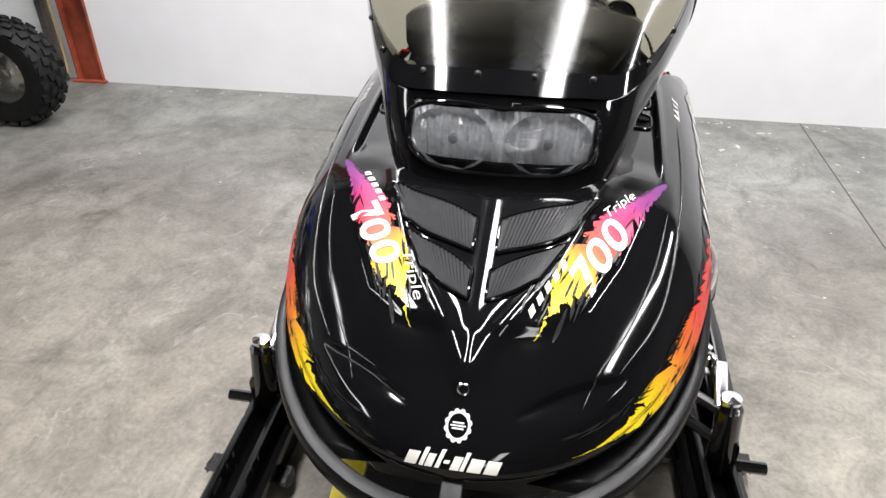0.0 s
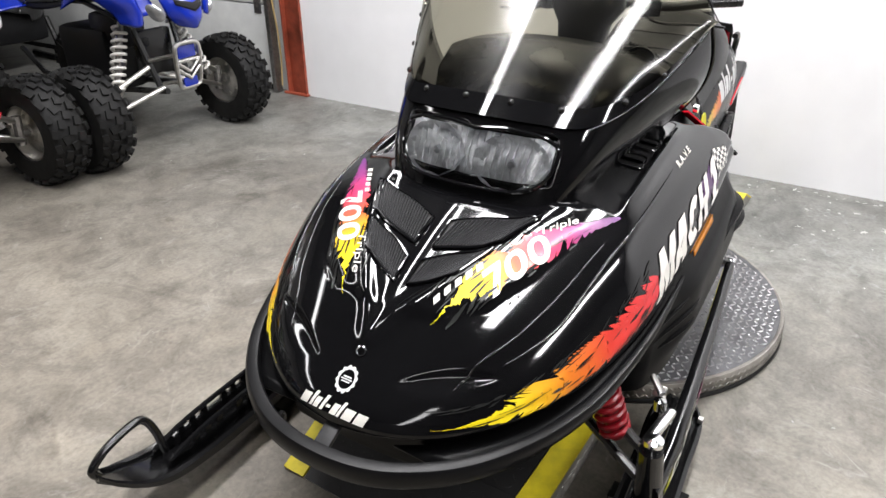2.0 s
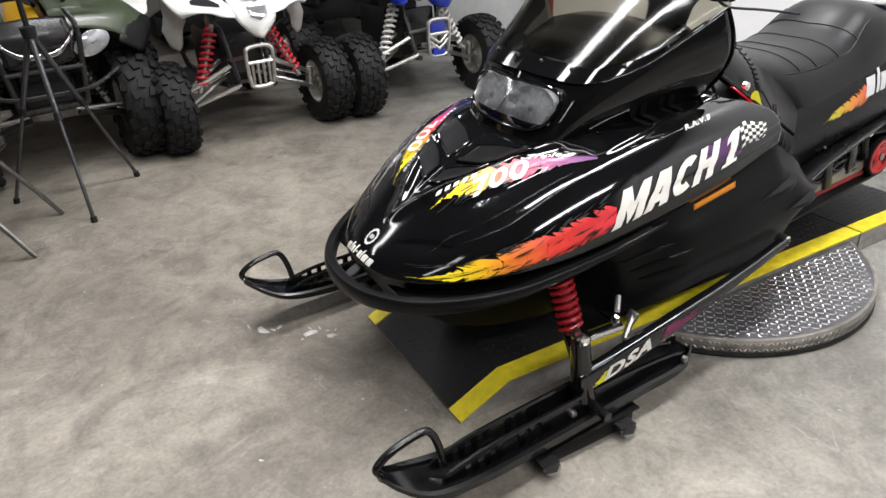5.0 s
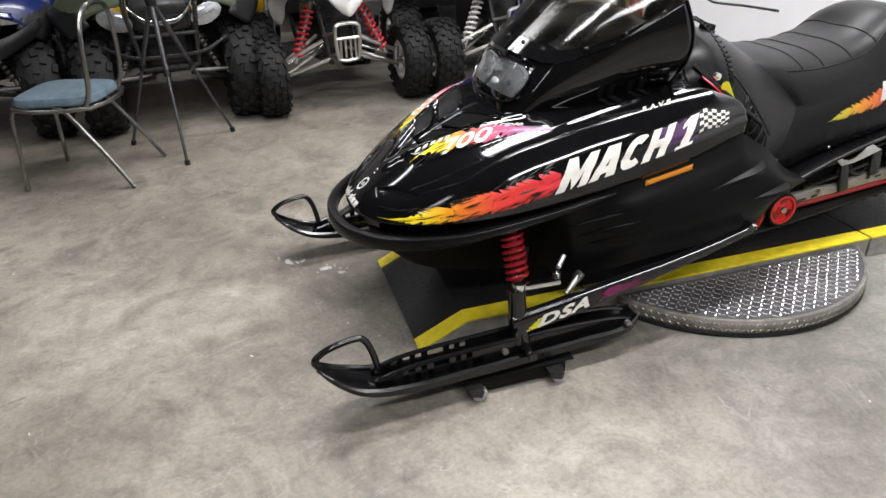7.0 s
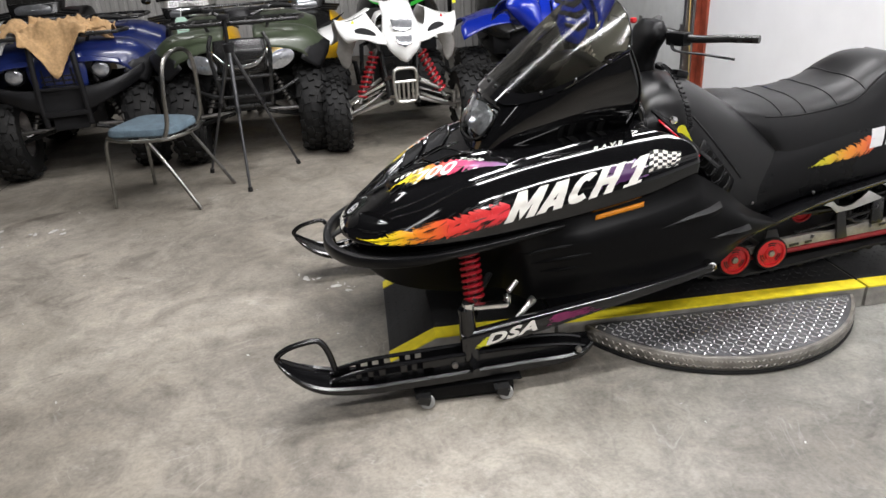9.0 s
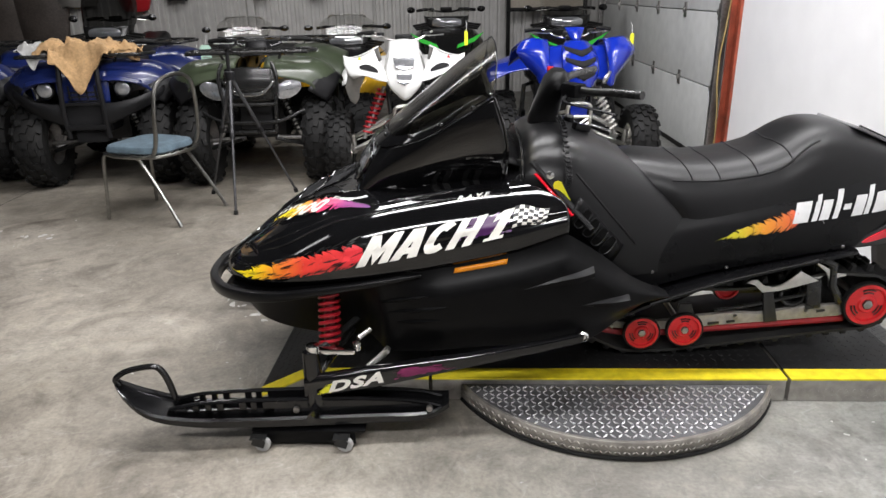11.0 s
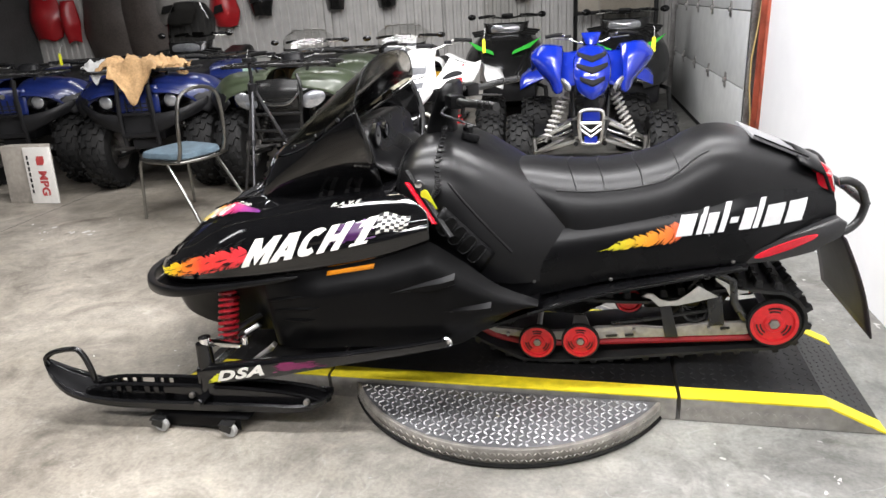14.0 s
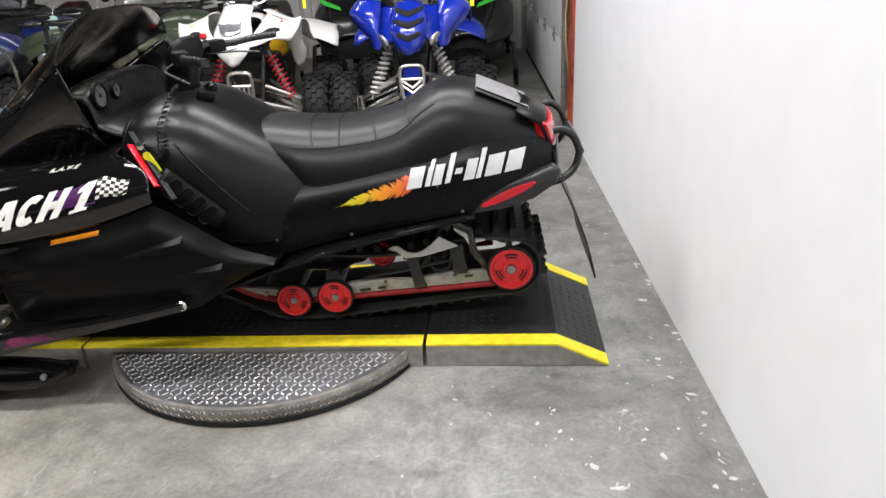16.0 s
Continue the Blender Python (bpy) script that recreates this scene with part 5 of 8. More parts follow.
bm = bmesh.new()
rows = [[seat_point(1.28 + 1.01 * k / 70, a) for a in angles] for k in range(71)]
sheet(bm, rows)
bm.verts.ensure_lookup_table()
bm.faces.new(bm.verts[-45:])
seat = part("seat", bm, VINYL, sled, "long black vinyl seat with stitched rolls and raised back")
for x in (1.50, 1.60, 1.72, 1.83):
    bm = bmesh.new()
    tube(bm, [seat_point(x + 0.03 * abs(math.sin(a)), a) + Vector((0, 0, 0.0005)) for a in angles[8:-8]], 0.0028, 6)
    part("seam", bm, VINYL, seat)
for s in (-1, 1):
    bm = bmesh.new()
    tube(bm, [seat_point(1.44 + 0.5 * k / 24, s * (1.02 - 0.2 * smooth(0.7, 1.0, k / 24))) for k in range(25)], 0.0030, 6)
    part("piping", bm, VINYL, seat)
bm = bmesh.new()
tube(bm, [seat_point(1.282, a) + Vector((-0.002, 0, 0.001)) for a in angles[3:-3]], 0.005, 6)
part("front_piping", bm, SATIN, seat)
# grey pocket lid on the seat's back
bm = bmesh.new()
own = bmesh.new()
box(own, (0, 0, 0), (0.185, 0.27, 0.010), bevel=0.004)
bmesh.ops.transform(own, matrix=Matrix.Translation((2.158, 0, 0.859)) @ pose(0, 0, 0, 0, 23.5, 0), verts=own.verts)
join(bm, own)
lid = part("pocket_lid", bm, mat("lid_grey", (0.20, 0.20, 0.205), 0.4, grain=0.15), seat, "pale grey pocket lid")
bm = bmesh.new()
tube(bm, [(2.075, -0.139, 0.903), (2.24, -0.139, 0.831)], 0.003, 6)
part("edge_strap", bm, SATIN, lid)


def body_point(x, f, s):
    zt = curve(x, [(1.22, 0.58), (1.45, 0.615), (1.7, 0.66), (1.9, 0.70), (2.1, 0.745), (2.31, 0.742)])
    zb = curve(x, [(1.22, 0.40), (1.37, 0.395), (1.62, 0.452), (1.93, 0.508), (2.05, 0.528), (2.2, 0.565), (2.31, 0.615)])
    w = curve(x, [(1.22, 0.315), (1.45, 0.278), (1.9, 0.272), (2.1, 0.264), (2.31, 0.215)])
    w -= 0.012 * f * f + 0.028 * f**5
    return Vector((x, s * (w + 0.006 * math.sin(math.pi * f)), zb + (zt - zb) * f))


for s in (-1, 1):
    bm = bmesh.new()
    sheet(bm, [[body_point(1.22 + 1.09 * k / 50, j / 8, s) for j in range(9)] for k in range(51)])
    if s < 0:
        BODY = tree_of(bm)
    else:
        BODY2 = tree_of(bm)
    flank = part("side_panel", bm, SATIN, sled, "black rear side panel with flame decal")
    tree, way = (BODY, (0, 1, 0)) if s < 0 else (BODY2, (0, -1, 0))
    bm = ragged(200, 31, 0.30, 0.14, 0.42)
    for v in bm.verts:
        u, w = v.co.x, v.co.y
        x = 1.60 + 0.265 * u
        v.co = on(tree, (x, s * 0.9, 0.552 + 0.040 * u + (0.015 + 0.058 * u) * w), way, 0.0012 + v.co.z)
    part("flame_decal", bm, FLAMES3, flank, "green-yellow to orange flame decal")
    q = (lambda u, v, s=s: Vector((1.842 + 0.115 * u, s * 0.9, 0.610 + 0.0155 * u + 0.085 * v))) if s < 0 else (lambda u, v, s=s: Vector((2.225 - 0.115 * u, s * 0.9, 0.661 - 0.0155 * u + 0.085 * v)))
    word_bars(MARK, q, tree, way, SILVERPRINT, "mark_bar", flank, "silver-white slanted block mark")
    # tail fin with its reflector
    bm = bmesh.new()
    prism(bm, [(2.00, 0.512), (2.08, 0.562), (2.17, 0.612), (2.31, 0.672), (2.335, 0.655), (2.325, 0.615), (2.25, 0.562), (2.15, 0.530)], 0.05, Matrix.Translation((0, s * 0.243, 0)) @ SIDE, 0.012)
    fin = part("tail_fin", bm, ENDCAP, sled, "grey-black plastic tail corner")
    bm = bmesh.new()
    ring = [(2.168 + 0.088 * math.cos(a), 0.582 + 0.014 * math.sin(a) + 0.038 * math.cos(a)) for a in [2 * math.pi * k / 24 for k in range(24)]]
    prism(bm, ring, 0.008, Matrix.Translation((0, s * 0.269, 0)) @ SIDE, 0.003)
    part("tail_reflector", bm, REDLENS, fin, "long red tail reflector")
    # screws on the panel
    for x, z in ((1.649, 0.462), (1.40, 0.455), (2.02, 0.53)):
        bm = bmesh.new()
        turned(bm, [(0.0001, s * 0.005), (0.005, s * 0.004), (0.0065, 0)], 10, "y", on(tree, (x, s * 0.9, z), way, 0.001))
        part("screw", bm, STEEL, flank)

bm = bmesh.new()
rows = []
for k in range(13):
    a = -1.1 + 2.2 * k / 12
    y = 0.185 * math.sin(a) / math.sin(1.1)
    b = 0.055 * (math.cos(a) - 0.45) 
    rows.append([Vector((2.285 + b, y, 0.785)), Vector((2.298 + b, y, 0.78)), Vector((2.312 + b, y, 0.735)), Vector((2.310 + b, y, 0.690)), Vector((2.285 + b, y, 0.680))])
for row, k in ((rows[0], 0), (rows[-1], -1)):  # the sides wrap forward
    rows.insert(0 if k == 0 else len(rows), [p + Vector((-0.045, 0.004 * (1 if k == 0 else -1), 0.012)) for p in row])
sheet(bm, rows)
part("tail_light", bm, REDLENS, sled, "wide red tail light", thick=0.02)
bm = bmesh.new()
rows = [[Vector((2.20 + 0.13 * f, -w, z)), Vector((2.23 + 0.13 * f, 0, z + 0.01)), Vector((2.20 + 0.13 * f, w, z))] for f, w, z in ((0, 0.20, 0.835), (0.6, 0.195, 0.795), (0.92, 0.19, 0.70), (1.0, 0.19, 0.62), (0.6, 0.19, 0.58))]
sheet(bm, rows)
part("tail_cover", bm, SATIN, sled, "black tail cover", thick=0.01)
bm = bmesh.new()
for s in (-1, 1):
    pts = [(2.315, s * 0.200, 0.768), (2.345, s * 0.202, 0.770), (2.38, s * 0.198, 0.745), (2.402, s * 0.19, 0.695)]
    low = [(2.402, s * 0.19, 0.695), (2.388, s * 0.195, 0.645), (2.35, s * 0.205, 0.612), (2.28, s * 0.22, 0.592)]
    tube(bm, spline(pts, 5), 0.0125, 10)
    tube(bm, spline(low, 5), 0.0125, 10)
tube(bm, [(2.404, -0.19, 0.695), (2.409, 0, 0.695), (2.404, 0.19, 0.695)], 0.0125, 10)
part("rear_bumper", bm, FRAMEBLK, sled, "black tubular rear bumper")
bm = bmesh.new()
rows = []
for k in range(13):
    f = k / 12
    rows.append([Vector((2.345 + 0.115 * f + 0.015 * math.sin(3 * f), y, 0.60 - 0.335 * f)) for y in [-0.245 + 0.49 * j / 10 for j in range(11)]])
sheet(bm, rows)
part("snow_flap", bm, mat("flap_rubber", (0.022, 0.016, 0.022), 0.5, grain=0.4, scale=30), sled, "black rubber snow flap", thick=0.005)

bm = bmesh.new()
rows = []
for k in range(20):
    x = 1.05 + 1.22 * k / 19
    zt = curve(x, [(1.05, 0.45), (1.4, 0.52), (2.0, 0.60), (2.27, 0.66)])
    zb = curve(x, [(1.05, 0.36), (1.37, 0.385), (1.62, 0.44), (2.05, 0.525), (2.27, 0.59)])
    rows.append([Vector((x, y, z)) for y, z in ((-0.235, zb), (-0.235, zt), (0.235, zt), (0.235, zb))])
sheet(bm, rows)
part("tunnel", bm, SATIN, sled, "black sheet metal tunnel", thick=0.004)
for s in (-1, 1):
    bm = bmesh.new()
    rows = []
    for k in range(24):
        x = 1.16 + 0.90 * k / 23
        z = curve(x, [(1.16, 0.325), (1.37, 0.372), (1.62, 0.440), (1.93, 0.500), (2.06, 0.525)])
        w = curve(x, [(1.16, 0.45), (1.3, 0.39), (1.4, 0.358), (2.06, 0.295)])
        rows.append([Vector((x, s * 0.225, z)), Vector((x, s * (w - 0.008), z)), Vector((x, s * w, z - 0.004)), Vector((x, s * w, z - 0.014)), Vector((x, s * (w - 0.010), z - 0.016))])
    sheet(bm, rows)
    board = part("running_board", bm, SATIN, sled, "black rising running board", thick=0.003)
    bm = bmesh.new()
    edge = [(x, curve(x, [(1.16, 0.325), (1.37, 0.372), (1.62, 0.440), (1.93, 0.500), (2.06, 0.525)]), curve(x, [(1.16, 0.45), (1.3, 0.39), (1.4, 0.358), (2.06, 0.295)])) for x in [1.38 + 0.55 * k / 20 for k in range(21)]]
    tube(bm, [(x, s * w, z - 0.003) for x, z, w in edge], 0.0045, 8)
    part("edge_bead", bm, GLOSS, board, "glossy rolled edge")

# ---- track and its wheels ----
def track_path():
    """Side line of the belt's outer face, as points (x, z), closed."""
    pts = [(1.30, 0.125), (1.36, 0.105), (1.45, 0.103), (1.56, 0.110), (1.80, 0.140), (2.05, 0.172)]
    c, r = Vector((2.177, 0.292)), 0.107
    pts += [(c.x + r * math.cos(a), c.y + r * math.sin(a)) for a in [radians(d) for d in (-80, -50, -20, 10, 40, 70, 95)]]
    pts += [(2.02, 0.405), (1.85, 0.362), (1.65, 0.352), (1.4, 0.375), (1.12, 0.43), (0.99, 0.40), (0.965, 0.33), (1.02, 0.27), (1.15, 0.20)]
    return pts


line = spline([(x, 0, z) for x, z in track_path()], 5, closed=True)
bm = bmesh.new()
rings = []
n = len(line)
for k, p in enumerate(line):
    d = (line[(k + 1) % n] - line[k - 1]).normalized()
    inn = Vector((-d.z, 0, d.x)) * 0.010
    rings.append([p + Vector((0, -0.198, 0)), p + Vector((0, 0.198, 0)), p + inn + Vector((0, 0.198, 0)), p + inn + Vector((0, -0.198, 0))])
rows = sheet(bm, rings + [rings[0]], closed=True)
track = part("track", bm, TRACKR, sled, "black rubber drive track with lugs", flat=True)
length = sum((line[(k + 1) % n] - line[k]).length for k in range(n))
lug = bmesh.new()
for y, w in ((-0.13, 0.10), (0.0, 0.11), (0.13, 0.10)):
    prism(lug, [(-0.010, 0), (0.010, 0), (0.006, 0.020), (-0.006, 0.020)], w, Matrix.Translation((0, y, 0)) @ SIDE)
for y in (-0.165, -0.095, -0.035, 0.035, 0.095, 0.165):
    prism(lug, [(-0.014, 0), (0.014, 0), (0.009, 0.024), (-0.009, 0.024)], 0.018, Matrix.Translation((0, y, 0)) @ SIDE)
lug_mesh = bpy.data.meshes.new("lug")
lug.to_mesh(lug_mesh)
lug.free()
lug_mesh.materials.append(TRACKR)
count, acc, want = 48, 0.0, 0.0
for k in range(n):
    a, b = line[k], line[(k + 1) % n]
    seg = (b - a).length
    while want <= acc + seg and want < length:
        p = a + (b - a) * ((want - acc) / seg)
        d = (b - a).normalized()
        outward = Vector((d.z, 0, -d.x))
        ob = new("lug", lug_mesh)
        ob.matrix_basis = Matrix(((d.x, 0, outward.x, p.x), (0, 1, 0, 0), (d.z, 0, outward.z, p.z), (0, 0, 0, 1)))
        ob.parent = track
        want += length / count
    acc += seg


def idler(x, y, z, r, parent, slots=True):
    """A red spoked wheel with a rubber tread."""
    s = -1 if y < 0 else 1
    bm = bmesh.new()
    turned(bm, [(r * 0.88, -0.010), (r * 0.98, -0.010), (r, -0.005), (r, 0.005), (r * 0.98, 0.010), (r * 0.88, 0.010)], 28, "y", (x, y, z))
    tyre = part("idler_wheel", bm, RUBBER, parent, "red slotted wheel with rubber tread")
    bm = bmesh.new()
    turned(bm, [(0.0001, s * 0.004), (r * 0.22, s * 0.004), (r * 0.24, s * 0.009), (r * 0.34, s * 0.009), (r * 0.40, s * 0.003), (r * 0.72, s * 0.002), (r * 0.76, s * 0.011), (r * 0.89, s * 0.011), (r * 0.9, -s * 0.006), (0.0001, -s * 0.006)], 28, "y", (x, y, z))
    part("disc", bm, RED, tyre, "red plastic wheel disc")
    for k in range(3 if slots else 0):
        a0 = math.pi / 2 + 2 * math.pi * k / 3
        for rr in (0.50, 0.63):
            bm = bmesh.new()
            pts = [(x + r * rr * math.cos(a0 + t), y + s * 0.0035, z + r * rr * math.sin(a0 + t)) for t in (-0.42, -0.2, 0, 0.2, 0.42)]
            tube(bm, pts, r * 0.035, 5)
            part("slot", bm, DARKPRINT, tyre, "dark curved slot")
    bm = bmesh.new()
    turned(bm, [(r * 0.20, s * 0.004), (r * 0.20, s * 0.013), (r * 0.10, s * 0.014), (0.0001, s * 0.014)], 6, "y", (x, y, z))
    part("hub_bolt", bm, STEEL, tyre)


skid = tagged(new("rear_suspension"), label="rear slide suspension with grey rails and red wheels")
skid.parent = sled
for s in (-1, 1):
    bm = bmesh.new()
    prism(bm, [(1.20, 0.235), (1.26, 0.205), (1.40, 0.185), (1.56, 0.195), (2.10, 0.236), (2.15, 0.262), (2.14, 0.290), (2.06, 0.277), (1.98, 0.277), (1.90, 0.260), (1.82, 0.244), (1.74, 0.252), (1.61, 0.243), (1.58, 0.228), (1.40, 0.217), (1.26, 0.228)], 0.018, Matrix.Translation((0, s * 0.181, 0)) @ SIDE, 0.003)
    part("rail", bm, RAILGREY, skid, "pale grey alloy slide rail")
    bm = bmesh.new()
    tube(bm, spline([(1.16, s * 0.181, 0.250), (1.26, s * 0.181, 0.195), (1.40, s * 0.181, 0.172), (1.56, s * 0.181, 0.182), (2.12, s * 0.181, 0.224)], 6), 0.013, 8)
    part("slider", bm, mat("worn_red_runner", (0.26, 0.010, 0.014), 0.45, grain=0.3), skid, "red plastic slide runner")
    for x, z, w in ((1.66, 0.218, 0.04), (1.72, 0.224, 0.03), (2.03, 0.262, 0.03)):
        bm = bmesh.new()
        box(bm, (x, s * 0.200, z), (w, 0.004, 0.009), pose(0, 0, 0, 0, -7, 0), 0.002)
        part("rail_slot", bm, DARKPRINT, skid)
    for x, z in ((1.735, 0.244), (1.98, 0.262), (1.30, 0.212)):
        bm = bmesh.new()
        turned(bm, [(0.007, 0), (0.007, s * 0.014), (0.0001, s * 0.015)], 6, "y", (x, s * 0.196, z))
        part("bolt", bm, STEEL, skid)
for y in (-0.214, 0.214):
    idler(1.404, y, 0.192, 0.066, skid)
    idler(1.554, y, 0.202, 0.066, skid)
for y in (-0.210, 0.210):
    idler(2.177, y, 0.292, 0.084, skid)
    idler(1.72, y * 0.6, 0.325, 0.05, skid, False)
bm = bmesh.new()
for p, q, r in (((1.404, -0.205, 0.192), (1.404, 0.205, 0.192), 0.010), ((1.554, -0.205, 0.202), (1.554, 0.205, 0.202), 0.010), ((2.177, -0.205, 0.298), (2.177, 0.205, 0.298), 0.012), ((1.72, -0.12, 0.325), (1.72, 0.12, 0.325), 0.010)):
    bm = bmesh.new()
    tube(bm, [p, q], r, 10)
    part("axle", bm, STEEL, skid)


def skid_piece(make, name="suspension_arm"):
    bm = bmesh.new()
    make(bm)
    part(name, bm, FRAMEBLK, skid)


for s in (-1, 1):
    skid_piece(lambda bm: tube(bm, [(1.30, s * 0.155, 0.23), (1.42, s * 0.155, 0.42)], 0.012, 8), "suspension_arm")
    skid_piece(lambda bm: tube(bm, [(1.85, s * 0.146, 0.27), (1.96, s * 0.146, 0.45)], 0.013, 8), "suspension_arm")
    skid_piece(lambda bm: box(bm, (1.995, s * 0.196, 0.325), (0.05, 0.016, 0.11), pose(0, 0, 0, 0, -8, 0), 0.006), "bracket")
    skid_piece(lambda bm: prism(bm, [(1.52, 0.22), (1.60, 0.225), (1.57, 0.30), (1.53, 0.30)], 0.012, Matrix.Translation((0, s * 0.206, 0)) @ SIDE, 0.003), "bracket")
    skid_piece(lambda bm: tube(bm, [(1.98, s * 0.206, 0.47), (2.04, s * 0.206, 0.44), (2.05, s * 0.206, 0.36), (2.09, s * 0.198, 0.30)], 0.014, 8), "suspension_arm")
skid_piece(lambda bm: tube(bm, [(1.70, 0, 0.42), (1.98, 0, 0.34)], 0.030, 12), "damper")
skid_piece(lambda bm: tube(bm, [(1.22, 0, 0.40), (1.48, 0, 0.25)], 0.034, 12), "damper")
# dark filler blocks, added so the see-through gap inside the track stays dark
skid_piece(lambda bm: prism(bm, [(1.22, 0.25), (1.56, 0.235), (1.66, 0.29), (1.60, 0.345), (1.36, 0.36), (1.25, 0.33)], 0.16, SIDE, 0.02), "front_cradle")
skid_piece(lambda bm: prism(bm, [(1.78, 0.26), (2.04, 0.275), (2.07, 0.32), (1.99, 0.375), (1.84, 0.345)], 0.12, SIDE, 0.02), "rear_cradle")
for s in (-1, 1):
    # torsion spring wound round the rear arm's pivot, with its long leg
    def torsion(bm):
        coil = [(1.93 + 0.040 * math.cos(k * 0.7), s * (0.085 + 0.0105 * k * 0.7 / 6.28 * 2), 0.318 + 0.040 * math.sin(k * 0.7)) for k in range(46)]
        tube(bm, coil + [(1.80, s * 0.19, 0.285), (1.66, s * 0.19, 0.262)], 0.0065, 7)
    skid_piece(torsion, "torsion_spring")
    skid_piece(lambda bm: prism(bm, [(1.815, 0.345), (1.850, 0.345), (1.882, 0.225), (1.838, 0.222)], 0.014, Matrix.Translation((0, s * 0.200, 0)) @ SIDE, 0.004), "bracket")
skid_piece(lambda bm: tube(bm, [(1.96, -0.20, 0.45), (1.96, 0.20, 0.45)], 0.014, 8), "cross_tube")
for s in (-1, 1):
    bm = bmesh.new()
    prism(bm, [(1.753, 0.374), (1.772, 0.386), (1.792, 0.386), (1.815, 0.362), (1.845, 0.355), (1.873, 0.362), (1.905, 0.386), (1.932, 0.418), (2.0, 0.380), (1.922, 0.358), (1.868, 0.344), (1.812, 0.338), (1.785, 0.368)], 0.006, Matrix.Translation((0, s * 0.206, 0)) @ SIDE, 0.002)
    part("bright_bracket", bm, ALU, skid, "bright alloy bracket")
    bm = bmesh.new()
    prism(bm, [(1.986, 0.448), (2.030, 0.424), (2.046, 0.406), (2.09, 0.406), (2.09, 0.397), (2.056, 0.392), (2.052, 0.376), (2.035, 0.380), (2.022, 0.412), (1.984, 0.440)], 0.006, Matrix.Translation((0, s * 0.206, 0)) @ SIDE, 0.002)
    part("bright_hook", bm, ALU, skid)


# ---- skis and front suspension ----
def draw_in(bm):
    """Shortens the ski's tip a little."""
    for v in bm.verts:
        if v.co.x < 0:
            v.co.x *= 0.985
        elif v.co.x > 0.5:
            v.co.x = 0.5 + (v.co.x - 0.5) * 0.93
        v.co.z = 0.0255 + 0.87 * v.co.z
        v.co.y += 0.05 * (v.co.x - 0.3)


def ski(s):
    yc = s * 0.525
    bm = bmesh.new()
    rings = []
    for k in range(41):
        x = -0.325 + 1.062 * k / 40
        zb = curve(x, [(-0.325, 0.200), (-0.28, 0.148), (-0.2, 0.095), (-0.1, 0.066), (0.0, 0.054), (0.55, 0.054), (0.68, 0.066), (0.737, 0.085)])
        w = curve(x, [(-0.325, 0.016), (-0.30, 0.036), (-0.22, 0.066), (-0.05, 0.066), (0.5, 0.066), (0.68, 0.066), (0.737, 0.036)])
        h = curve(x, [(-0.325, 0.016), (-0.2, 0.022), (0.0, 0.030), (0.5, 0.030), (0.737, 0.020)])
        rings.append([Vector((x, yc + y * w, zb + z)) for y, z in ((-1, 0.004), (-0.9, 0), (-0.25, -0.004), (-0.18, -0.012), (0.18, -0.012), (0.25, -0.004), (0.9, 0), (1, 0.004), (1, h), (0.86, h + 0.006), (0.74, h), (0.70, h * 0.5), (-0.70, h * 0.5), (-0.74, h), (-0.86, h + 0.006), (-1, h))])
    loft(bm, rings)
    draw_in(bm)
    body = part("ski", bm, SKIBLK, sled, "black plastic ski with a looped tip", angle=35)
    # upstanding box rib with slots
    bm = bmesh.new()
    for side in (-1, 1):
        y = yc + side * 0.030
        tube(bm, spline([(-0.16, y, 0.118), (-0.05, y, 0.138), (0.15, y, 0.142), (0.40, y, 0.138), (0.62, y, 0.118), (0.71, y, 0.092)], 5), 0.0075, 6)
        for x0, x1 in ((-0.165, -0.105), (-0.085, -0.067), (-0.045, -0.028), (-0.008, 0.012), (0.062, 0.082), (0.098, 0.115), (0.135, 0.52), (0.52, 0.70)):
            own = bmesh.new()
            za = curve(x0, [(-0.16, 0.118), (-0.05, 0.136), (0.4, 0.136), (0.62, 0.115), (0.70, 0.095)])
            zb = curve(x1, [(-0.16, 0.118), (-0.05, 0.136), (0.4, 0.136), (0.62, 0.115), (0.70, 0.095)])
            prism(own, [(x0, 0.07), (x1, 0.07), (x1, zb), (x0, za)], 0.008, Matrix.Translation((0, y, 0)) @ SIDE)
            join(bm, own)
        box(bm, (0.0, y, 0.094), (0.34, 0.008, 0.032))
    draw_in(bm)
    part("rib", bm, SKIBLK, body)
    for x in (0.24, 0.66):
        bm = bmesh.new()
        turned(bm, [(0.010, s * 0.0), (0.010, s * 0.012), (0.0001, s * 0.013)], 8, "y", (x, yc + s * 0.036, 0.117))
        part("bolt", bm, STEEL, body)
    bm = bmesh.new()
    tube(bm, spline([(-0.318, yc, 0.205), (-0.325, yc, 0.232), (-0.285, yc, 0.262), (-0.21, yc, 0.277), (-0.180, yc, 0.262), (-0.160, yc, 0.205), (-0.148, yc, 0.125)], 7), 0.0105, 10)
    draw_in(bm)
    part("loop", bm, SKIBLK, body, "black ski tip loop")
    bm = bmesh.new()
    for side in (-1, 1):
        tube(bm, [(0.02, yc + side * 0.045, 0.046), (0.6, yc + side * 0.045, 0.048)], 0.004, 6)
    draw_in(bm)
    part("wear_rod", bm, STEEL, body)

    # spindle, trailing arm, links, coil shock
    arm = tagged(new("front_suspension"), label="trailing arm suspension with a red coil shock")
    arm.parent = sled
    bm = bmesh.new()
    tube(bm, [(0.30, s * 0.539, 0.125), (0.295, s * 0.531, 0.20), (0.292, s * 0.524, 0.30)], [0.034, 0.030, 0.026], 12)
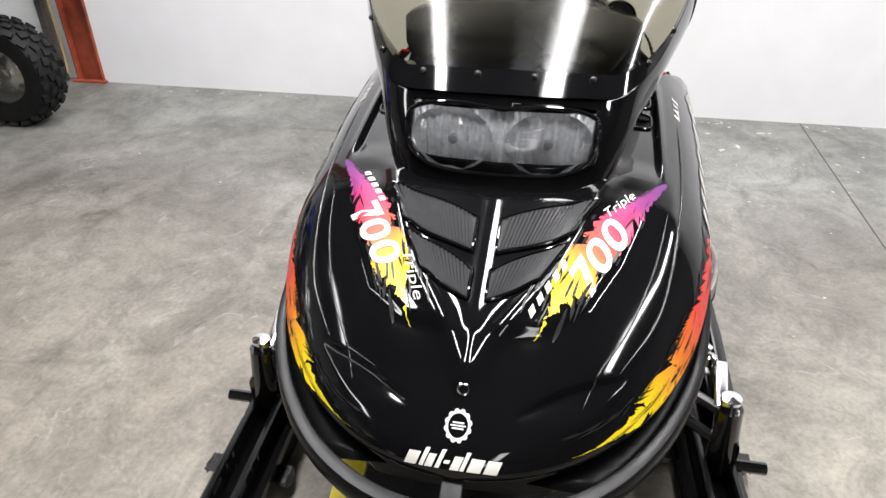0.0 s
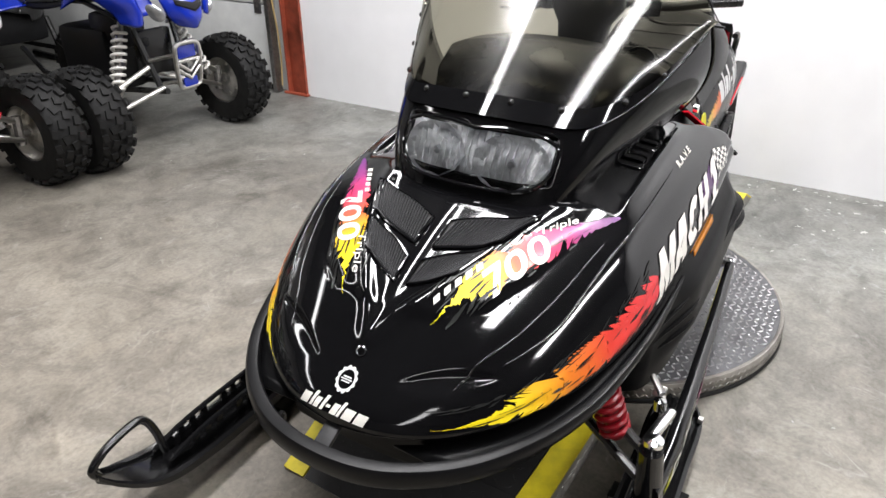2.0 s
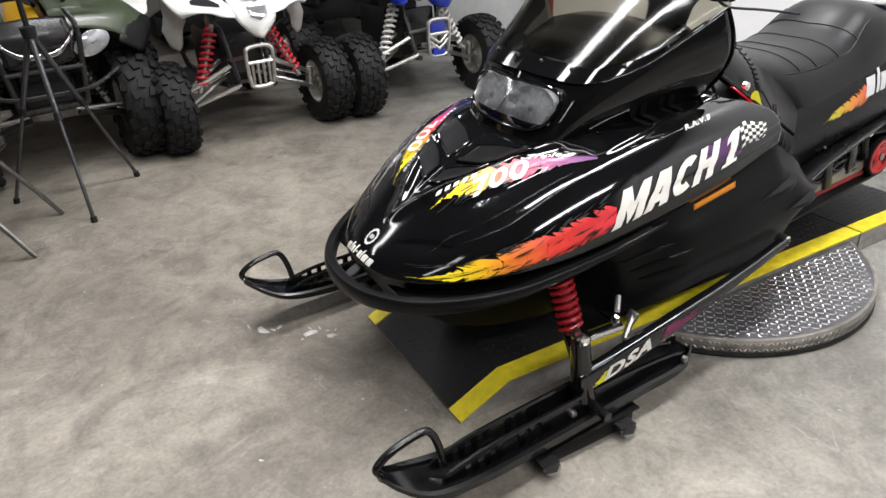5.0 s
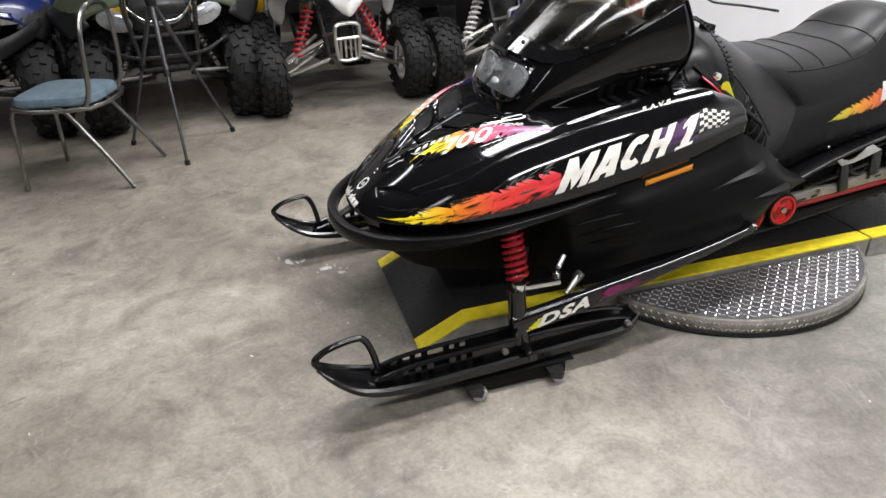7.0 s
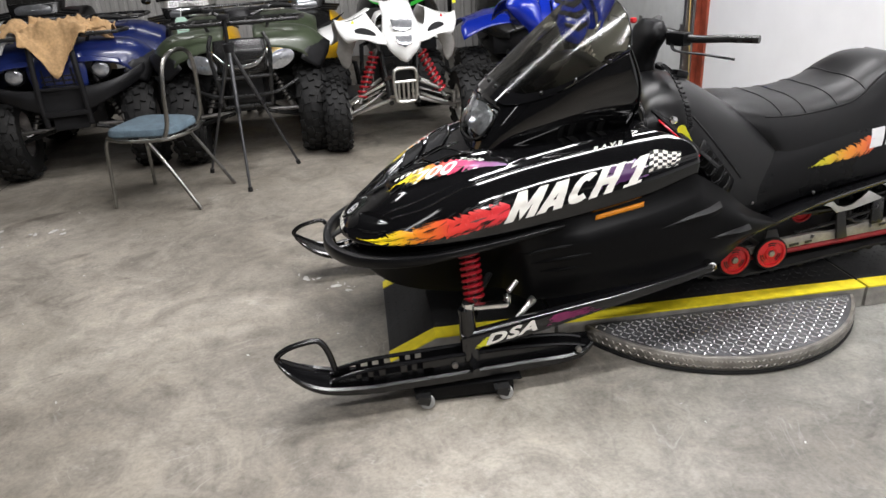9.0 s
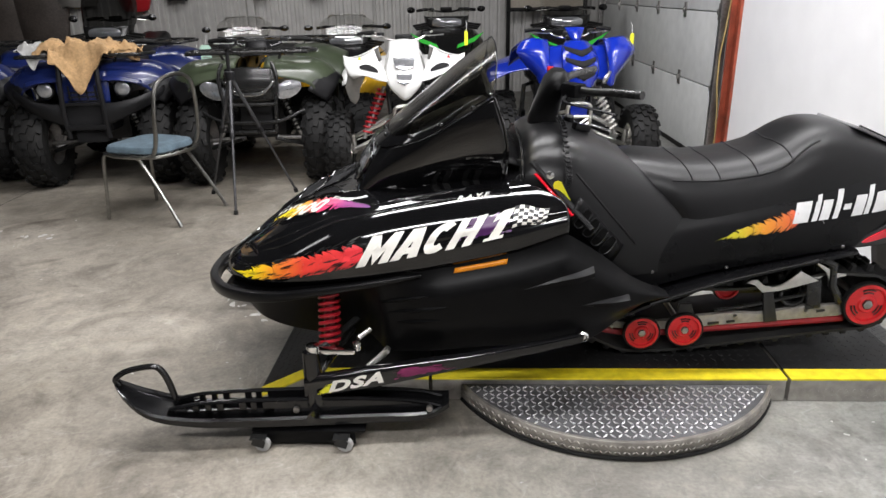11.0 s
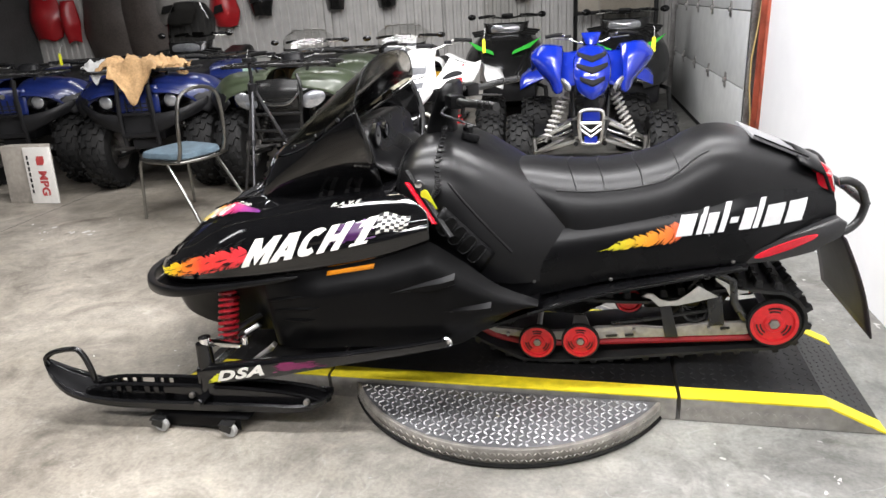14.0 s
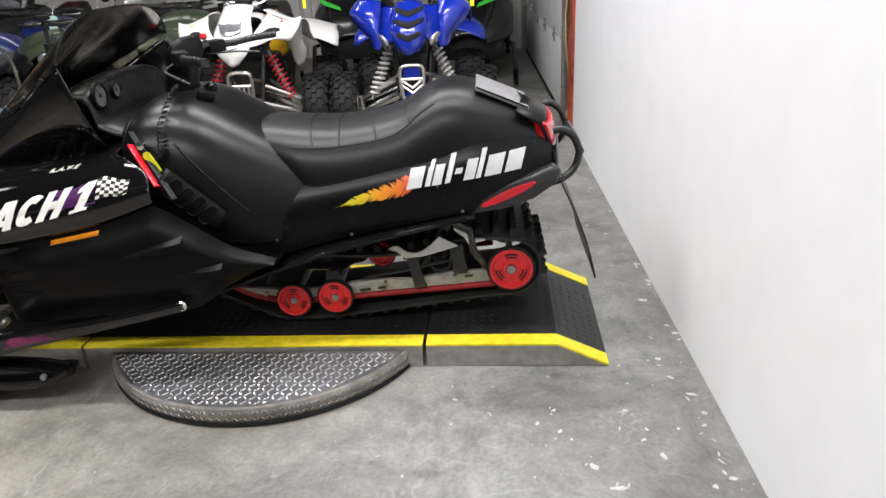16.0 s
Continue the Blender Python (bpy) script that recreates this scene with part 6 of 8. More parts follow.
    tube(bm, [(0.30, s * 0.499, 0.125), (0.30, s * 0.636, 0.125)], 0.014, 8)
    part("spindle", bm, GLOSS, arm, "black steering spindle")
    bm = bmesh.new()
    rings = []
    for x, y, z, h, t in ((0.27, 0.540, 0.182, 0.075, 0.040), (0.40, 0.545, 0.205, 0.075, 0.042), (0.60, 0.537, 0.238, 0.062, 0.040), (0.80, 0.525, 0.268, 0.042, 0.034), (1.0, 0.512, 0.302, 0.034, 0.030), (1.14, 0.502, 0.330, 0.032, 0.028)):
        rings.append([Vector((x, s * y + t / 2 * math.copysign(abs(math.cos(a)) ** 0.5, math.cos(a)), z + h / 2 * math.copysign(abs(math.sin(a)) ** 0.5, math.sin(a)))) for a in [2 * math.pi * (k + 0.5) / 12 for k in range(12)]])
    loft(bm, rings)
    ARMT = tree_of(bm)
    trail = part("trailing_arm", bm, GLOSS, arm, "glossy black trailing arm with lettering")
    way = (0, -s, 0)
    bm = letters("DSA", 0.036, bold=0.0022, shear=0.3, spacing=1.12)
    xs = [v.co.x for v in bm.verts]
    lo, hi = min(xs), max(xs)

    def place(u, v):
        f = (u - lo) / (hi - lo)
        f = f if s < 0 else 1 - f
        return Vector((0.345 + 0.175 * f, s * 0.9, 0.178 + 0.034 * f + v))

    lay(bm, place, ARMT, way, 0.0016)
    part("lettering", bm, WHITEPRINT, trail, "white slanted capitals")
    bm = torn(8, 1.0, lambda f: (0.0, 1.0 - 0.3 * f), 41, slant=0.08, streak=0.25)
    for v in bm.verts:
        u, w = v.co.x, v.co.y
        v.co = on(ARMT, (0.53 + 0.22 * u, s * 0.9, 0.215 + 0.037 * u + (0.036 - 0.02 * u) * w), way, 0.0012)
    part("stripe", bm, mat("magenta_print", (0.22, 0.02, 0.10), 0.3, grain=0.2), trail, "magenta to purple stripe")
    bm = torn(5, 1.0, lambda f: (0.6 * f, 1.0), 42, slant=0.2, streak=0.3)
    for v in bm.verts:
        u, w = v.co.x, v.co.y
        v.co = on(ARMT, (0.295 + 0.06 * u, s * 0.9, 0.165 + 0.010 * u + 0.032 * w), way, 0.0012)
    part("yellow_flash", bm, TAGYEL, trail)
    bm = bmesh.new()
    turned(bm, [(0.018, -s * 0.02), (0.018, s * 0.012), (0.013, s * 0.016), (0.010, s * 0.010), (0.0001, s * 0.010)], 16, "y", (1.138, s * 0.500, 0.333))
    part("pivot_bolt", bm, CHROME, arm, "bright pivot bolt")
    bm = bmesh.new()
    box(bm, (0.365, s * 0.516, 0.297), (0.14, 0.028, 0.018), pose(0, 0, 0, 0, -3, s * 8), 0.008)
    turned(bm, [(0.0001, -0.016), (0.020, -0.014), (0.021, 0.010), (0.0001, 0.014)], 18, "z", (0.30, s * 0.524, 0.312))
    turned(bm, [(0.0001, -0.016), (0.012, -0.014), (0.014, 0.012), (0.0001, 0.018)], 12, "z", (0.435, s * 0.499, 0.305))
    part("steering_arm", bm, CHROME, arm, "bright cast steering arm")
    bm = bmesh.new()
    tube(bm, [(0.44, s * 0.499, 0.330), (0.475, s * 0.465, 0.345)], 0.008, 8)
    part("sway_link", bm, STEEL, arm)
    bm = bmesh.new()
    tube(bm, [(0.465, s * 0.511, 0.236), (0.52, s * 0.482, 0.270)], [0.008, 0.011], 8)
    box(bm, (0.522, s * 0.480, 0.272), (0.018, 0.03, 0.03), pose(0, 0, 0, 0, 40, 0), 0.005)
    part("tie_rod_end", bm, ALU, arm)
    for p, q in (((0.30, s * 0.511, 0.20), (0.44, s * 0.20, 0.30)), ((0.30, s * 0.511, 0.28), (0.50, s * 0.18, 0.34))):
        bm = bmesh.new()
        tube(bm, [p, q], 0.012, 8)
        part("radius_rod", bm, FRAMEBLK, arm, "black radius rod")
    a, b = Vector((0.337, s * 0.440, 0.262)), Vector((0.334, s * 0.360, 0.470))
    bm = bmesh.new()
    tube(bm, [a, b], 0.018, 12)
    part("damper", bm, mat("damper_red", (0.16, 0.006, 0.010), 0.3, grain=0.2), arm)
    axis = (b - a).normalized()
    e1 = axis.orthogonal().normalized()
    e2 = axis.cross(e1)
    coil = [a + (b - a) * (0.06 + 0.88 * k / 90) + (e1 * math.cos(k * 0.66) + e2 * math.sin(k * 0.66)) * 0.031 for k in range(91)]
    bm = bmesh.new()
    tube(bm, coil, 0.0068, 7)
    part("coil_spring", bm, mat("spring_red", (0.30, 0.008, 0.016), 0.3, grain=0.2, scale=60), arm, "red coil spring")


both_sides(ski)


# ---- lift deck with turntable, ski dollies ----
DECK_TOP = 0.085
Y0, Y1 = -0.230, 0.418


def tread_lugs(bm, inside, x0, x1, y0, y1, z, pitch=0.030, size=0.011, tall=0.0018):
    """Raised lozenges in a basket pattern over the part of a rectangle that inside() accepts."""
    nx, ny = int((x1 - x0) / pitch), int((y1 - y0) / pitch)
    for i in range(nx):
        for j in range(ny):
            x, y = x0 + (i + 0.5) * pitch, y0 + (j + 0.5) * pitch
            if not inside(x, y):
                continue
            a = math.pi / 4 if (i + j) % 2 else -math.pi / 4
            c, s = math.cos(a), math.sin(a)
            ring = [(size, 0), (0, size * 0.32), (-size, 0), (0, -size * 0.32)]
            low = [bm.verts.new((x + u * c - v * s, y + u * s + v * c, z)) for u, v in ring]
            top = bm.verts.new((x, y, z + tall))
            t1 = bm.verts.new((x + size * 0.55 * c, y + size * 0.55 * s, z + tall))
            t2 = bm.verts.new((x - size * 0.55 * c, y - size * 0.55 * s, z + tall))
            bm.verts.remove(top)
            bm.faces.new((low[0], low[1], t1))
            bm.faces.new((low[1], low[2], t2))
            bm.faces.new((low[2], low[3], t2))
            bm.faces.new((low[3], low[0], t1))
            bm.faces.new((low[1], t2, low[3], t1))


def deck_section(name, x0, x1, profile, label):
    """One length of the deck; profile: (x, z) of its top from x0 to x1."""
    bm = bmesh.new()
    outline = [(x0, 0.002)] + [(x, max(z - 0.004, 0.003)) for x, z in profile] + [(x1, 0.002)]
    prism(bm, outline, Y1 - Y0 - 0.004, Matrix.Translation((0, (Y0 + Y1) / 2, 0)) @ SIDE)
    ramp = part(name, bm, TREADSIDE, lift, label, flat=True)
    bm = bmesh.new()
    for (xa, za), (xb, zb) in zip(profile, profile[1:]):
        d = Vector((xb - xa, 0, zb - za))
        ang = -math.degrees(math.atan2(d.z, d.x))
        box(bm, ((xa + xb) / 2, (Y0 + Y1) / 2, (za + zb) / 2 - 0.001), (d.length, Y1 - Y0 - 0.14, 0.006), pose(0, 0, 0, 0, ang, 0))
    # front and middle sheets take the copy with shade in its colour
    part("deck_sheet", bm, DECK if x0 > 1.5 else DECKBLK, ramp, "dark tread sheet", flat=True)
    bm = bmesh.new()
    for (xa, za), (xb, zb) in zip(profile, profile[1:]):
        own = bmesh.new()
        L = math.hypot(xb - xa, zb - za)
        tread_lugs(own, lambda x, y: True, 0, L, Y0 + 0.08, Y1 - 0.08, 0.0025, pitch=0.034)
        ang = -math.degrees(math.atan2(zb - za, xb - xa))
        bmesh.ops.transform(own, matrix=Matrix.Translation((xa, 0, za)) @ pose(0, 0, 0, 0, ang, 0), verts=own.verts)
        join(bm, own)
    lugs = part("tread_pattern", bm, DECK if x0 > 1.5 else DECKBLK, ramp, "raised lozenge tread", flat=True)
    lugs["kind"] = "stuff"
    for y, name2 in ((Y0 + 0.033, "edge_strip"), (Y1 - 0.033, "edge_strip")):
        bm = bmesh.new()
        for (xa, za), (xb, zb) in zip(profile, profile[1:]):
            d = Vector((xb - xa, 0, zb - za))
            ang = -math.degrees(math.atan2(d.z, d.x))
            box(bm, ((xa + xb) / 2, y, (za + zb) / 2 + 0.0005), (d.length + 0.002, 0.066, 0.007), pose(0, 0, 0, 0, ang, 0))
        part(name2, bm, YELLOW, ramp, "yellow painted edge strip", flat=True)
    bm = bmesh.new()
    own = bmesh.new()
    flat = [x for x, z in profile if z > 0.05]
    tread_lugs(own, lambda x, y: True, min(flat) + 0.01, max(flat) - 0.01, 0.008, 0.078, 0.0, pitch=0.024, size=0.009)
    bmesh.ops.transform(own, matrix=Matrix.Translation((0, Y0 + 0.0015, 0)) @ pose(0, 0, 0, 90, 0, 0), verts=own.verts)
    join(bm, own)
    lugs = part("side_tread", bm, TREADSIDE, ramp, "raised lozenge tread", flat=True)
    lugs["kind"] = "stuff"
    return ramp


lift = thing("lift_deck", "low black tread-plate lift deck with yellow edges and end ramps", "lift deck")
deck_section("ramp_section", 0.045, 0.655, [(0.045, 0.006), (0.215, DECK_TOP), (0.655, DECK_TOP)], "low black ramp with yellow edges, sloping to the floor")
deck_section("deck_section", 0.668, 1.874, [(0.668, DECK_TOP), (1.874, DECK_TOP)], "low black tread deck with yellow edges")
deck_section("ramp_section", 1.888, 2.50, [(1.888, DECK_TOP), (2.33, DECK_TOP), (2.50, 0.006)], "low black ramp with yellow edges, sloping to the floor")

TT = Vector((1.297, 0.035, 0))
TR = 0.592
table = thing("turntable", "round bright diamond-plate turntable under the deck", "turntable")
for side in (-1, 1):
    def arc(r, z, side=side):
        lim = (Y0 - 0.003) if side < 0 else (Y1 + 0.003)
        a = math.asin((lim - TT.y) / r)
        lo, hi = (math.pi - a, 2 * math.pi + a) if side < 0 else (a, math.pi - a)
        return [Vector((TT.x + r * math.cos(lo + (hi - lo) * k / 48), TT.y + r * math.sin(lo + (hi - lo) * k / 48), z)) for k in range(49)]
    bm = bmesh.new()
    rim = arc(TR - 0.012, 0.066)
    c = bm.verts.new((TT.x, (rim[0].y + rim[-1].y) / 2, 0.066))
    vs = [bm.verts.new(p) for p in rim]
    for a, b in zip(vs, vs[1:]):
        bm.faces.new((c, a, b))
    part("top_plate", bm, TREADBASE, table, "diamond plate, darker between its diamonds", flat=True, thick=0.004)
    bm = bmesh.new()
    tread_lugs(bm, lambda x, y: math.hypot(x - TT.x, y - TT.y) < TR - 0.020 and (y < Y0 - 0.012 if side < 0 else y > Y1 + 0.012), TT.x - TR, TT.x + TR, TT.y - TR, TT.y + TR, 0.0662, pitch=0.0225, size=0.0125, tall=0.0034)
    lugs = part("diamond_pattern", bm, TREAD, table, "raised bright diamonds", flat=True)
    lugs["kind"] = "stuff"
    bm = bmesh.new()
    sheet(bm, [arc(TR - 0.012, 0.066), arc(TR - 0.002, 0.0655), arc(TR, 0.063), arc(TR, 0.016)])
    part("skirt", bm, SKIRT, table, "brownish grey tread plate skirt", thick=0.004)
    bm = bmesh.new()
    own = arc(TR + 0.0012, 0.0)
    rim = []
    for a, b in zip(own, own[1:]):
        rim += [a + (b - a) * (0.25 + 0.5 * q) for q in (0, 1)]
    for k, p in enumerate(rim):
        out = Vector((p.x - TT.x, p.y - TT.y, 0)).normalized()
        along = Vector((-out.y, out.x, 0))
        for j, z in enumerate((0.028, 0.050)):
            a = math.pi / 4 if (k + j) % 2 else -math.pi / 4
            d = along * math.cos(a) + Vector((0, 0, math.sin(a)))
            e = along * -math.sin(a) + Vector((0, 0, math.cos(a)))
            c = p + Vector((0, 0, z))
            q = [bm.verts.new(c + d * 0.010), bm.verts.new(c + e * 0.0035), bm.verts.new(c - d * 0.010), bm.verts.new(c - e * 0.0035)]
            t = bm.verts.new(c + out * 0.0035)
            for i in range(4):
                bm.faces.new((q[i], q[(i + 1) % 4], t))
    lugs = part("skirt_tread", bm, SKIRT, table, "raised lozenge tread", flat=True)
    lugs["kind"] = "stuff"
    bm = bmesh.new()
    tube(bm, arc(TR - 0.002, 0.008), 0.008, 8)
    part("rubber_foot", bm, RUBBER, table, "black rubber foot ring")

for s in (-1, 1):
    dolly = thing("ski_dolly", "black metal ski dolly on small grey casters", "dolly", "ski dollies", (0.29, 0.10 + s * 0.530, 0))
    bm = bmesh.new()
    box(bm, (0, 0, 0.056), (0.36, 0.13, 0.006), bevel=0.002)
    for side in (-1, 1):
        box(bm, (0, side * 0.066, 0.036), (0.30, 0.004, 0.044), bevel=0.001)
    part("plate", bm, PLASTIC, dolly)
    for x in (-0.14, 0.12):
        for y in (-0.088, 0.088):
            bm = bmesh.new()
            turned(bm, [(0.006, -0.010), (0.021, -0.010), (0.0245, -0.006), (0.0245, 0.006), (0.021, 0.010), (0.006, 0.010)], 18, "y", (x, y, 0.025))
            part("caster_wheel", bm, mat("caster_grey", (0.32, 0.32, 0.31), 0.5, grain=0.2), dolly)
            bm = bmesh.new()
            for d in (-1, 1):
                box(bm, (x - 0.01, y + d * 0.013, 0.036), (0.04, 0.002, 0.026), pose(0, 0, 0, 0, 20, 0))
            box(bm, (x - 0.012, y * 0.9, 0.048), (0.05, 0.045, 0.004))
            part("caster_fork", bm, FRAMEBLK, dolly)


# ---- machines along the back ----
WHITEPL = mat("white_fairing", (0.80, 0.80, 0.78), 0.28, coat=0.3, grain=0.04, scale=20)
BLUEPL = mat("blue_fairing", (0.006, 0.024, 0.33), 0.2, coat=0.5, grain=0.08, scale=20)
NAVYPL = mat("navy_fairing", (0.007, 0.016, 0.095), 0.28, coat=0.3, grain=0.15, scale=20)
GREENPL = mat("olive_fairing", (0.048, 0.062, 0.036), 0.32, coat=0.2, grain=0.15, scale=20)
YELLOWPL = mat("yellow_fairing", (0.70, 0.40, 0.01), 0.3, coat=0.3, grain=0.1, scale=20)
BLACKPL = mat("dark_fairing", (0.010, 0.010, 0.010), 0.25, coat=0.2, grain=0.2, scale=20)
GREENPT = mat("bright_green_print", (0.05, 0.55, 0.06), 0.35, grain=0.1)
GREYPL = mat("grey_inner_plastic", (0.30, 0.29, 0.27), 0.5, grain=0.1)
TRIMPL = mat("charcoal_trim", (0.008, 0.008, 0.009), 0.45, grain=0.3, scale=60, bump=0.15, spec=0.3)
WHITESPR = mat("white_spring", (0.72, 0.70, 0.66), 0.35, grain=0.1)
REDSPR = mat("red_spring", (0.50, 0.02, 0.03), 0.35, grain=0.1)
HEADL = mat("lamp_glass", (0.42, 0.43, 0.45), 0.10, 0.7, grain=0.25, scale=60)
CLEARS = glass("clear_shield", (0.80, 0.80, 0.78), 0.04, 0.94)
DARKS = glass("grey_shield", (0.10, 0.10, 0.10), 0.04, 0.85)


def tyre_meshes(r, w, rim, knobs, seed, block):
    """Tyre with tread blocks, and its rim; both turned about y."""
    bm = bmesh.new()
    h = w / 2
    turned(bm, [(rim, -h * 0.72), (rim * 1.05, -h * 0.90), (r * 0.72, -h), (r * 0.88, -h * 0.96), (r * 0.955, -h * 0.74), (r * 0.975, -h * 0.35), (r * 0.98, 0), (r * 0.975, h * 0.35), (r * 0.955, h * 0.74), (r * 0.88, h * 0.96), (r * 0.72, h), (rim * 1.05, h * 0.90), (rim, h * 0.72)], 40, "x")
    rng = random.Random(seed)
    for k in range(knobs):
        a = 2 * math.pi * k / knobs
        for lane, (x, tilt) in enumerate(((-0.86, 22), (-0.42, 6), (0.0, 0), (0.42, -6), (0.86, -22))):
            off = math.pi / knobs if lane % 2 else 0
            m = Matrix.Rotation(a + off, 4, "X") @ Matrix.Translation((x * h, 0, r * (0.985 if abs(x) < 0.8 else 0.945))) @ Matrix.Rotation(radians(-tilt * 1.4), 4, "Y")
            own = bmesh.new()
            box(own, (0, 0, 0), (w * (0.17 if abs(x) < 0.8 else 0.14), 2 * math.pi * r / knobs * block, r * 0.075))
            bmesh.ops.rotate(own, cent=(0, 0, 0), matrix=Matrix.Rotation(radians(rng.choice((-14, 14))), 3, "Z"), verts=own.verts)
            bmesh.ops.transform(own, matrix=m, verts=own.verts)
            join(bm, own)
    return bm


def rim_mesh(rim, w):
    bm = bmesh.new()
    h = w / 2
    for s in (-1, 1):
        turned(bm, [(rim * 1.04, s * h * 0.80), (rim * 0.97, s * h * 0.78), (rim * 0.90, s * h * 0.35), (rim * 0.86, s * h * 0.15), (rim * 0.5, s * h * 0.30), (rim * 0.30, s * h * 0.42), (rim * 0.28, s * h * 0.6), (0.001, s * h * 0.6)], 28, "x")
    for k in range(8):
        a = 2 * math.pi * k / 8
        for s in (-1, 1):
            turned(bm, [(0.012, s * h * 0.18), (0.012, s * h * 0.31), (0.001, s * h * 0.32)], 8, "x", (0, rim * 0.67 * math.cos(a), rim * 0.67 * math.sin(a)))
    return bm


def mesh_of(name, bm, material, angle=40):
    ob = part(name, bm, material, None, "", angle=angle)
    me = ob.data
    bpy.data.objects.remove(ob)
    return me


TYRES = {
    "sport_front": (mesh_of("tyre", tyre_meshes(0.265, 0.185, 0.135, 22, 1, 0.52), RUBBER), mesh_of("rim", rim_mesh(0.135, 0.185), ALU)),
    "sport_rear": (mesh_of("tyre", tyre_meshes(0.245, 0.26, 0.12, 20, 2, 0.5), RUBBER), mesh_of("rim", rim_mesh(0.12, 0.26), ALU)),
    "utility": (mesh_of("tyre", tyre_meshes(0.315, 0.215, 0.155, 18, 3, 0.45), RUBBER), mesh_of("rim", rim_mesh(0.155, 0.215), STEEL)),
}


def wheel(parent, kind, x, y, z, steer=0, label=""):
    w = new("wheel")
    w.parent = parent
    w.matrix_basis = pose(x, y, z, 0, 0, steer)
    for name, me in zip(("tyre", "rim"), TYRES[kind]):
        ob = new(name, me)
        ob.parent = w
    tagged(w, label=label or "knobbly black tyre on a metal rim")
    return w


def spring(parent, a, b, material, r=0.034, turns=9):
    a, b = Vector(a), Vector(b)
    axis = (b - a).normalized()
    e1 = axis.orthogonal().normalized()
    e2 = axis.cross(e1)
    n = turns * 10
    bm = bmesh.new()
    tube(bm, [a, b], r * 0.5, 8)
    damper = part("shock_absorber", bm, STEEL, parent)
    bm = bmesh.new()
    tube(bm, [a + (b - a) * (0.08 + 0.8 * k / n) + (e1 * math.cos(k * 0.628) + e2 * math.sin(k * 0.628)) * r for k in range(n + 1)], r * 0.26, 6)
    part("coil", bm, material, damper, "coil spring")


def shell(parent, name, rows, material, label="", thick=0.006, steps=4, angle=50):
    """A curved panel through rows of control points, smoothed both ways."""
    dense = [spline(row, steps) for row in rows]
    cols = [spline([row[j] for row in dense], steps) for j in range(len(dense[0]))]
    grid = [[col[i] for col in cols] for i in range(len(cols[0]))]
    bm = bmesh.new()
    sheet(bm, grid)
    return part(name, bm, material, parent, label, thick=thick, angle=angle)


def handlebars(parent, y, z, half, rise, material, grip_back=0.12):
    bm = bmesh.new()
    pts = spline([(-half, y + grip_back, z + rise - 0.015), (-half * 0.62, y + grip_back * 0.55, z + rise), (-half * 0.32, y, z), (0, y - 0.01, z - 0.01), (half * 0.32, y, z), (half * 0.62, y + grip_back * 0.55, z + rise), (half, y + grip_back, z + rise - 0.015)], 5)
    tube(bm, pts, 0.011, 8)
    bar = part("handlebar", bm, material, parent)
    for s in (0, 1):
        g = pts[:6] if s == 0 else pts[-6:]
        bm = bmesh.new()
        tube(bm, g, 0.018, 10)
        part("grip", bm, RUBBER, bar)
        bm = bmesh.new()
        i = 7 if s == 0 else -8
        p = pts[i]
        q = pts[2] if s == 0 else pts[-3]
        tube(bm, spline([p, p + Vector((0, -0.05, -0.01)), q + Vector((0, -0.05, -0.02))], 4), 0.006, 6)
        part("lever", bm, ALU, bar)
        bm = bmesh.new()
        box(bm, p, (0.06, 0.045, 0.045), bevel=0.008)
        part("switch_block", bm, TRIMPL, bar)
    bm = bmesh.new()
    box(bm, (0, y - 0.02, z + 0.02), (0.14, 0.05, 0.05), bevel=0.015)
    part("bar_pad", bm, TRIMPL, bar)


def each_tube(parent, name, lines, r, material, label=""):
    for line in lines:
        for s in (-1, 1):
            bm = bmesh.new()
            tube(bm, [(s * x, y, z) for x, y, z in line], r, 8)
            part(name, bm, material, parent, label)


# near-black for slots and openings; the shade inside them is in the colour
SLOTDARK = mat("slot_dark", (0.004, 0.004, 0.005), 0.9)


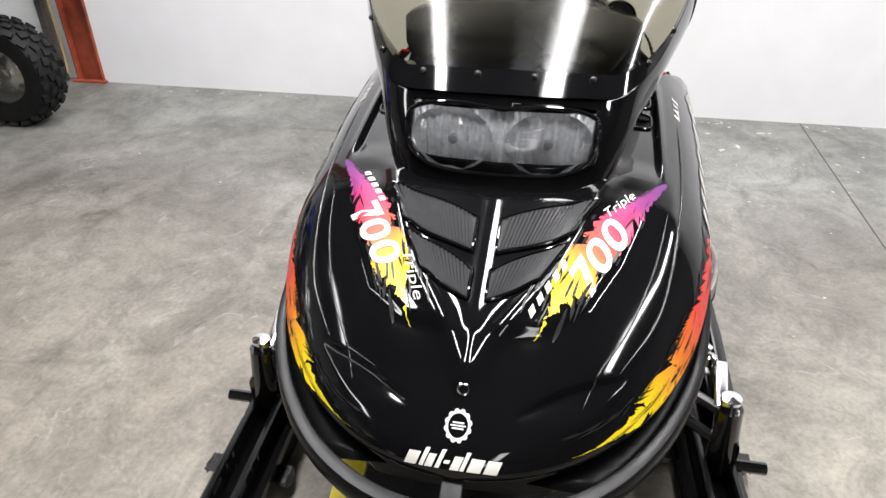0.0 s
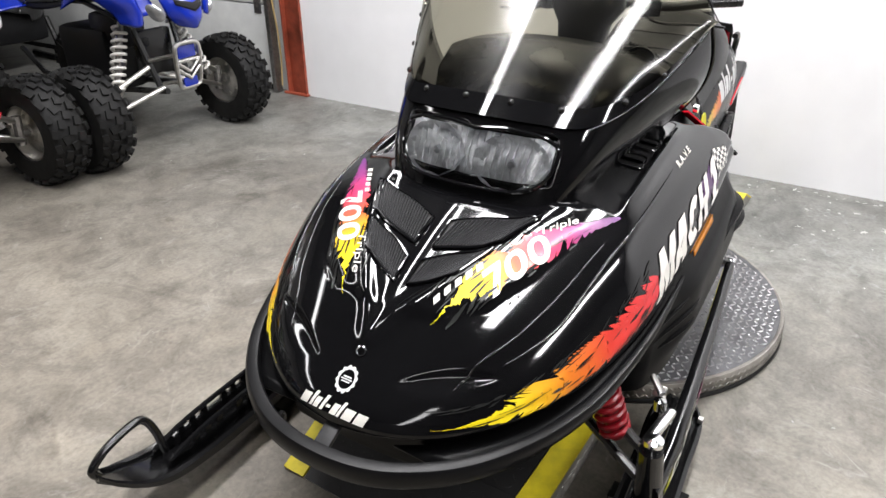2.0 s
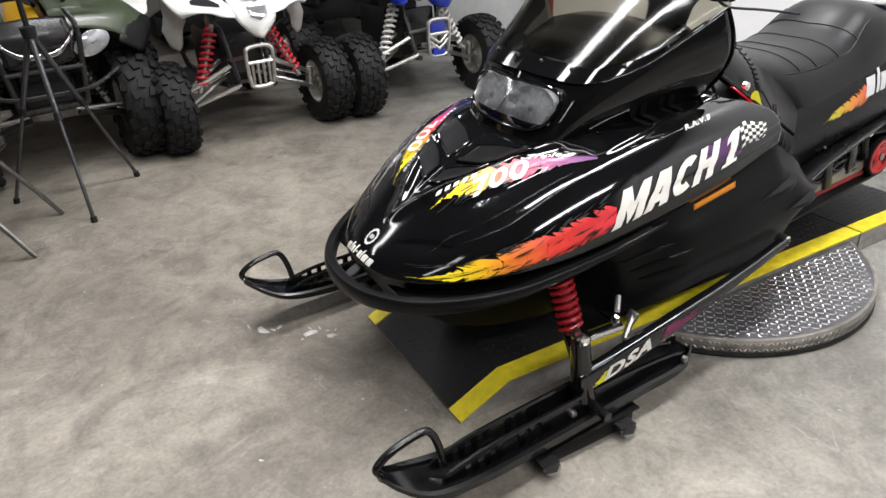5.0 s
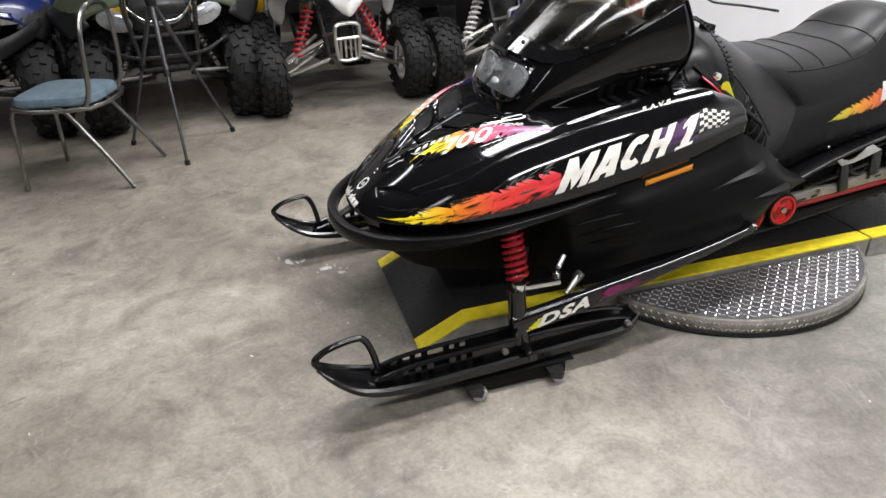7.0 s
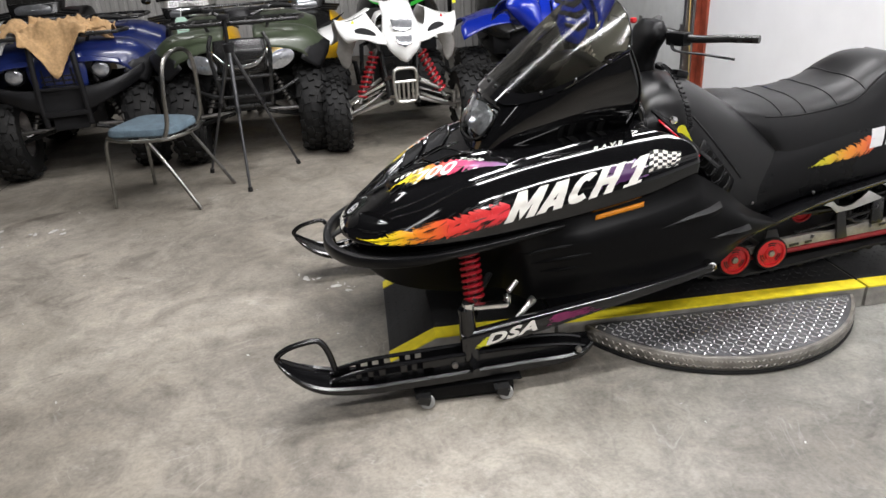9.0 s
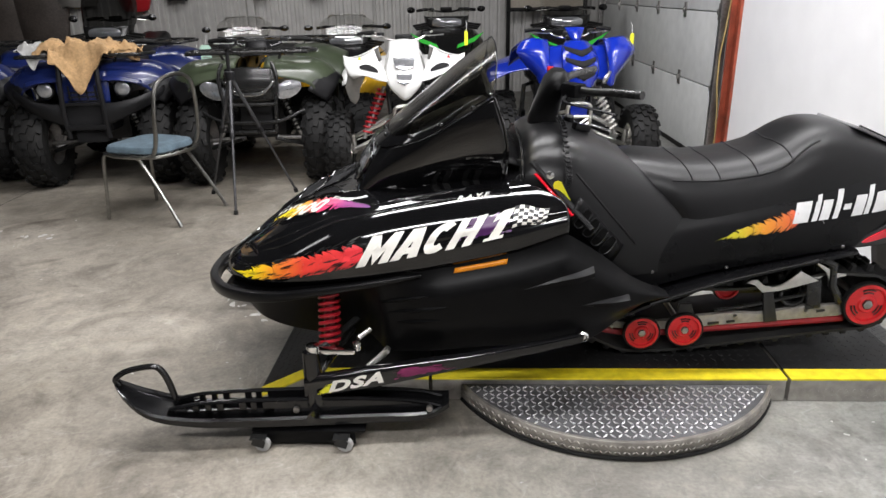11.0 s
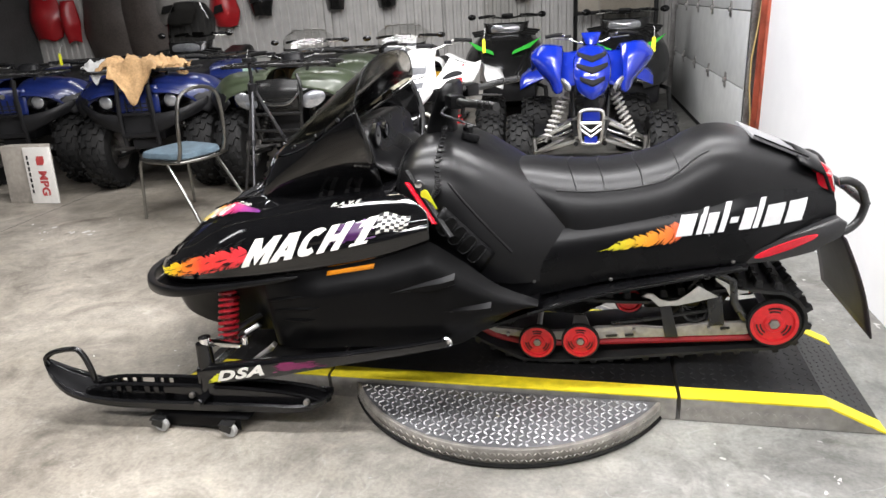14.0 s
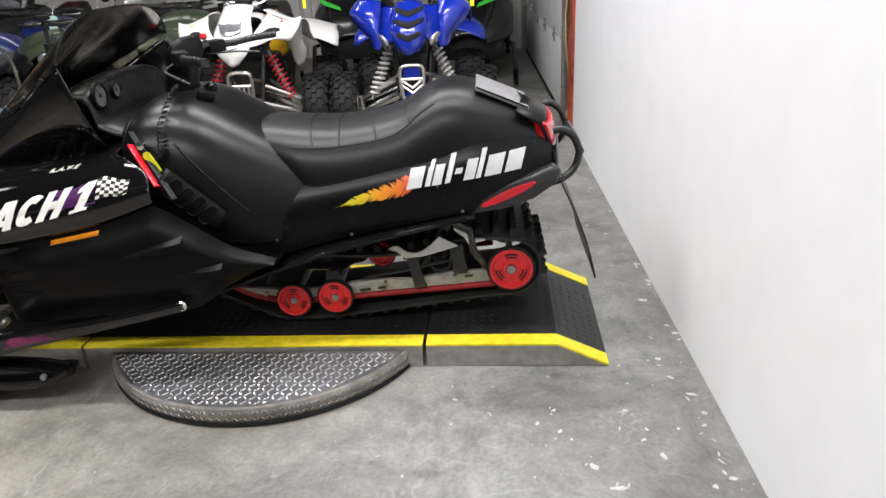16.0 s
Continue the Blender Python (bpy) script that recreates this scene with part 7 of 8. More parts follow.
def sport_quad(label, at, turn, paint, springs, nose):
    """A sport quad that faces -y; its front axle stands over the origin."""
    q = thing("sport_quad", label, "quad bike", "parked quad bikes", at, turn)
    for s in (-1, 1):
        wheel(q, "sport_front", s * 0.50, 0, 0.265)
        wheel(q, "sport_rear", s * 0.42, 1.24, 0.245)
        spring(q, (s * 0.155, 0.05, 0.70), (s * 0.32, -0.02, 0.33), springs)
    each_tube(q, "control_arm", [[(0.10, -0.14, 0.36), (0.40, -0.01, 0.245)], [(0.10, 0.16, 0.36), (0.40, 0.01, 0.245)], [(0.13, -0.08, 0.47), (0.40, 0.0, 0.335)], [(0.13, 0.12, 0.47), (0.40, 0.0, 0.335)]], 0.0135, ALU, "bright tubular control arm")
    each_tube(q, "hub", [[(0.395, 0, 0.22), (0.405, 0, 0.36)]], 0.022, STEEL)
    each_tube(q, "axle_stub", [[(0.39, 0, 0.275), (0.47, 0, 0.265)]], 0.02, STEEL)
    each_tube(q, "tie_rod", [[(0.06, 0.08, 0.42), (0.40, 0.06, 0.30)]], 0.008, CHROME)
    each_tube(q, "frame_rail", [[(0.10, -0.16, 0.34), (0.12, 0.3, 0.30), (0.13, 0.9, 0.32), (0.12, 1.1, 0.45)], [(0.10, -0.10, 0.36), (0.13, 0.0, 0.68), (0.12, 0.45, 0.80), (0.13, 1.2, 0.72)]], 0.017, FRAMEBLK)
    # bumper hoop with its plate
    bm = bmesh.new()
    tube(bm, spline([(-0.073, -0.235, 0.40), (-0.082, -0.245, 0.54), (-0.066, -0.245, 0.585), (0, -0.245, 0.595), (0.066, -0.245, 0.585), (0.082, -0.245, 0.54), (0.073, -0.235, 0.40), (0.05, -0.23, 0.36), (-0.05, -0.23, 0.36)], 5, closed=True), 0.013, 8, closed=True)
    hoop = part("bumper_hoop", bm, ALU, q, "brushed alloy front bumper hoop")
    bm = bmesh.new()
    for x in (-0.05, -0.017, 0.017, 0.05) if nose == "white" else ():
        tube(bm, [(x, -0.236, 0.375), (x, -0.242, 0.49)], 0.009, 6)
    for z in (0.43, 0.465) if nose == "blue" else ():
        tube(bm, [(-0.074, -0.24, z + 0.03), (0, -0.245, z - 0.025), (0.074, -0.24, z + 0.03)], 0.010, 6)
    tube(bm, [(-0.078, -0.242, 0.50), (0.078, -0.242, 0.50)], 0.011, 6)
    part("plate", bm, ALU, hoop)
    for z, w, h in ((0.545, 0.118, 0.066), (0.385, 0.09, 0.05)) if nose == "blue" else ():
        bm = bmesh.new()
        box(bm, (0, -0.236, z), (w, 0.012, h), bevel=0.005)
        part("hoop_panel", bm, paint, hoop, "blue panel")
    each_tube(hoop, "stay", [[(0.08, -0.23, 0.40), (0.10, -0.14, 0.38)], [(0.085, -0.24, 0.54), (0.12, -0.08, 0.50)]], 0.011, ALU)
    # engine and dark insides
    bm = bmesh.new()
    box(bm, (0, 0.48, 0.45), (0.26, 0.42, 0.36), bevel=0.05)
    box(bm, (0, 0.30, 0.62), (0.20, 0.24, 0.20), bevel=0.04)
    part("engine", bm, TRIMPL, q, "dark engine")
    # panels added between the wheels to keep light off the floor below
    for s in (-1, 1):
        bm = bmesh.new()
        box(bm, (s * 0.29, 0.62, 0.30), (0.30, 0.50, 0.02), bevel=0.006)
        part("heel_guard", bm, TRIMPL, q, "black heel guard panel, added to shade the floor below")
    bm = bmesh.new()
    box(bm, (0, 0.02, 0.52), (0.22, 0.05, 0.24), bevel=0.015)
    part("radiator", bm, FRAMEBLK, q)
    # seat, tail, rear guards
    shell(q, "seat", [[(-0.13, y, z - 0.10), (-0.11, y, z), (0, y, z + 0.02), (0.11, y, z), (0.13, y, z - 0.10)] for y, z in ((0.42, 0.90), (0.6, 0.84), (0.85, 0.80), (1.15, 0.84), (1.42, 0.90))], VINYL, "black seat")
    for s in (-1, 1):
        shell(q, "rear_guard", [[(s * x, y, z) for x, y, z in row] for row in (((0.13, 0.92, 0.72), (0.32, 0.92, 0.70), (0.55, 0.93, 0.60)), ((0.13, 1.1, 0.80), (0.34, 1.1, 0.80), (0.56, 1.12, 0.74)), ((0.13, 1.4, 0.84), (0.34, 1.4, 0.82), (0.55, 1.4, 0.74)), ((0.13, 1.62, 0.78), (0.30, 1.62, 0.76), (0.50, 1.6, 0.64)))], paint)
    shell(q, "tank_cover", [[(-0.17, y, z - 0.16), (-0.13, y, z - 0.02), (0, y, z), (0.13, y, z - 0.02), (0.17, y, z - 0.16)] for y, z in ((0.12, 1.00), (0.25, 1.02), (0.4, 0.97), (0.55, 0.89))], paint)
    handlebars(q, 0.20, 1.10, 0.385, 0.06, ALU if nose == "white" else CHROME)
    bm = bmesh.new()
    box(bm, (0, 0.12, 1.09), (0.12, 0.06, 0.06), bevel=0.02)
    part("meter", bm, BLACKPL, q)
    if nose == "blue":
        # sloping hood with three dark chevron slots between wing-shaped guards
        hood2 = shell(q, "hood", [[(-0.10, -0.03, 1.07), (-0.055, -0.06, 1.085), (0, -0.07, 1.09), (0.055, -0.06, 1.085), (0.10, -0.03, 1.07)], [(-0.145, -0.14, 0.985), (-0.08, -0.20, 1.0), (0, -0.215, 1.0), (0.08, -0.20, 1.0), (0.145, -0.14, 0.985)], [(-0.15, -0.24, 0.87), (-0.08, -0.31, 0.875), (0, -0.33, 0.87), (0.08, -0.31, 0.875), (0.15, -0.24, 0.87)], [(-0.125, -0.27, 0.77), (-0.07, -0.345, 0.765), (0, -0.365, 0.755), (0.07, -0.345, 0.765), (0.125, -0.27, 0.77)], [(-0.06, -0.29, 0.69), (-0.03, -0.335, 0.68), (0, -0.35, 0.675), (0.03, -0.335, 0.68), (0.06, -0.29, 0.69)]], paint, "blue sloping hood")
        shell(q, "meter_cover", [[(-0.085, 0.06, 1.185), (0, 0.03, 1.19), (0.085, 0.06, 1.185)], [(-0.072, 0.03, 1.155), (0, -0.01, 1.155), (0.072, 0.03, 1.155)], [(-0.045, -0.01, 1.09), (0, -0.05, 1.085), (0.045, -0.01, 1.09)]], paint, "blue meter cover")
        skin = BVHTree.FromPolygons([v.co.copy() for v in hood2.data.vertices], [tuple(p.vertices) for p in hood2.data.polygons])
        for z, w, h in ((1.0, 0.118, 0.046), (0.915, 0.125, 0.050), (0.815, 0.100, 0.052)):
            bm = bmesh.new()
            grid = []
            for j in range(4):
                row = []
                for k in range(17):
                    u = k / 8 - 1
                    p = Vector((w * u, -1, z - 0.035 + 0.045 * abs(u) + j / 3 * h * (1 - 0.35 * abs(u))))
                    hit = skin.ray_cast(p, Vector((0, 1, 0)))[0] or Vector((p.x, -0.2, p.z))
                    row.append(hit + Vector((0, -0.006, 0.002)))
                grid.append(row)
            sheet(bm, grid)
            part("chevron_slot", bm, SLOTDARK, q, "dark chevron slot", thick=0.004)
        for s in (-1, 1):
            shell(q, "cheek", [[(s * x, y, z) for x, y, z in row] for row in (((0.11, 0.02, 1.04), (0.18, 0.04, 1.03), (0.26, 0.05, 1.03)), ((0.13, -0.10, 0.93), (0.19, -0.08, 0.92), (0.27, -0.06, 0.91)), ((0.12, -0.20, 0.78), (0.20, -0.17, 0.76), (0.28, -0.12, 0.76)))], paint, "blue recessed side cheek")
            shell(q, "front_guard", [[(s * x, y, z) for x, y, z in row] for row in (((0.235, -0.01, 1.085), (0.32, -0.05, 1.105), (0.41, -0.02, 1.105), (0.47, 0.04, 1.07)), ((0.235, -0.10, 1.0), (0.31, -0.15, 1.02), (0.43, -0.11, 1.01), (0.51, -0.02, 0.995)), ((0.245, -0.17, 0.91), (0.30, -0.20, 0.905), (0.38, -0.15, 0.895), (0.45, -0.06, 0.90)), ((0.245, -0.20, 0.82), (0.275, -0.21, 0.805), (0.32, -0.17, 0.80), (0.37, -0.09, 0.81)), ((0.205, -0.20, 0.72), (0.225, -0.205, 0.705), (0.25, -0.18, 0.705), (0.28, -0.11, 0.72)))], paint, "blue wing-shaped front guard")
            shell(q, "guard_top", [[(s * x, y, z) for x, y, z in row] for row in (((0.24, -0.04, 1.09), (0.40, 0.0, 1.10), (0.49, 0.03, 1.05)), ((0.24, 0.2, 1.06), (0.42, 0.22, 1.06), (0.52, 0.24, 0.98)), ((0.20, 0.42, 0.92), (0.40, 0.42, 0.90), (0.52, 0.42, 0.82)))], paint)
            bm = bmesh.new()
            rows = [[Vector((s * (0.205 + r * 0.040 * math.cos(a) + r * 0.026 * math.sin(a)), -0.275 - 0.03 * (1 - r * r) + 0.06 * r * math.cos(a) * 0.5, 0.790 + r * 0.055 * math.sin(a) + r * 0.01 * math.cos(a))) for a in [2 * math.pi * k / 20 for k in range(20)]] for r in (1.0, 0.8, 0.5, 0.05)]
            loft(bm, rows, caps=False)
            part("headlight", bm, HEADL, q, "clear almond-shaped headlight")
    else:
        # long pointed white fairing with stacked lamp, wide thin guards with grey undersides
        shell(q, "hood", [[(-0.12, 0.05, 1.10), (0, 0.0, 1.12), (0.12, 0.05, 1.10)], [(-0.125, -0.12, 1.00), (0, -0.18, 1.02), (0.125, -0.12, 1.00)], [(-0.15, -0.24, 0.88), (0, -0.31, 0.90), (0.15, -0.24, 0.88)], [(-0.125, -0.31, 0.77), (0, -0.37, 0.77), (0.125, -0.31, 0.77)], [(-0.04, -0.33, 0.665), (0, -0.36, 0.65), (0.04, -0.33, 0.665)]], paint, "white pointed nose fairing")
        for z, y, w, h in ((0.935, -0.283, 0.085, 0.085), (0.815, -0.345, 0.062, 0.070)):
            bm = bmesh.new()
            prism(bm, [(-w, h * 0.7), (-w * 0.5, h * 0.45), (0, h * 0.62), (w * 0.5, h * 0.45), (w, h * 0.7), (w * 0.85, -h * 0.3), (0, -h * 0.8), (-w * 0.85, -h * 0.3)], 0.03, Matrix.Translation((0, y, z)) @ pose(0, 0, 0, 62, 0, 0), 0.006)
            part("headlight", bm, HEADL, q, "clear stacked headlight")
        def drawn(x):
            return x if x < 0.2 else 0.2 + 0.78 * (x - 0.2)

        for s in (-1, 1):
            guard = shell(q, "front_guard", [[(s * drawn(x), y, z - 0.11 * smooth(0.24, 0.50, x)) for x, y, z in row] for row in (((0.25, 0.0, 1.04), (0.33, -0.05, 1.03), (0.45, -0.05, 1.07), (0.57, 0.02, 1.10)), ((0.20, -0.16, 0.955), (0.29, -0.18, 0.93), (0.42, -0.15, 0.985), (0.55, -0.07, 1.02)), ((0.14, -0.26, 0.86), (0.25, -0.26, 0.85), (0.38, -0.22, 0.905), (0.50, -0.14, 0.94)), ((0.11, -0.31, 0.79), (0.20, -0.28, 0.80), (0.33, -0.23, 0.865), (0.46, -0.15, 0.905)))], paint, "white wide front guard")
            shell(q, "guard_top", [[(s * drawn(x), y, z - 0.11 * smooth(0.24, 0.50, x)) for x, y, z in row] for row in (((0.20, 0.0, 1.06), (0.40, -0.02, 1.06), (0.56, 0.02, 1.08)), ((0.22, 0.22, 1.04), (0.42, 0.22, 1.04), (0.58, 0.22, 1.03)), ((0.20, 0.45, 0.90), (0.40, 0.45, 0.88), (0.54, 0.45, 0.82)))], paint)
            shell(q, "inner_guard", [[(s * drawn(x), y, z - 0.11 * smooth(0.24, 0.50, x)) for x, y, z in row] for row in (((0.36, -0.02, 1.05), (0.46, -0.01, 1.06), (0.56, 0.03, 1.07)), ((0.36, 0.02, 0.85), (0.44, 0.02, 0.82), (0.53, 0.06, 0.86)), ((0.38, 0.04, 0.68), (0.42, 0.04, 0.66), (0.47, 0.06, 0.70)))], GREYPL, "pale grey inner guard")
            skin = BVHTree.FromPolygons([v.co.copy() for v in guard.data.vertices], [tuple(p.vertices) for p in guard.data.polygons])
            bm = bmesh.new()
            grid = []
            for j in range(4):
                row = []
                for k in range(11):
                    t = k / 10
                    p = Vector((s * drawn(0.20 + 0.19 * t), -1, 0.862 + 0.030 * t + j / 3 * 0.045 * math.sin(math.pi * (0.08 + 0.84 * t)) ** 0.7))
                    hit = skin.ray_cast(p, Vector((0, 1, 0)))[0] or Vector((p.x, -0.2, p.z))
                    row.append(hit + Vector((0, -0.006, 0.002)))
                grid.append(row)
            sheet(bm, grid)
            part("guard_slot", bm, SLOTDARK, q, "dark slot in the guard")
            bm = bmesh.new()
            prism(bm, [(s * 0.31, 0.0), (s * 0.39, 0.03), (s * 0.375, 0.07), (s * 0.345, 0.03)], 0.010, Matrix.Translation((0, -0.215, 0.915)) @ pose(0, 0, 0, 70, 0, s * 18))
            part("guard_badge", bm, TAGYEL if s < 0 else REDSPR, q)
    # low and narrow fairing over the wide front axle
    slim = 0.90 if nose == "white" else 0.83
    for ob in q.children_recursive:
        if ob.type == "MESH" and ob.data.users == 1:
            for v in ob.data.vertices:
                if v.co.z > 0.68:
                    v.co.x *= 1 - (1 - slim) * smooth(0.68, 0.80, v.co.z)
                    v.co.z = 0.68 + (v.co.z - 0.68) * 0.80
    return q


def utility_quad(label, at, turn, paint, lamp, tag=False):
    """A utility quad with racks, facing -y; its front axle stands over the origin."""
    q = thing("utility_quad", label, "quad bike", "parked quad bikes", at, turn)
    for s in (-1, 1):
        wheel(q, "utility", s * 0.445, 0, 0.315)
        wheel(q, "utility", s * 0.445, 1.26, 0.315)
        spring(q, (s * 0.16, 0.05, 0.66), (s * 0.30, 0.0, 0.34), FRAMEBLK, 0.03)
        shell(q, "front_guard", [[(s * x, y, z) for x, y, z in row] for row in (((0.10, -0.37, 0.80), (0.26, -0.37, 0.79), (0.42, -0.31, 0.73), (0.50, -0.22, 0.62)), ((0.10, -0.26, 0.88), (0.28, -0.25, 0.88), (0.46, -0.20, 0.84), (0.56, -0.15, 0.74)), ((0.10, 0.0, 0.92), (0.30, 0.0, 0.92), (0.48, 0.02, 0.89), (0.59, 0.03, 0.80)), ((0.12, 0.28, 0.90), (0.30, 0.28, 0.88), (0.48, 0.29, 0.82), (0.58, 0.29, 0.72)), ((0.14, 0.42, 0.82), (0.30, 0.44, 0.74), (0.46, 0.45, 0.62), (0.56, 0.44, 0.52)))], paint, "painted front guard")
        shell(q, "guard_flare", [[(s * x, y, z) for x, y, z in row] for row in (((0.40, -0.335, 0.70), (0.53, -0.22, 0.60)), ((0.47, -0.21, 0.81), (0.60, -0.15, 0.71)), ((0.50, 0.03, 0.87), (0.63, 0.03, 0.77)), ((0.50, 0.29, 0.80), (0.62, 0.29, 0.70)))], TRIMPL, "black flare")
        shell(q, "rear_guard", [[(s * x, y, z) for x, y, z in row] for row in (((0.14, 0.88, 0.80), (0.36, 0.88, 0.76), (0.58, 0.90, 0.58)), ((0.14, 1.02, 0.90), (0.38, 1.02, 0.90), (0.60, 1.04, 0.80)), ((0.14, 1.35, 0.92), (0.38, 1.35, 0.92), (0.60, 1.35, 0.84)), ((0.14, 1.62, 0.84), (0.36, 1.62, 0.82), (0.56, 1.60, 0.66)))], paint)
        if lamp == "round":
            bm = bmesh.new()
            turned(bm, [(0.050, -0.345), (0.052, -0.375), (0.043, -0.384), (0.026, -0.392), (0.001, -0.395)], 20, "y", (s * 0.265, 0.0, 0.737))
            part("headlight", bm, HEADL, q, "round clear headlight")
            bm = bmesh.new()
            turned(bm, [(0.052, -0.34), (0.062, -0.372), (0.064, -0.36), (0.064, -0.33)], 20, "y", (s * 0.265, 0.0, 0.737))
            part("lamp_ring", bm, TRIMPL, q)
        else:
            bm = bmesh.new()
            rows = [[Vector((s * (0.262 + r * 0.096 * math.cos(a)), -0.365 - 0.025 * (1 - r * r) + 0.05 * r * math.cos(a) * 0.6, 0.712 + r * 0.062 * math.sin(a) + r * 0.022 * math.cos(a))) for a in [2 * math.pi * k / 20 for k in range(20)]] for r in (1.0, 0.8, 0.5, 0.05)]
            loft(bm, rows, caps=False)
            part("headlight", bm, HEADL, q, "clear swept headlight")
    # nose: dark grille between bumper posts
    shell(q, "nose", [[(-0.17, -0.34, 0.86), (0, -0.36, 0.87), (0.17, -0.34, 0.86)], [(-0.18, -0.39, 0.76), (0, -0.42, 0.77), (0.18, -0.39, 0.76)], [(-0.17, -0.38, 0.64), (0, -0.41, 0.63), (0.17, -0.38, 0.64)]], paint if lamp == "round" else BLACKPL, "moulded nose")
    for z in (0.66, 0.69, 0.72):
        bm = bmesh.new()
        box(bm, (0, -0.415, z), (0.22, 0.012, 0.010), bevel=0.003)
        part("grille_bar", bm, FRAMEBLK, q)
    if lamp == "round":
        bm = bmesh.new()
        turned(bm, [(0.022, -0.424), (0.020, -0.430), (0.001, -0.431)], 14, "y", (0, 0, 0.80))
        part("nose_badge", bm, ALU, q, "round silver badge")
    if lamp == "round":
        for s in (-1, 1):
            shell(q, "bumper_wing", [[(s * x, y, z) for x, y, z in row] for row in (((0.135, -0.475, 0.645), (0.26, -0.46, 0.655), (0.40, -0.38, 0.69), (0.53, -0.20, 0.745)), ((0.135, -0.50, 0.575), (0.25, -0.485, 0.60), (0.39, -0.41, 0.645), (0.54, -0.20, 0.70)), ((0.135, -0.47, 0.485), (0.24, -0.46, 0.525), (0.37, -0.39, 0.58), (0.51, -0.21, 0.645)))], TRIMPL, "heavy black plastic bumper wing", thick=0.025)
            shell(q, "brow", [[(s * x, y, z) for x, y, z in row] for row in (((0.14, -0.40, 0.83), (0.27, -0.40, 0.825), (0.40, -0.34, 0.79)), ((0.14, -0.43, 0.80), (0.27, -0.43, 0.795), (0.41, -0.36, 0.76)))], paint)
        bm = bmesh.new()
        box(bm, (0, -0.41, 0.55), (0.27, 0.02, 0.16), bevel=0.004)
        part("opening", bm, SLOTDARK, q, "dark opening")
        for x in (-0.09, -0.03, 0.03, 0.09):
            bm = bmesh.new()
            box(bm, (x, -0.425, 0.72), (0.012, 0.012, 0.10), pose(0, 0, 0, 8, 0, 0), 0.003)
            part("grille_rib", bm, SLOTDARK, q)
        each_tube(q, "bumper_post", [[(0.135, -0.455, 0.40), (0.140, -0.49, 0.58), (0.130, -0.47, 0.80), (0.125, -0.43, 0.93)]], 0.019, TRIMPL)
        for z, h in ((0.478, 0.035), (0.645, 0.02)):
            bm = bmesh.new()
            box(bm, (0, -0.475, z), (0.27, 0.03, h), bevel=0.008)
            part("bumper_bar", bm, TRIMPL, q)
        # block coloured near-black to hold the shade below the bumper
        bm = bmesh.new()
        box(bm, (0, -0.36, 0.40), (0.22, 0.05, 0.09), bevel=0.02)
        part("skid_guard", bm, SLOTDARK, q)
    else:
        bm = bmesh.new()
        tube(bm, spline([(-0.16, -0.43, 0.42), (-0.18, -0.47, 0.62), (-0.20, -0.46, 0.80), (-0.17, -0.42, 0.90)], 4), 0.014, 8)
        tube(bm, spline([(0.16, -0.43, 0.42), (0.18, -0.47, 0.62), (0.20, -0.46, 0.80), (0.17, -0.42, 0.90)], 4), 0.014, 8)
        tube(bm, [(-0.18, -0.475, 0.62), (0.18, -0.475, 0.62)], 0.012, 8)
        tube(bm, [(-0.16, -0.43, 0.42), (0.16, -0.43, 0.42)], 0.014, 8)
        tube(bm, spline([(-0.36, -0.33, 0.56), (-0.2, -0.45, 0.50), (0, -0.46, 0.49), (0.2, -0.45, 0.50), (0.36, -0.33, 0.56)], 4), 0.012, 8)
        part("brush_guard", bm, FRAMEBLK, q, "black tubular brush guard")
        shell(q, "nose_trim", [[(-0.19, -0.395, 0.80), (-0.10, -0.44, 0.715), (0, -0.45, 0.70), (0.10, -0.44, 0.715), (0.19, -0.395, 0.80)], [(-0.185, -0.40, 0.775), (-0.10, -0.445, 0.69), (0, -0.455, 0.675), (0.10, -0.445, 0.69), (0.185, -0.40, 0.775)]], CHROME, "bright curved nose trim")
    each_tube(q, "control_arm", [[(0.12, -0.16, 0.34), (0.38, -0.01, 0.26)], [(0.12, 0.16, 0.34), (0.38, 0.01, 0.26)]], 0.014, FRAMEBLK)
    each_tube(q, "axle_stub", [[(0.12, 0, 0.33), (0.42, 0, 0.315)]], 0.016, STEEL)
    each_tube(q, "rear_axle", [[(0.0, 1.26, 0.315), (0.42, 1.26, 0.315)]], 0.02, STEEL)
    bm = bmesh.new()
    box(bm, (0, 0.55, 0.48), (0.36, 0.9, 0.36), bevel=0.06)
    box(bm, (0, 0.0, 0.52), (0.24, 0.4, 0.22), bevel=0.03)
    part("engine", bm, TRIMPL, q, "dark engine and frame")
    # footwell panels, added to block light and darken the floor underneath
    for s in (-1, 1):
        bm = bmesh.new()
        box(bm, (s * 0.36, 0.66, 0.33), (0.40, 0.58, 0.025), bevel=0.008)
        box(bm, (s * 0.36, 0.40, 0.48), (0.40, 0.02, 0.34), pose(0, 0, 0, -18, 0, 0), 0.008)
        part("footwell", bm, TRIMPL, q, "black plastic footwell panel, added to shade the floor below")
    shell(q, "seat", [[(-0.17, y, z - 0.12), (-0.14, y, z), (0, y, z + 0.02), (0.14, y, z), (0.17, y, z - 0.12)] for y, z in ((0.45, 0.93), (0.65, 0.87), (0.9, 0.87), (1.15, 0.92), (1.35, 0.93))], VINYL, "black seat")
    shell(q, "tank_cover", [[(-0.16, y, z - 0.12), (-0.12, y, z - 0.02), (0, y, z), (0.12, y, z - 0.02), (0.16, y, z - 0.12)] for y, z in ((0.10, 0.93), (0.25, 0.96), (0.4, 0.94), (0.5, 0.91))], TRIMPL)
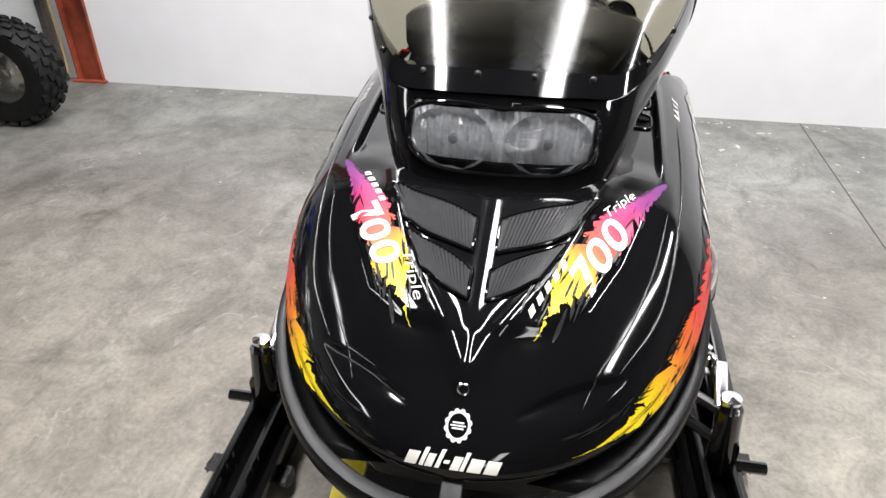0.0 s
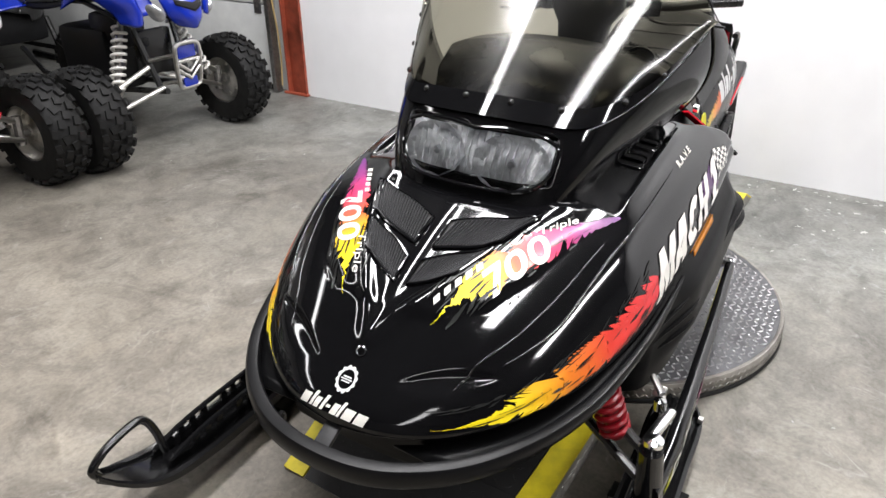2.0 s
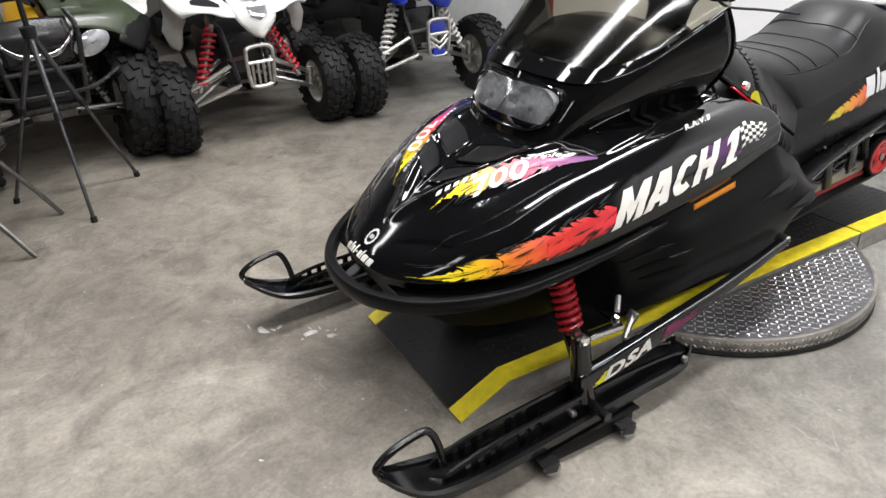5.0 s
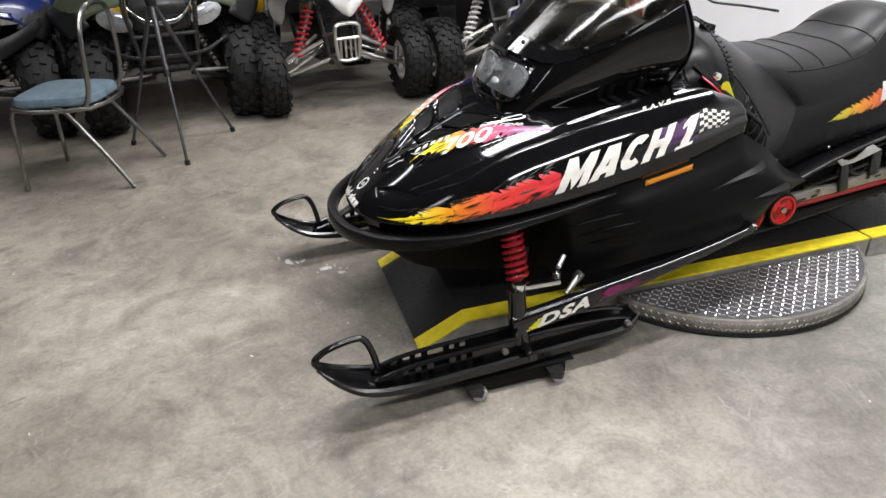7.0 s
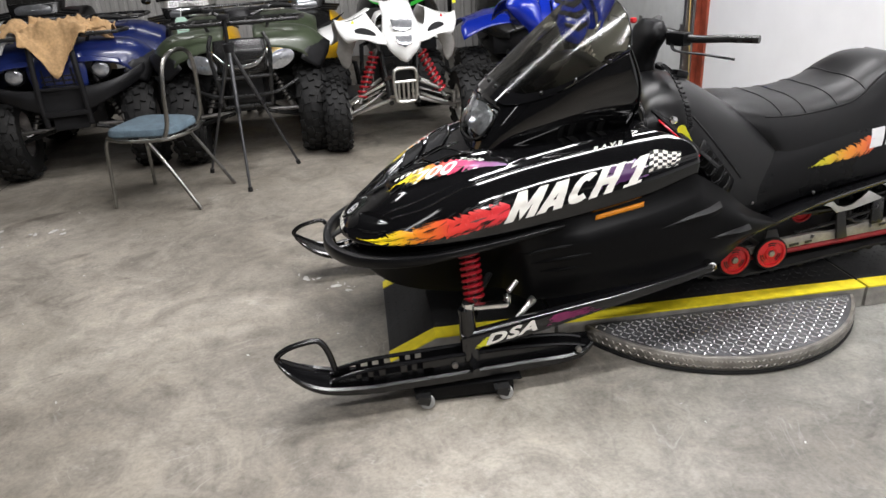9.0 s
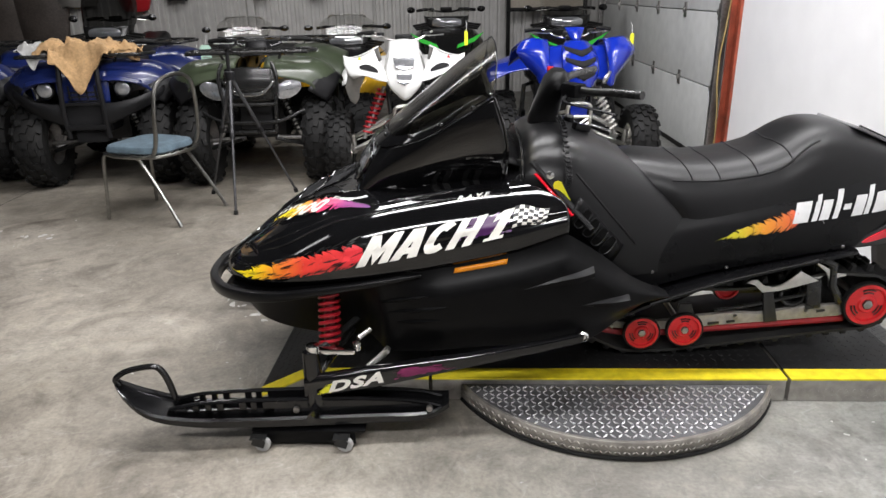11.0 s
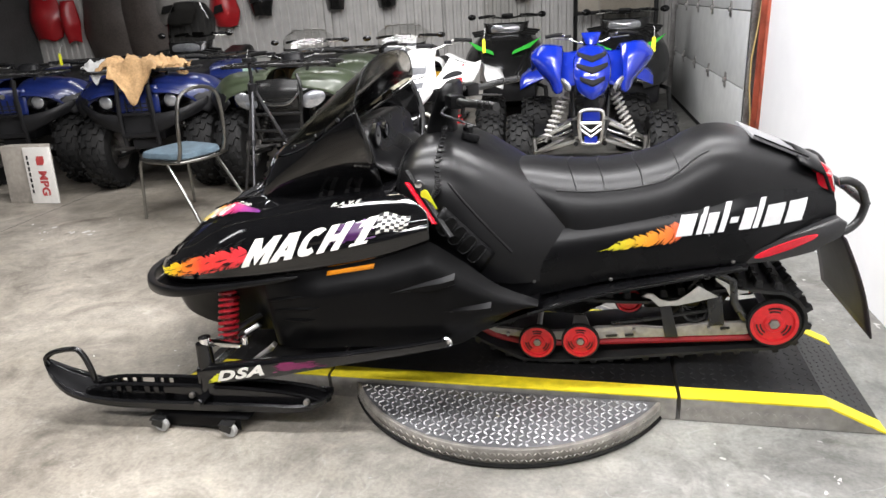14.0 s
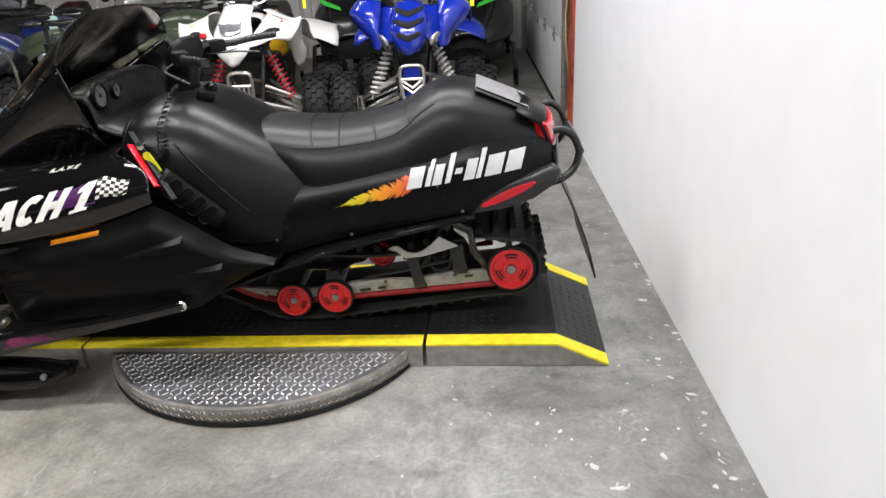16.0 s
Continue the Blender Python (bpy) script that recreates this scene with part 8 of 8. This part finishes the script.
    bm = bmesh.new()
    rings = [[Vector((0.09 * f * math.copysign(abs(math.cos(a)) ** 0.7, math.cos(a)), 0.20 + y + 0.06 * f * math.sin(a), z)) for a in [2 * math.pi * k / 16 for k in range(16)]] for f, y, z in ((1.2, 0, 0.92), (1.05, 0.01, 0.98), (0.95, 0.02, 1.02), (0.65, 0.03, 1.035))]
    loft(bm, rings)
    part("bar_pod", bm, TRIMPL, q, "black handlebar pod")
    handlebars(q, 0.24, 0.985, 0.39, 0.045, FRAMEBLK, 0.10)
    for name, y0, y1, z in (("front_rack", -0.38, 0.10, 0.965), ("rear_rack", 0.98, 1.62, 0.965)):
        bm = bmesh.new()
        tube(bm, spline([(-0.40, y0 + 0.08, z), (-0.34, y0, z + 0.005), (0.34, y0, z + 0.005), (0.40, y0 + 0.08, z), (0.40, y1, z), (-0.40, y1, z)], 4, closed=True), 0.013, 8, closed=True)
        rack = part(name, bm, FRAMEBLK, q, "black tubular rack")
        pieces = [("rack_bar", [(-0.30 + 0.12 * k, y0 + 0.01, z), (-0.30 + 0.12 * k, y1, z)], 0.008) for k in range(6)]
        pieces.append(("cross_bar", [(-0.40, (y0 + y1) / 2, z - 0.008), (0.40, (y0 + y1) / 2, z - 0.008)], 0.009))
        pieces += [("stay", [(x, (y0 + y1) / 2, z), (x * 0.8, (y0 + y1) / 2 + 0.03, 0.86)], 0.010) for x in (-0.22, 0.22)]
        for piece, line, r in pieces:
            bm = bmesh.new()
            tube(bm, line, r, 6)
            part(piece, bm, FRAMEBLK, rack)
    # the face stands only a little ahead of the axle
    for ob in q.children_recursive:
        if ob.type == "MESH" and ob.data.users == 1:
            for v in ob.data.vertices:
                if v.co.y < 0:
                    v.co.y *= 0.62
    return q


def parked_sled(label, at, turn, paint, accent, screen, tall):
    """A snowmobile of the back row, facing -y; its nose stands over the origin."""
    q = thing("parked_snowmobile", label, "snowmobile", "parked snowmobiles", at, turn)
    rows = []
    for y, w, zt, zs in ((0.0, 0.20, 0.50, 0.40), (0.12, 0.36, 0.66, 0.42), (0.35, 0.45, 0.82, 0.45), (0.6, 0.47, 0.95, 0.48), (0.9, 0.44, 1.0, 0.52), (1.1, 0.36, 0.98, 0.6)):
        rows.append([(-w, y, zs), (-w * 0.97, y, zs + (zt - zs) * 0.55), (-w * 0.6, y, zt - 0.03), (0, y, zt), (w * 0.6, y, zt - 0.03), (w * 0.97, y, zs + (zt - zs) * 0.55), (w, y, zs)])
    shell(q, "hood", [row[2:5] for row in rows], BLACKPL, "glossy black hood top")
    for cols in (slice(0, 3), slice(4, 7)):
        shell(q, "hood_side", [row[cols] for row in rows], paint, "glossy hood side")
    bm = bmesh.new()
    box(bm, (0, 0.75, 0.36), (0.74, 1.3, 0.26), bevel=0.06)
    box(bm, (0, 1.7, 0.50), (0.40, 1.3, 0.24), bevel=0.05)
    box(bm, (0, 1.75, 0.16), (0.38, 1.4, 0.28), bevel=0.10)
    part("chassis", bm, TRIMPL, q, "black belly and tunnel")
    shell(q, "seat", [[(-0.2, y, z - 0.2), (-0.16, y, z), (0, y, z + 0.02), (0.16, y, z), (0.2, y, z - 0.2)] for y, z in ((1.1, 0.90), (1.35, 0.82), (1.8, 0.84), (2.25, 0.92))], VINYL, "black seat")
    for s in (-1, 1):
        bm = bmesh.new()
        tube(bm, spline([(s * 0.5, -0.35, 0.20), (s * 0.5, -0.28, 0.08), (s * 0.5, 0.0, 0.025), (s * 0.5, 0.75, 0.03)], 5), 0.025, 8)
        part("ski", bm, SATIN, q)
        bm = bmesh.new()
        tube(bm, [(s * 0.5, 0.25, 0.03), (s * 0.47, 0.32, 0.36), (s * 0.3, 0.5, 0.40)], 0.025, 8)
        part("ski_leg", bm, FRAMEBLK, q)
        bm = bmesh.new()
        own = bmesh.new()
        prism(own, [(s * 0.10, 0.0), (s * 0.30, 0.10), (s * 0.42, 0.26), (s * 0.30, 0.17), (s * 0.12, 0.06)], 0.006)
        bmesh.ops.transform(own, matrix=Matrix.Translation((0, 0.20, 0.745)) @ pose(0, 0, 0, 38, 0, 0), verts=own.verts)
        join(bm, own)
        part("hood_stripe", bm, accent, q, "bright hood stripe")
        for k in range(3):
            bm = bmesh.new()
            own = bmesh.new()
            box(own, (s * (0.28 + 0.02 * k), 0.56 + 0.07 * k, 0.945 + 0.017 * k), (0.16, 0.03, 0.02), pose(0, 0, 0, 20, s * 8, s * -12), 0.006)
            join(bm, own)
            part("hood_vent", bm, DARKPRINT, q)
    bm = bmesh.new()
    rows = [[Vector((0.17 * r * math.copysign(abs(math.cos(a)) ** 0.6, math.cos(a)), 0.60 + 0.03 * r * r, 1.0 + 0.055 * r * math.copysign(abs(math.sin(a)) ** 0.8, math.sin(a)))) for a in [2 * math.pi * k / 24 for k in range(24)]] for r in (1.0, 0.75, 0.4, 0.05)]
    loft(bm, rows, caps=False)
    lamp = part("headlight", bm, HEADL, q, "wide clear headlight")
    shell(q, "cowl", [[(-0.25, 0.75, 0.96), (-0.2, 0.64, 0.95), (0, 0.60, 0.94), (0.2, 0.64, 0.95), (0.25, 0.75, 0.96)], [(-0.27, 0.80, 1.08), (-0.22, 0.68, 1.07), (0, 0.65, 1.07), (0.22, 0.68, 1.07), (0.27, 0.80, 1.08)]], BLACKPL)
    h = 0.42 if tall else 0.2
    shell(q, "windshield", [[(-0.27, 0.84, 1.08), (-0.22, 0.69, 1.07), (0, 0.66, 1.07), (0.22, 0.69, 1.07), (0.27, 0.84, 1.08)], [(-0.29, 0.90, 1.08 + h * 0.55), (-0.23, 0.79, 1.08 + h * 0.6), (0, 0.76, 1.08 + h * 0.62), (0.23, 0.79, 1.08 + h * 0.6), (0.29, 0.90, 1.08 + h * 0.55)], [(-0.20, 0.92, 1.06 + h * 0.95), (-0.16, 0.87, 1.08 + h), (0, 0.85, 1.09 + h), (0.16, 0.87, 1.08 + h), (0.20, 0.92, 1.06 + h * 0.95)]], screen, "see-through windshield", thick=0.0)
    bm = bmesh.new()
    tube(bm, spline([(-0.20, 0.92, 1.06 + h * 0.95), (-0.16, 0.87, 1.08 + h), (0, 0.85, 1.09 + h), (0.16, 0.87, 1.08 + h), (0.20, 0.92, 1.06 + h * 0.95)], 4), 0.008, 6)
    part("windshield_edge", bm, ALU, q, "bright windshield edge")
    handlebars(q, 1.02, 1.12, 0.36, 0.02, FRAMEBLK, 0.12)
    for s in (-1, 1):
        bm = bmesh.new()
        rows = [[Vector((s * (0.42 + 0.05 * r * math.cos(a)), 0.92 - 0.03 * (1 - r), 1.14 + 0.035 * r * math.sin(a))) for a in [2 * math.pi * k / 14 for k in range(14)]] for r in (1.0, 0.6, 0.05)]
        loft(bm, rows, caps=False)
        part("hand_guard", bm, BLACKPL, q)
    if not tall:  # the low ones stand lower altogether
        for ob in q.children_recursive:
            for v in ob.data.vertices:
                v.co.z *= 0.88
    return q


sport_quad("white sport quad bike with red coil springs and silver front arms", (0.325, 2.78, 0), 5, WHITEPL, REDSPR, "white")
sport_quad("bright blue sport quad bike with white coil springs and chevron hood", (1.545, 2.80, 0), 3, BLUEPL, WHITESPR, "blue")
green = utility_quad("olive green utility quad bike with black front rack", (-0.785, 2.82, 0), 6, GREENPL, "swept")
utility_quad("dark blue utility quad bike with a coat on its front rack", (-1.995, 2.80, 0), 9, NAVYPL, "round")
utility_quad("dark blue utility quad bike with heavy black bumper", (-3.31, 2.86, 0), 12, NAVYPL, "round")
parked_sled("black snowmobile with green stripes and tall clear windshield", (0.555, 5.44, 0), 3, BLACKPL, GREENPT, CLEARS, True)
parked_sled("black and yellow snowmobile with low clear windshield", (-0.46, 4.47, 0), 4, YELLOWPL, BLACKPL, CLEARS, False)
parked_sled("yellow and black snowmobile with low clear windshield", (-1.57, 4.45, 0), 4, YELLOWPL, BLACKPL, CLEARS, False)
parked_sled("black snowmobile with dark windshield and green stripes", (-3.0, 4.5, 0), 6, BLACKPL, GREENPT, DARKS, True)
parked_sled("black snowmobile with green stripes beside the overhead door", (1.837, 5.03, 0), -2, BLACKPL, GREENPT, CLEARS, True)


# ---- loose things ----
def stack_chair(at, turn):
    """A stacking chair that faces -y, over the middle of its seat."""
    c = thing("stacking_chair", "metal stacking chair with a blue-grey padded seat and open back hoop", "chair", "", at, turn)
    bm = bmesh.new()
    rings = []
    for f, z in ((0.94, 0.435), (1.0, 0.445), (1.0, 0.465), (0.96, 0.480), (0.80, 0.490), (0.4, 0.494), (0.02, 0.495)):
        ring = []
        for k in range(40):
            a = 2 * math.pi * k / 40
            u, v = math.copysign(abs(math.cos(a)) ** 0.45, math.cos(a)), math.copysign(abs(math.sin(a)) ** 0.45, math.sin(a))
            ring.append(Vector((f * u * (0.21 - 0.015 * v), f * v * 0.215, z)))
        rings.append(ring)
    loft(bm, rings)
    part("seat", bm, mat("seat_fabric", (0.085, 0.125, 0.155), 0.85, grain=0.35, scale=180, bump=0.3), c, "blue-grey woven seat pad")
    CH = mat("chair_tube", (0.24, 0.235, 0.22), 0.3, 1.0, grain=0.2, scale=40)
    bm = bmesh.new()
    tube(bm, spline([(-0.195, -0.20, 0.428), (0.195, -0.20, 0.428), (0.205, 0.20, 0.428), (-0.205, 0.20, 0.428)], 3, closed=True), 0.011, 8, closed=True)
    part("seat_frame", bm, CH, c)
    for s in (-1, 1):
        bm = bmesh.new()
        tube(bm, spline([(s * 0.19, -0.17, 0.43), (s * 0.205, -0.205, 0.40), (s * 0.215, -0.22, 0.20), (s * 0.225, -0.235, 0.004)], 4), 0.0115, 8)
        part("leg", bm, CH, c)
        bm = bmesh.new()
        tube(bm, spline([(s * 0.20, 0.02, 0.43), (s * 0.21, 0.08, 0.40), (s * 0.225, 0.23, 0.18), (s * 0.235, 0.335, 0.004)], 4), 0.0115, 8)
        part("leg", bm, CH, c)
    bm = bmesh.new()
    tube(bm, spline([(-0.20, 0.17, 0.42), (-0.20, 0.215, 0.52), (-0.195, 0.235, 0.72), (-0.15, 0.245, 0.86), (0, 0.25, 0.905), (0.15, 0.245, 0.86), (0.195, 0.235, 0.72), (0.20, 0.215, 0.52), (0.20, 0.17, 0.42)], 6), 0.013, 8)
    part("back_hoop", bm, CH, c, "metal back hoop")
    return c


stack_chair((-1.252, 1.985, 0), -106)


GREYLEG = mat("dark_leg_metal", (0.09, 0.09, 0.095), 0.4, 0.8, grain=0.2)


def tripod():
    t = thing("tripod", "folded-out grey metal tripod stand with thin legs", "tripod")
    apex = Vector((-0.765, 2.215, 0.86))
    for foot in ((-0.735, 1.918, 0.012), (-0.466, 2.455, 0.012), (-1.067, 2.425, 0.012)):
        foot = Vector(foot)
        bm = bmesh.new()
        tube(bm, [apex, apex + (foot - apex) * 0.45], 0.013, 8)
        leg = part("leg", bm, GREYLEG, t)
        bm = bmesh.new()
        tube(bm, [apex + (foot - apex) * 0.43, foot], 0.009, 8)
        part("lower_leg", bm, GREYLEG, leg)
        bm = bmesh.new()
        tube(bm, [apex + (foot - apex) * 0.42, apex + (foot - apex) * 0.46], 0.017, 8)
        part("clamp", bm, TRIMPL, leg)
        bm = bmesh.new()
        tube(bm, [foot + (apex - foot) * 0.02, foot - Vector((0, 0, 0.01))], 0.015, 8)
        part("rubber_foot", bm, RUBBER, leg)
    bm = bmesh.new()
    tube(bm, [apex - Vector((0, 0, 0.10)), apex + Vector((0, 0, 0.16))], 0.013, 10)
    turned(bm, [(0.0001, -0.03), (0.03, -0.03), (0.034, 0.02), (0.0001, 0.03)], 12, "z", apex)
    part("centre_post", bm, TRIMPL, t)
    bm = bmesh.new()
    box(bm, apex + Vector((0, 0, 0.18)), (0.07, 0.07, 0.03), bevel=0.006)
    tube(bm, [apex + Vector((0, 0, 0.16)), apex + Vector((0.06, 0.14, 0.10))], 0.006, 6)
    part("head", bm, TRIMPL, t)


tripod()


def carton():
    """A flat carton with printed white face, leaning by the quad bikes."""
    c = thing("carton", "grey and white cardboard carton with red print, standing on floor", "cardboard box")
    m = Matrix.Translation((-2.80, 2.215, 0)) @ pose(0, 0, 0, -4, 0, 2)
    bm = bmesh.new()
    box(bm, (-0.06, 0.05, 0.232), (0.36, 0.12, 0.46), bevel=0.004)
    bmesh.ops.transform(bm, matrix=m, verts=bm.verts)
    part("body", bm, mat("cardboard_grey", (0.34, 0.31, 0.27), 0.8, grain=0.2, scale=30), c)
    bm = bmesh.new()
    box(bm, (0.10, -0.022, 0.225), (0.235, 0.02, 0.448), bevel=0.002)
    bmesh.ops.transform(bm, matrix=m, verts=bm.verts)
    face = part("white_face", bm, mat("white_card", (0.72, 0.70, 0.66), 0.7, grain=0.06), c, "white printed panel")
    REDINK = mat("red_ink", (0.50, 0.06, 0.06), 0.6, grain=0.2)
    bm = letters("MPG", 0.070, bold=0.004, spacing=1.05)
    bmesh.ops.transform(bm, matrix=m @ Matrix.Translation((0.095, -0.0335, 0.265)) @ pose(0, 0, 0, 90, 0, 0) @ pose(0, 0, 0, 0, 0, -90), verts=bm.verts)
    part("lettering", bm, REDINK, face, "red capital lettering")
    bm = bmesh.new()
    prism(bm, [(-0.035, -0.035), (0.02, -0.035), (0.035, -0.01), (0.035, 0.035), (-0.02, 0.035), (-0.035, 0.015)], 0.002, m @ Matrix.Translation((0.125, -0.034, 0.345)) @ pose(0, 0, 0, 90, 0, 0))
    part("print_block", bm, REDINK, face, "red printed block")
    for k in range(7):
        bm = bmesh.new()
        box(bm, (0.012, -0.034, 0.10 + 0.045 * k), (0.016, 0.002, 0.03))
        bmesh.ops.transform(bm, matrix=m, verts=bm.verts)
        part("print_bar", bm, DARKPRINT, face)


carton()


def coat():
    """A tan work coat thrown over the front rack of the blue quad bike."""
    rng = random.Random(3)
    g = thing("work_coat", "crumpled tan canvas work coat draped over a quad bike rack", "coat")
    CLOTH = mat("tan_canvas", (0.46, 0.29, 0.14), 0.85, grain=0.3, scale=60, bump=0.35)

    def cloth(name, cx, cy, sx, sy, z, hang, turn, seed, material):
        n, k = 46, 30
        grid = []
        for i in range(n):
            row = []
            for j in range(k):
                u, v = i / (n - 1) * 2 - 1, j / (k - 1) * 2 - 1
                edge = 1 + 0.14 * noise.noise((u * 1.3 + seed, v * 1.3, seed))
                x, y = u * sx * edge, v * sy * edge
                h = z + 0.085 * noise.noise((u * 8 * sx, v * 10 * sy, seed)) - 0.045 * abs(noise.noise((u * 15 * sx + v * 6 * sy, v * 11 * sy, seed + 4))) - 0.012 * abs(noise.noise((u * 34 * sx, v * 30 * sy, seed + 6))) + 0.07 + 0.03 * (1 - u * u)
                over = max(0.0, -v - 0.25)
                h -= hang * over**1.2 * (0.35 + 0.3 * noise.noise((u * 2.0, 0, seed + 9)) + 1.15 * math.exp(-(u / 0.45) ** 2))
                y += over * sy * 0.60
                row.append(Matrix.Translation((cx, cy, 0)) @ Matrix.Rotation(radians(turn), 4, "Z") @ Vector((x, y, h)))
            grid.append(row)
        bm = bmesh.new()
        sheet(bm, grid)
        return part(name, bm, material, g, thick=0.006, angle=80)

    cloth("body", -1.925, 2.63, 0.20, 0.26, 0.965, 0.33, 6, 1.3, CLOTH)
    cloth("sleeve", -1.76, 2.76, 0.16, 0.10, 0.945, 0.08, 6, 5.1, CLOTH)
    cloth("sleeve", -2.13, 2.64, 0.15, 0.11, 0.945, 0.10, 24, 8.4, CLOTH)
    cloth("lining", -2.28, 2.60, 0.10, 0.13, 0.935, 0.12, 8, 2.2, mat("grey_lining", (0.45, 0.45, 0.44), 0.85, grain=0.15))
    bm = bmesh.new()
    rings = []
    for k in range(14):
        f = k / 13
        c = Vector((-1.80 + 0.17 * f, 2.72 + 0.08 * f - 0.02 * math.sin(f * 3), 0.975 + 0.02 * math.sin(f * 4)))
        r = 0.045 + 0.012 * math.sin(f * 9) + 0.01 * f
        rings.append([c + Vector((0.01 * math.sin(3 * a + k), r * math.cos(a) * (1 + 0.12 * math.sin(5 * a + k)), r * math.sin(a) * 0.8)) for a in [2 * math.pi * j / 18 for j in range(18)]])
    loft(bm, rings, caps=False)
    part("cuff", bm, CLOTH, g, thick=0.005)


coat()


def hang_tag(label, at, size, material, turn=0):
    t = thing("hang_tag", label, "tag", "hanging tags", at, turn)
    w, h = size
    bm = bmesh.new()
    prism(bm, [(-w, -h), (w, -h), (w, h * 0.75), (w * 0.6, h), (-w * 0.6, h), (-w, h * 0.75)], 0.0016, pose(0, 0, 0, 90, 0, 0))
    card = part("card", bm, material, t)
    bm = bmesh.new()
    tube(bm, [(0, 0, h * 0.8), (0.005, 0.03, h + 0.05), (0.0, 0.06, h + 0.07)], 0.0015, 5)
    part("string", bm, WHITEPL, t)
    for k in range(4):
        if w > 0.025:
            bm = bmesh.new()
            box(bm, (0, -0.0016, h * (0.4 - 0.3 * k)), (w * 1.3, 0.0008, h * 0.07))
            part("print_bar", bm, GREYPL, card)
    return t


hang_tag("pale mint price tag hanging from a quad bike handlebar", (-1.20, 3.00, 0.925), (0.042, 0.075), mat("mint_card", (0.50, 0.72, 0.60), 0.7, grain=0.05))
hang_tag("small yellow tag hanging from a quad bike handlebar", (1.975, 2.95, 0.98), (0.014, 0.05), TAGYEL)
hang_tag("small yellow tag hanging from a quad bike handlebar", (0.77, 2.92, 1.02), (0.012, 0.05), TAGYEL)
hang_tag("small yellow tag hanging from a quad bike handlebar", (-2.93, 2.98, 1.06), (0.014, 0.05), TAGYEL)


def hung_panel(label, at, w, h, material, seed):
    """A spare body panel hung on the back wall: a curved, uneven shell."""
    q = thing("spare_fairing", label, "fairing", "spare fairings on the wall", at, 2.3)
    rows = []
    for i in range(5):
        v = i / 4 * 2 - 1
        rows.append([(w * u * (1 - 0.25 * abs(v) + 0.25 * noise.noise((u * 2, v * 2, seed))), -0.03 - 0.16 * (1 - u * u) * (1 - 0.4 * v * v), h * v + 0.3 * h * noise.noise((u * 1.5, v, seed + 7))) for u in (-1, -0.5, 0, 0.5, 1)])
    shell(q, "shell", rows, material)
    bm = bmesh.new()
    prism(bm, [(-0.35 * w, -0.25 * h), (0.3 * w, -0.1 * h), (0.25 * w, 0.3 * h), (-0.2 * w, 0.22 * h)], 0.02, Matrix.Translation((0, -0.215, 0)) @ pose(0, 0, 0, 90, 0, 0))
    if h < 0.3:
        part("opening", bm, DARKPRINT, q)
    else:
        bm.free()
    bm = bmesh.new()
    tube(bm, [(0, 0.02, h * 0.6), (0, -0.05, h * 0.62), (0, -0.06, h * 0.75)], 0.008, 6)
    part("hook", bm, STEEL, q)


BROWNPL = mat("dusty_brown_plastic", (0.085, 0.070, 0.062), 0.5, grain=0.3)
REDPL = mat("red_fairing", (0.42, 0.015, 0.02), 0.3, coat=0.3, grain=0.1)
hung_panel("dusty brown-grey plastic fairing hung on ribbed wall", (-5.6, 7.28, 1.30), 0.46, 0.62, BROWNPL, 1.0)
hung_panel("dusty brown-grey plastic fairing hung on ribbed wall", (-5.02, 7.30, 1.36), 0.42, 0.62, BROWNPL, 4.0)
hung_panel("red plastic fairing hung on ribbed wall", (-6.66, 7.24, 1.43), 0.30, 0.30, REDPL, 2.0)
hung_panel("red plastic fairing hung on ribbed wall", (-6.25, 7.25, 1.37), 0.16, 0.30, REDPL, 9.0)
hung_panel("pale grey plastic fairing hung on ribbed wall", (-4.5, 7.31, 1.45), 0.34, 0.22, GREYPL, 3.0)
hung_panel("red plastic fairing hung on ribbed wall", (-3.72, 7.34, 1.41), 0.24, 0.24, REDPL, 6.0)
hung_panel("black plastic fairing hung on ribbed wall", (-3.16, 7.37, 1.52), 0.20, 0.22, BLACKPL, 7.0)
hung_panel("black plastic fairing hung on ribbed wall", (-2.04, 7.41, 1.54), 0.16, 0.22, BLACKPL, 8.0)
hung_panel("black plastic fairing hung on ribbed wall", (-1.29, 7.43, 1.55), 0.16, 0.24, BLACKPL, 5.0)
hung_panel("black plastic fairing hung on ribbed wall", (0.59, 7.5, 1.54), 0.14, 0.24, BLACKPL, 11.0)

# black-framed beige board on legs by the corner
board = thing("framed_board", "beige board in a black tubular frame against ribbed wall", "board", "", (1.79, 7.2, 0), 1.9)
bm = bmesh.new()
tube(bm, [(-0.50, 0, 0.0), (-0.50, 0, 1.95), (0.50, 0, 1.95), (0.50, 0, 0.0)], 0.03, 8)
tube(bm, [(-0.50, 0, 1.58), (0.50, 0, 1.58)], 0.03, 8)
tube(bm, [(-0.50, 0, 1.10), (0.50, 0, 1.10)], 0.025, 8)
part("frame", bm, FRAMEBLK, board, "black tubular frame")
bm = bmesh.new()
box(bm, (0, 0.01, 1.34), (0.94, 0.02, 0.44), bevel=0.006)
part("panel", bm, mat("beige_board", (0.40, 0.36, 0.30), 0.7, grain=0.15), board, "beige panel")
bm = bmesh.new()
box(bm, (0.02, -0.004, 1.49), (0.20, 0.004, 0.03))
part("label_bar", bm, YELLOWPL, board)
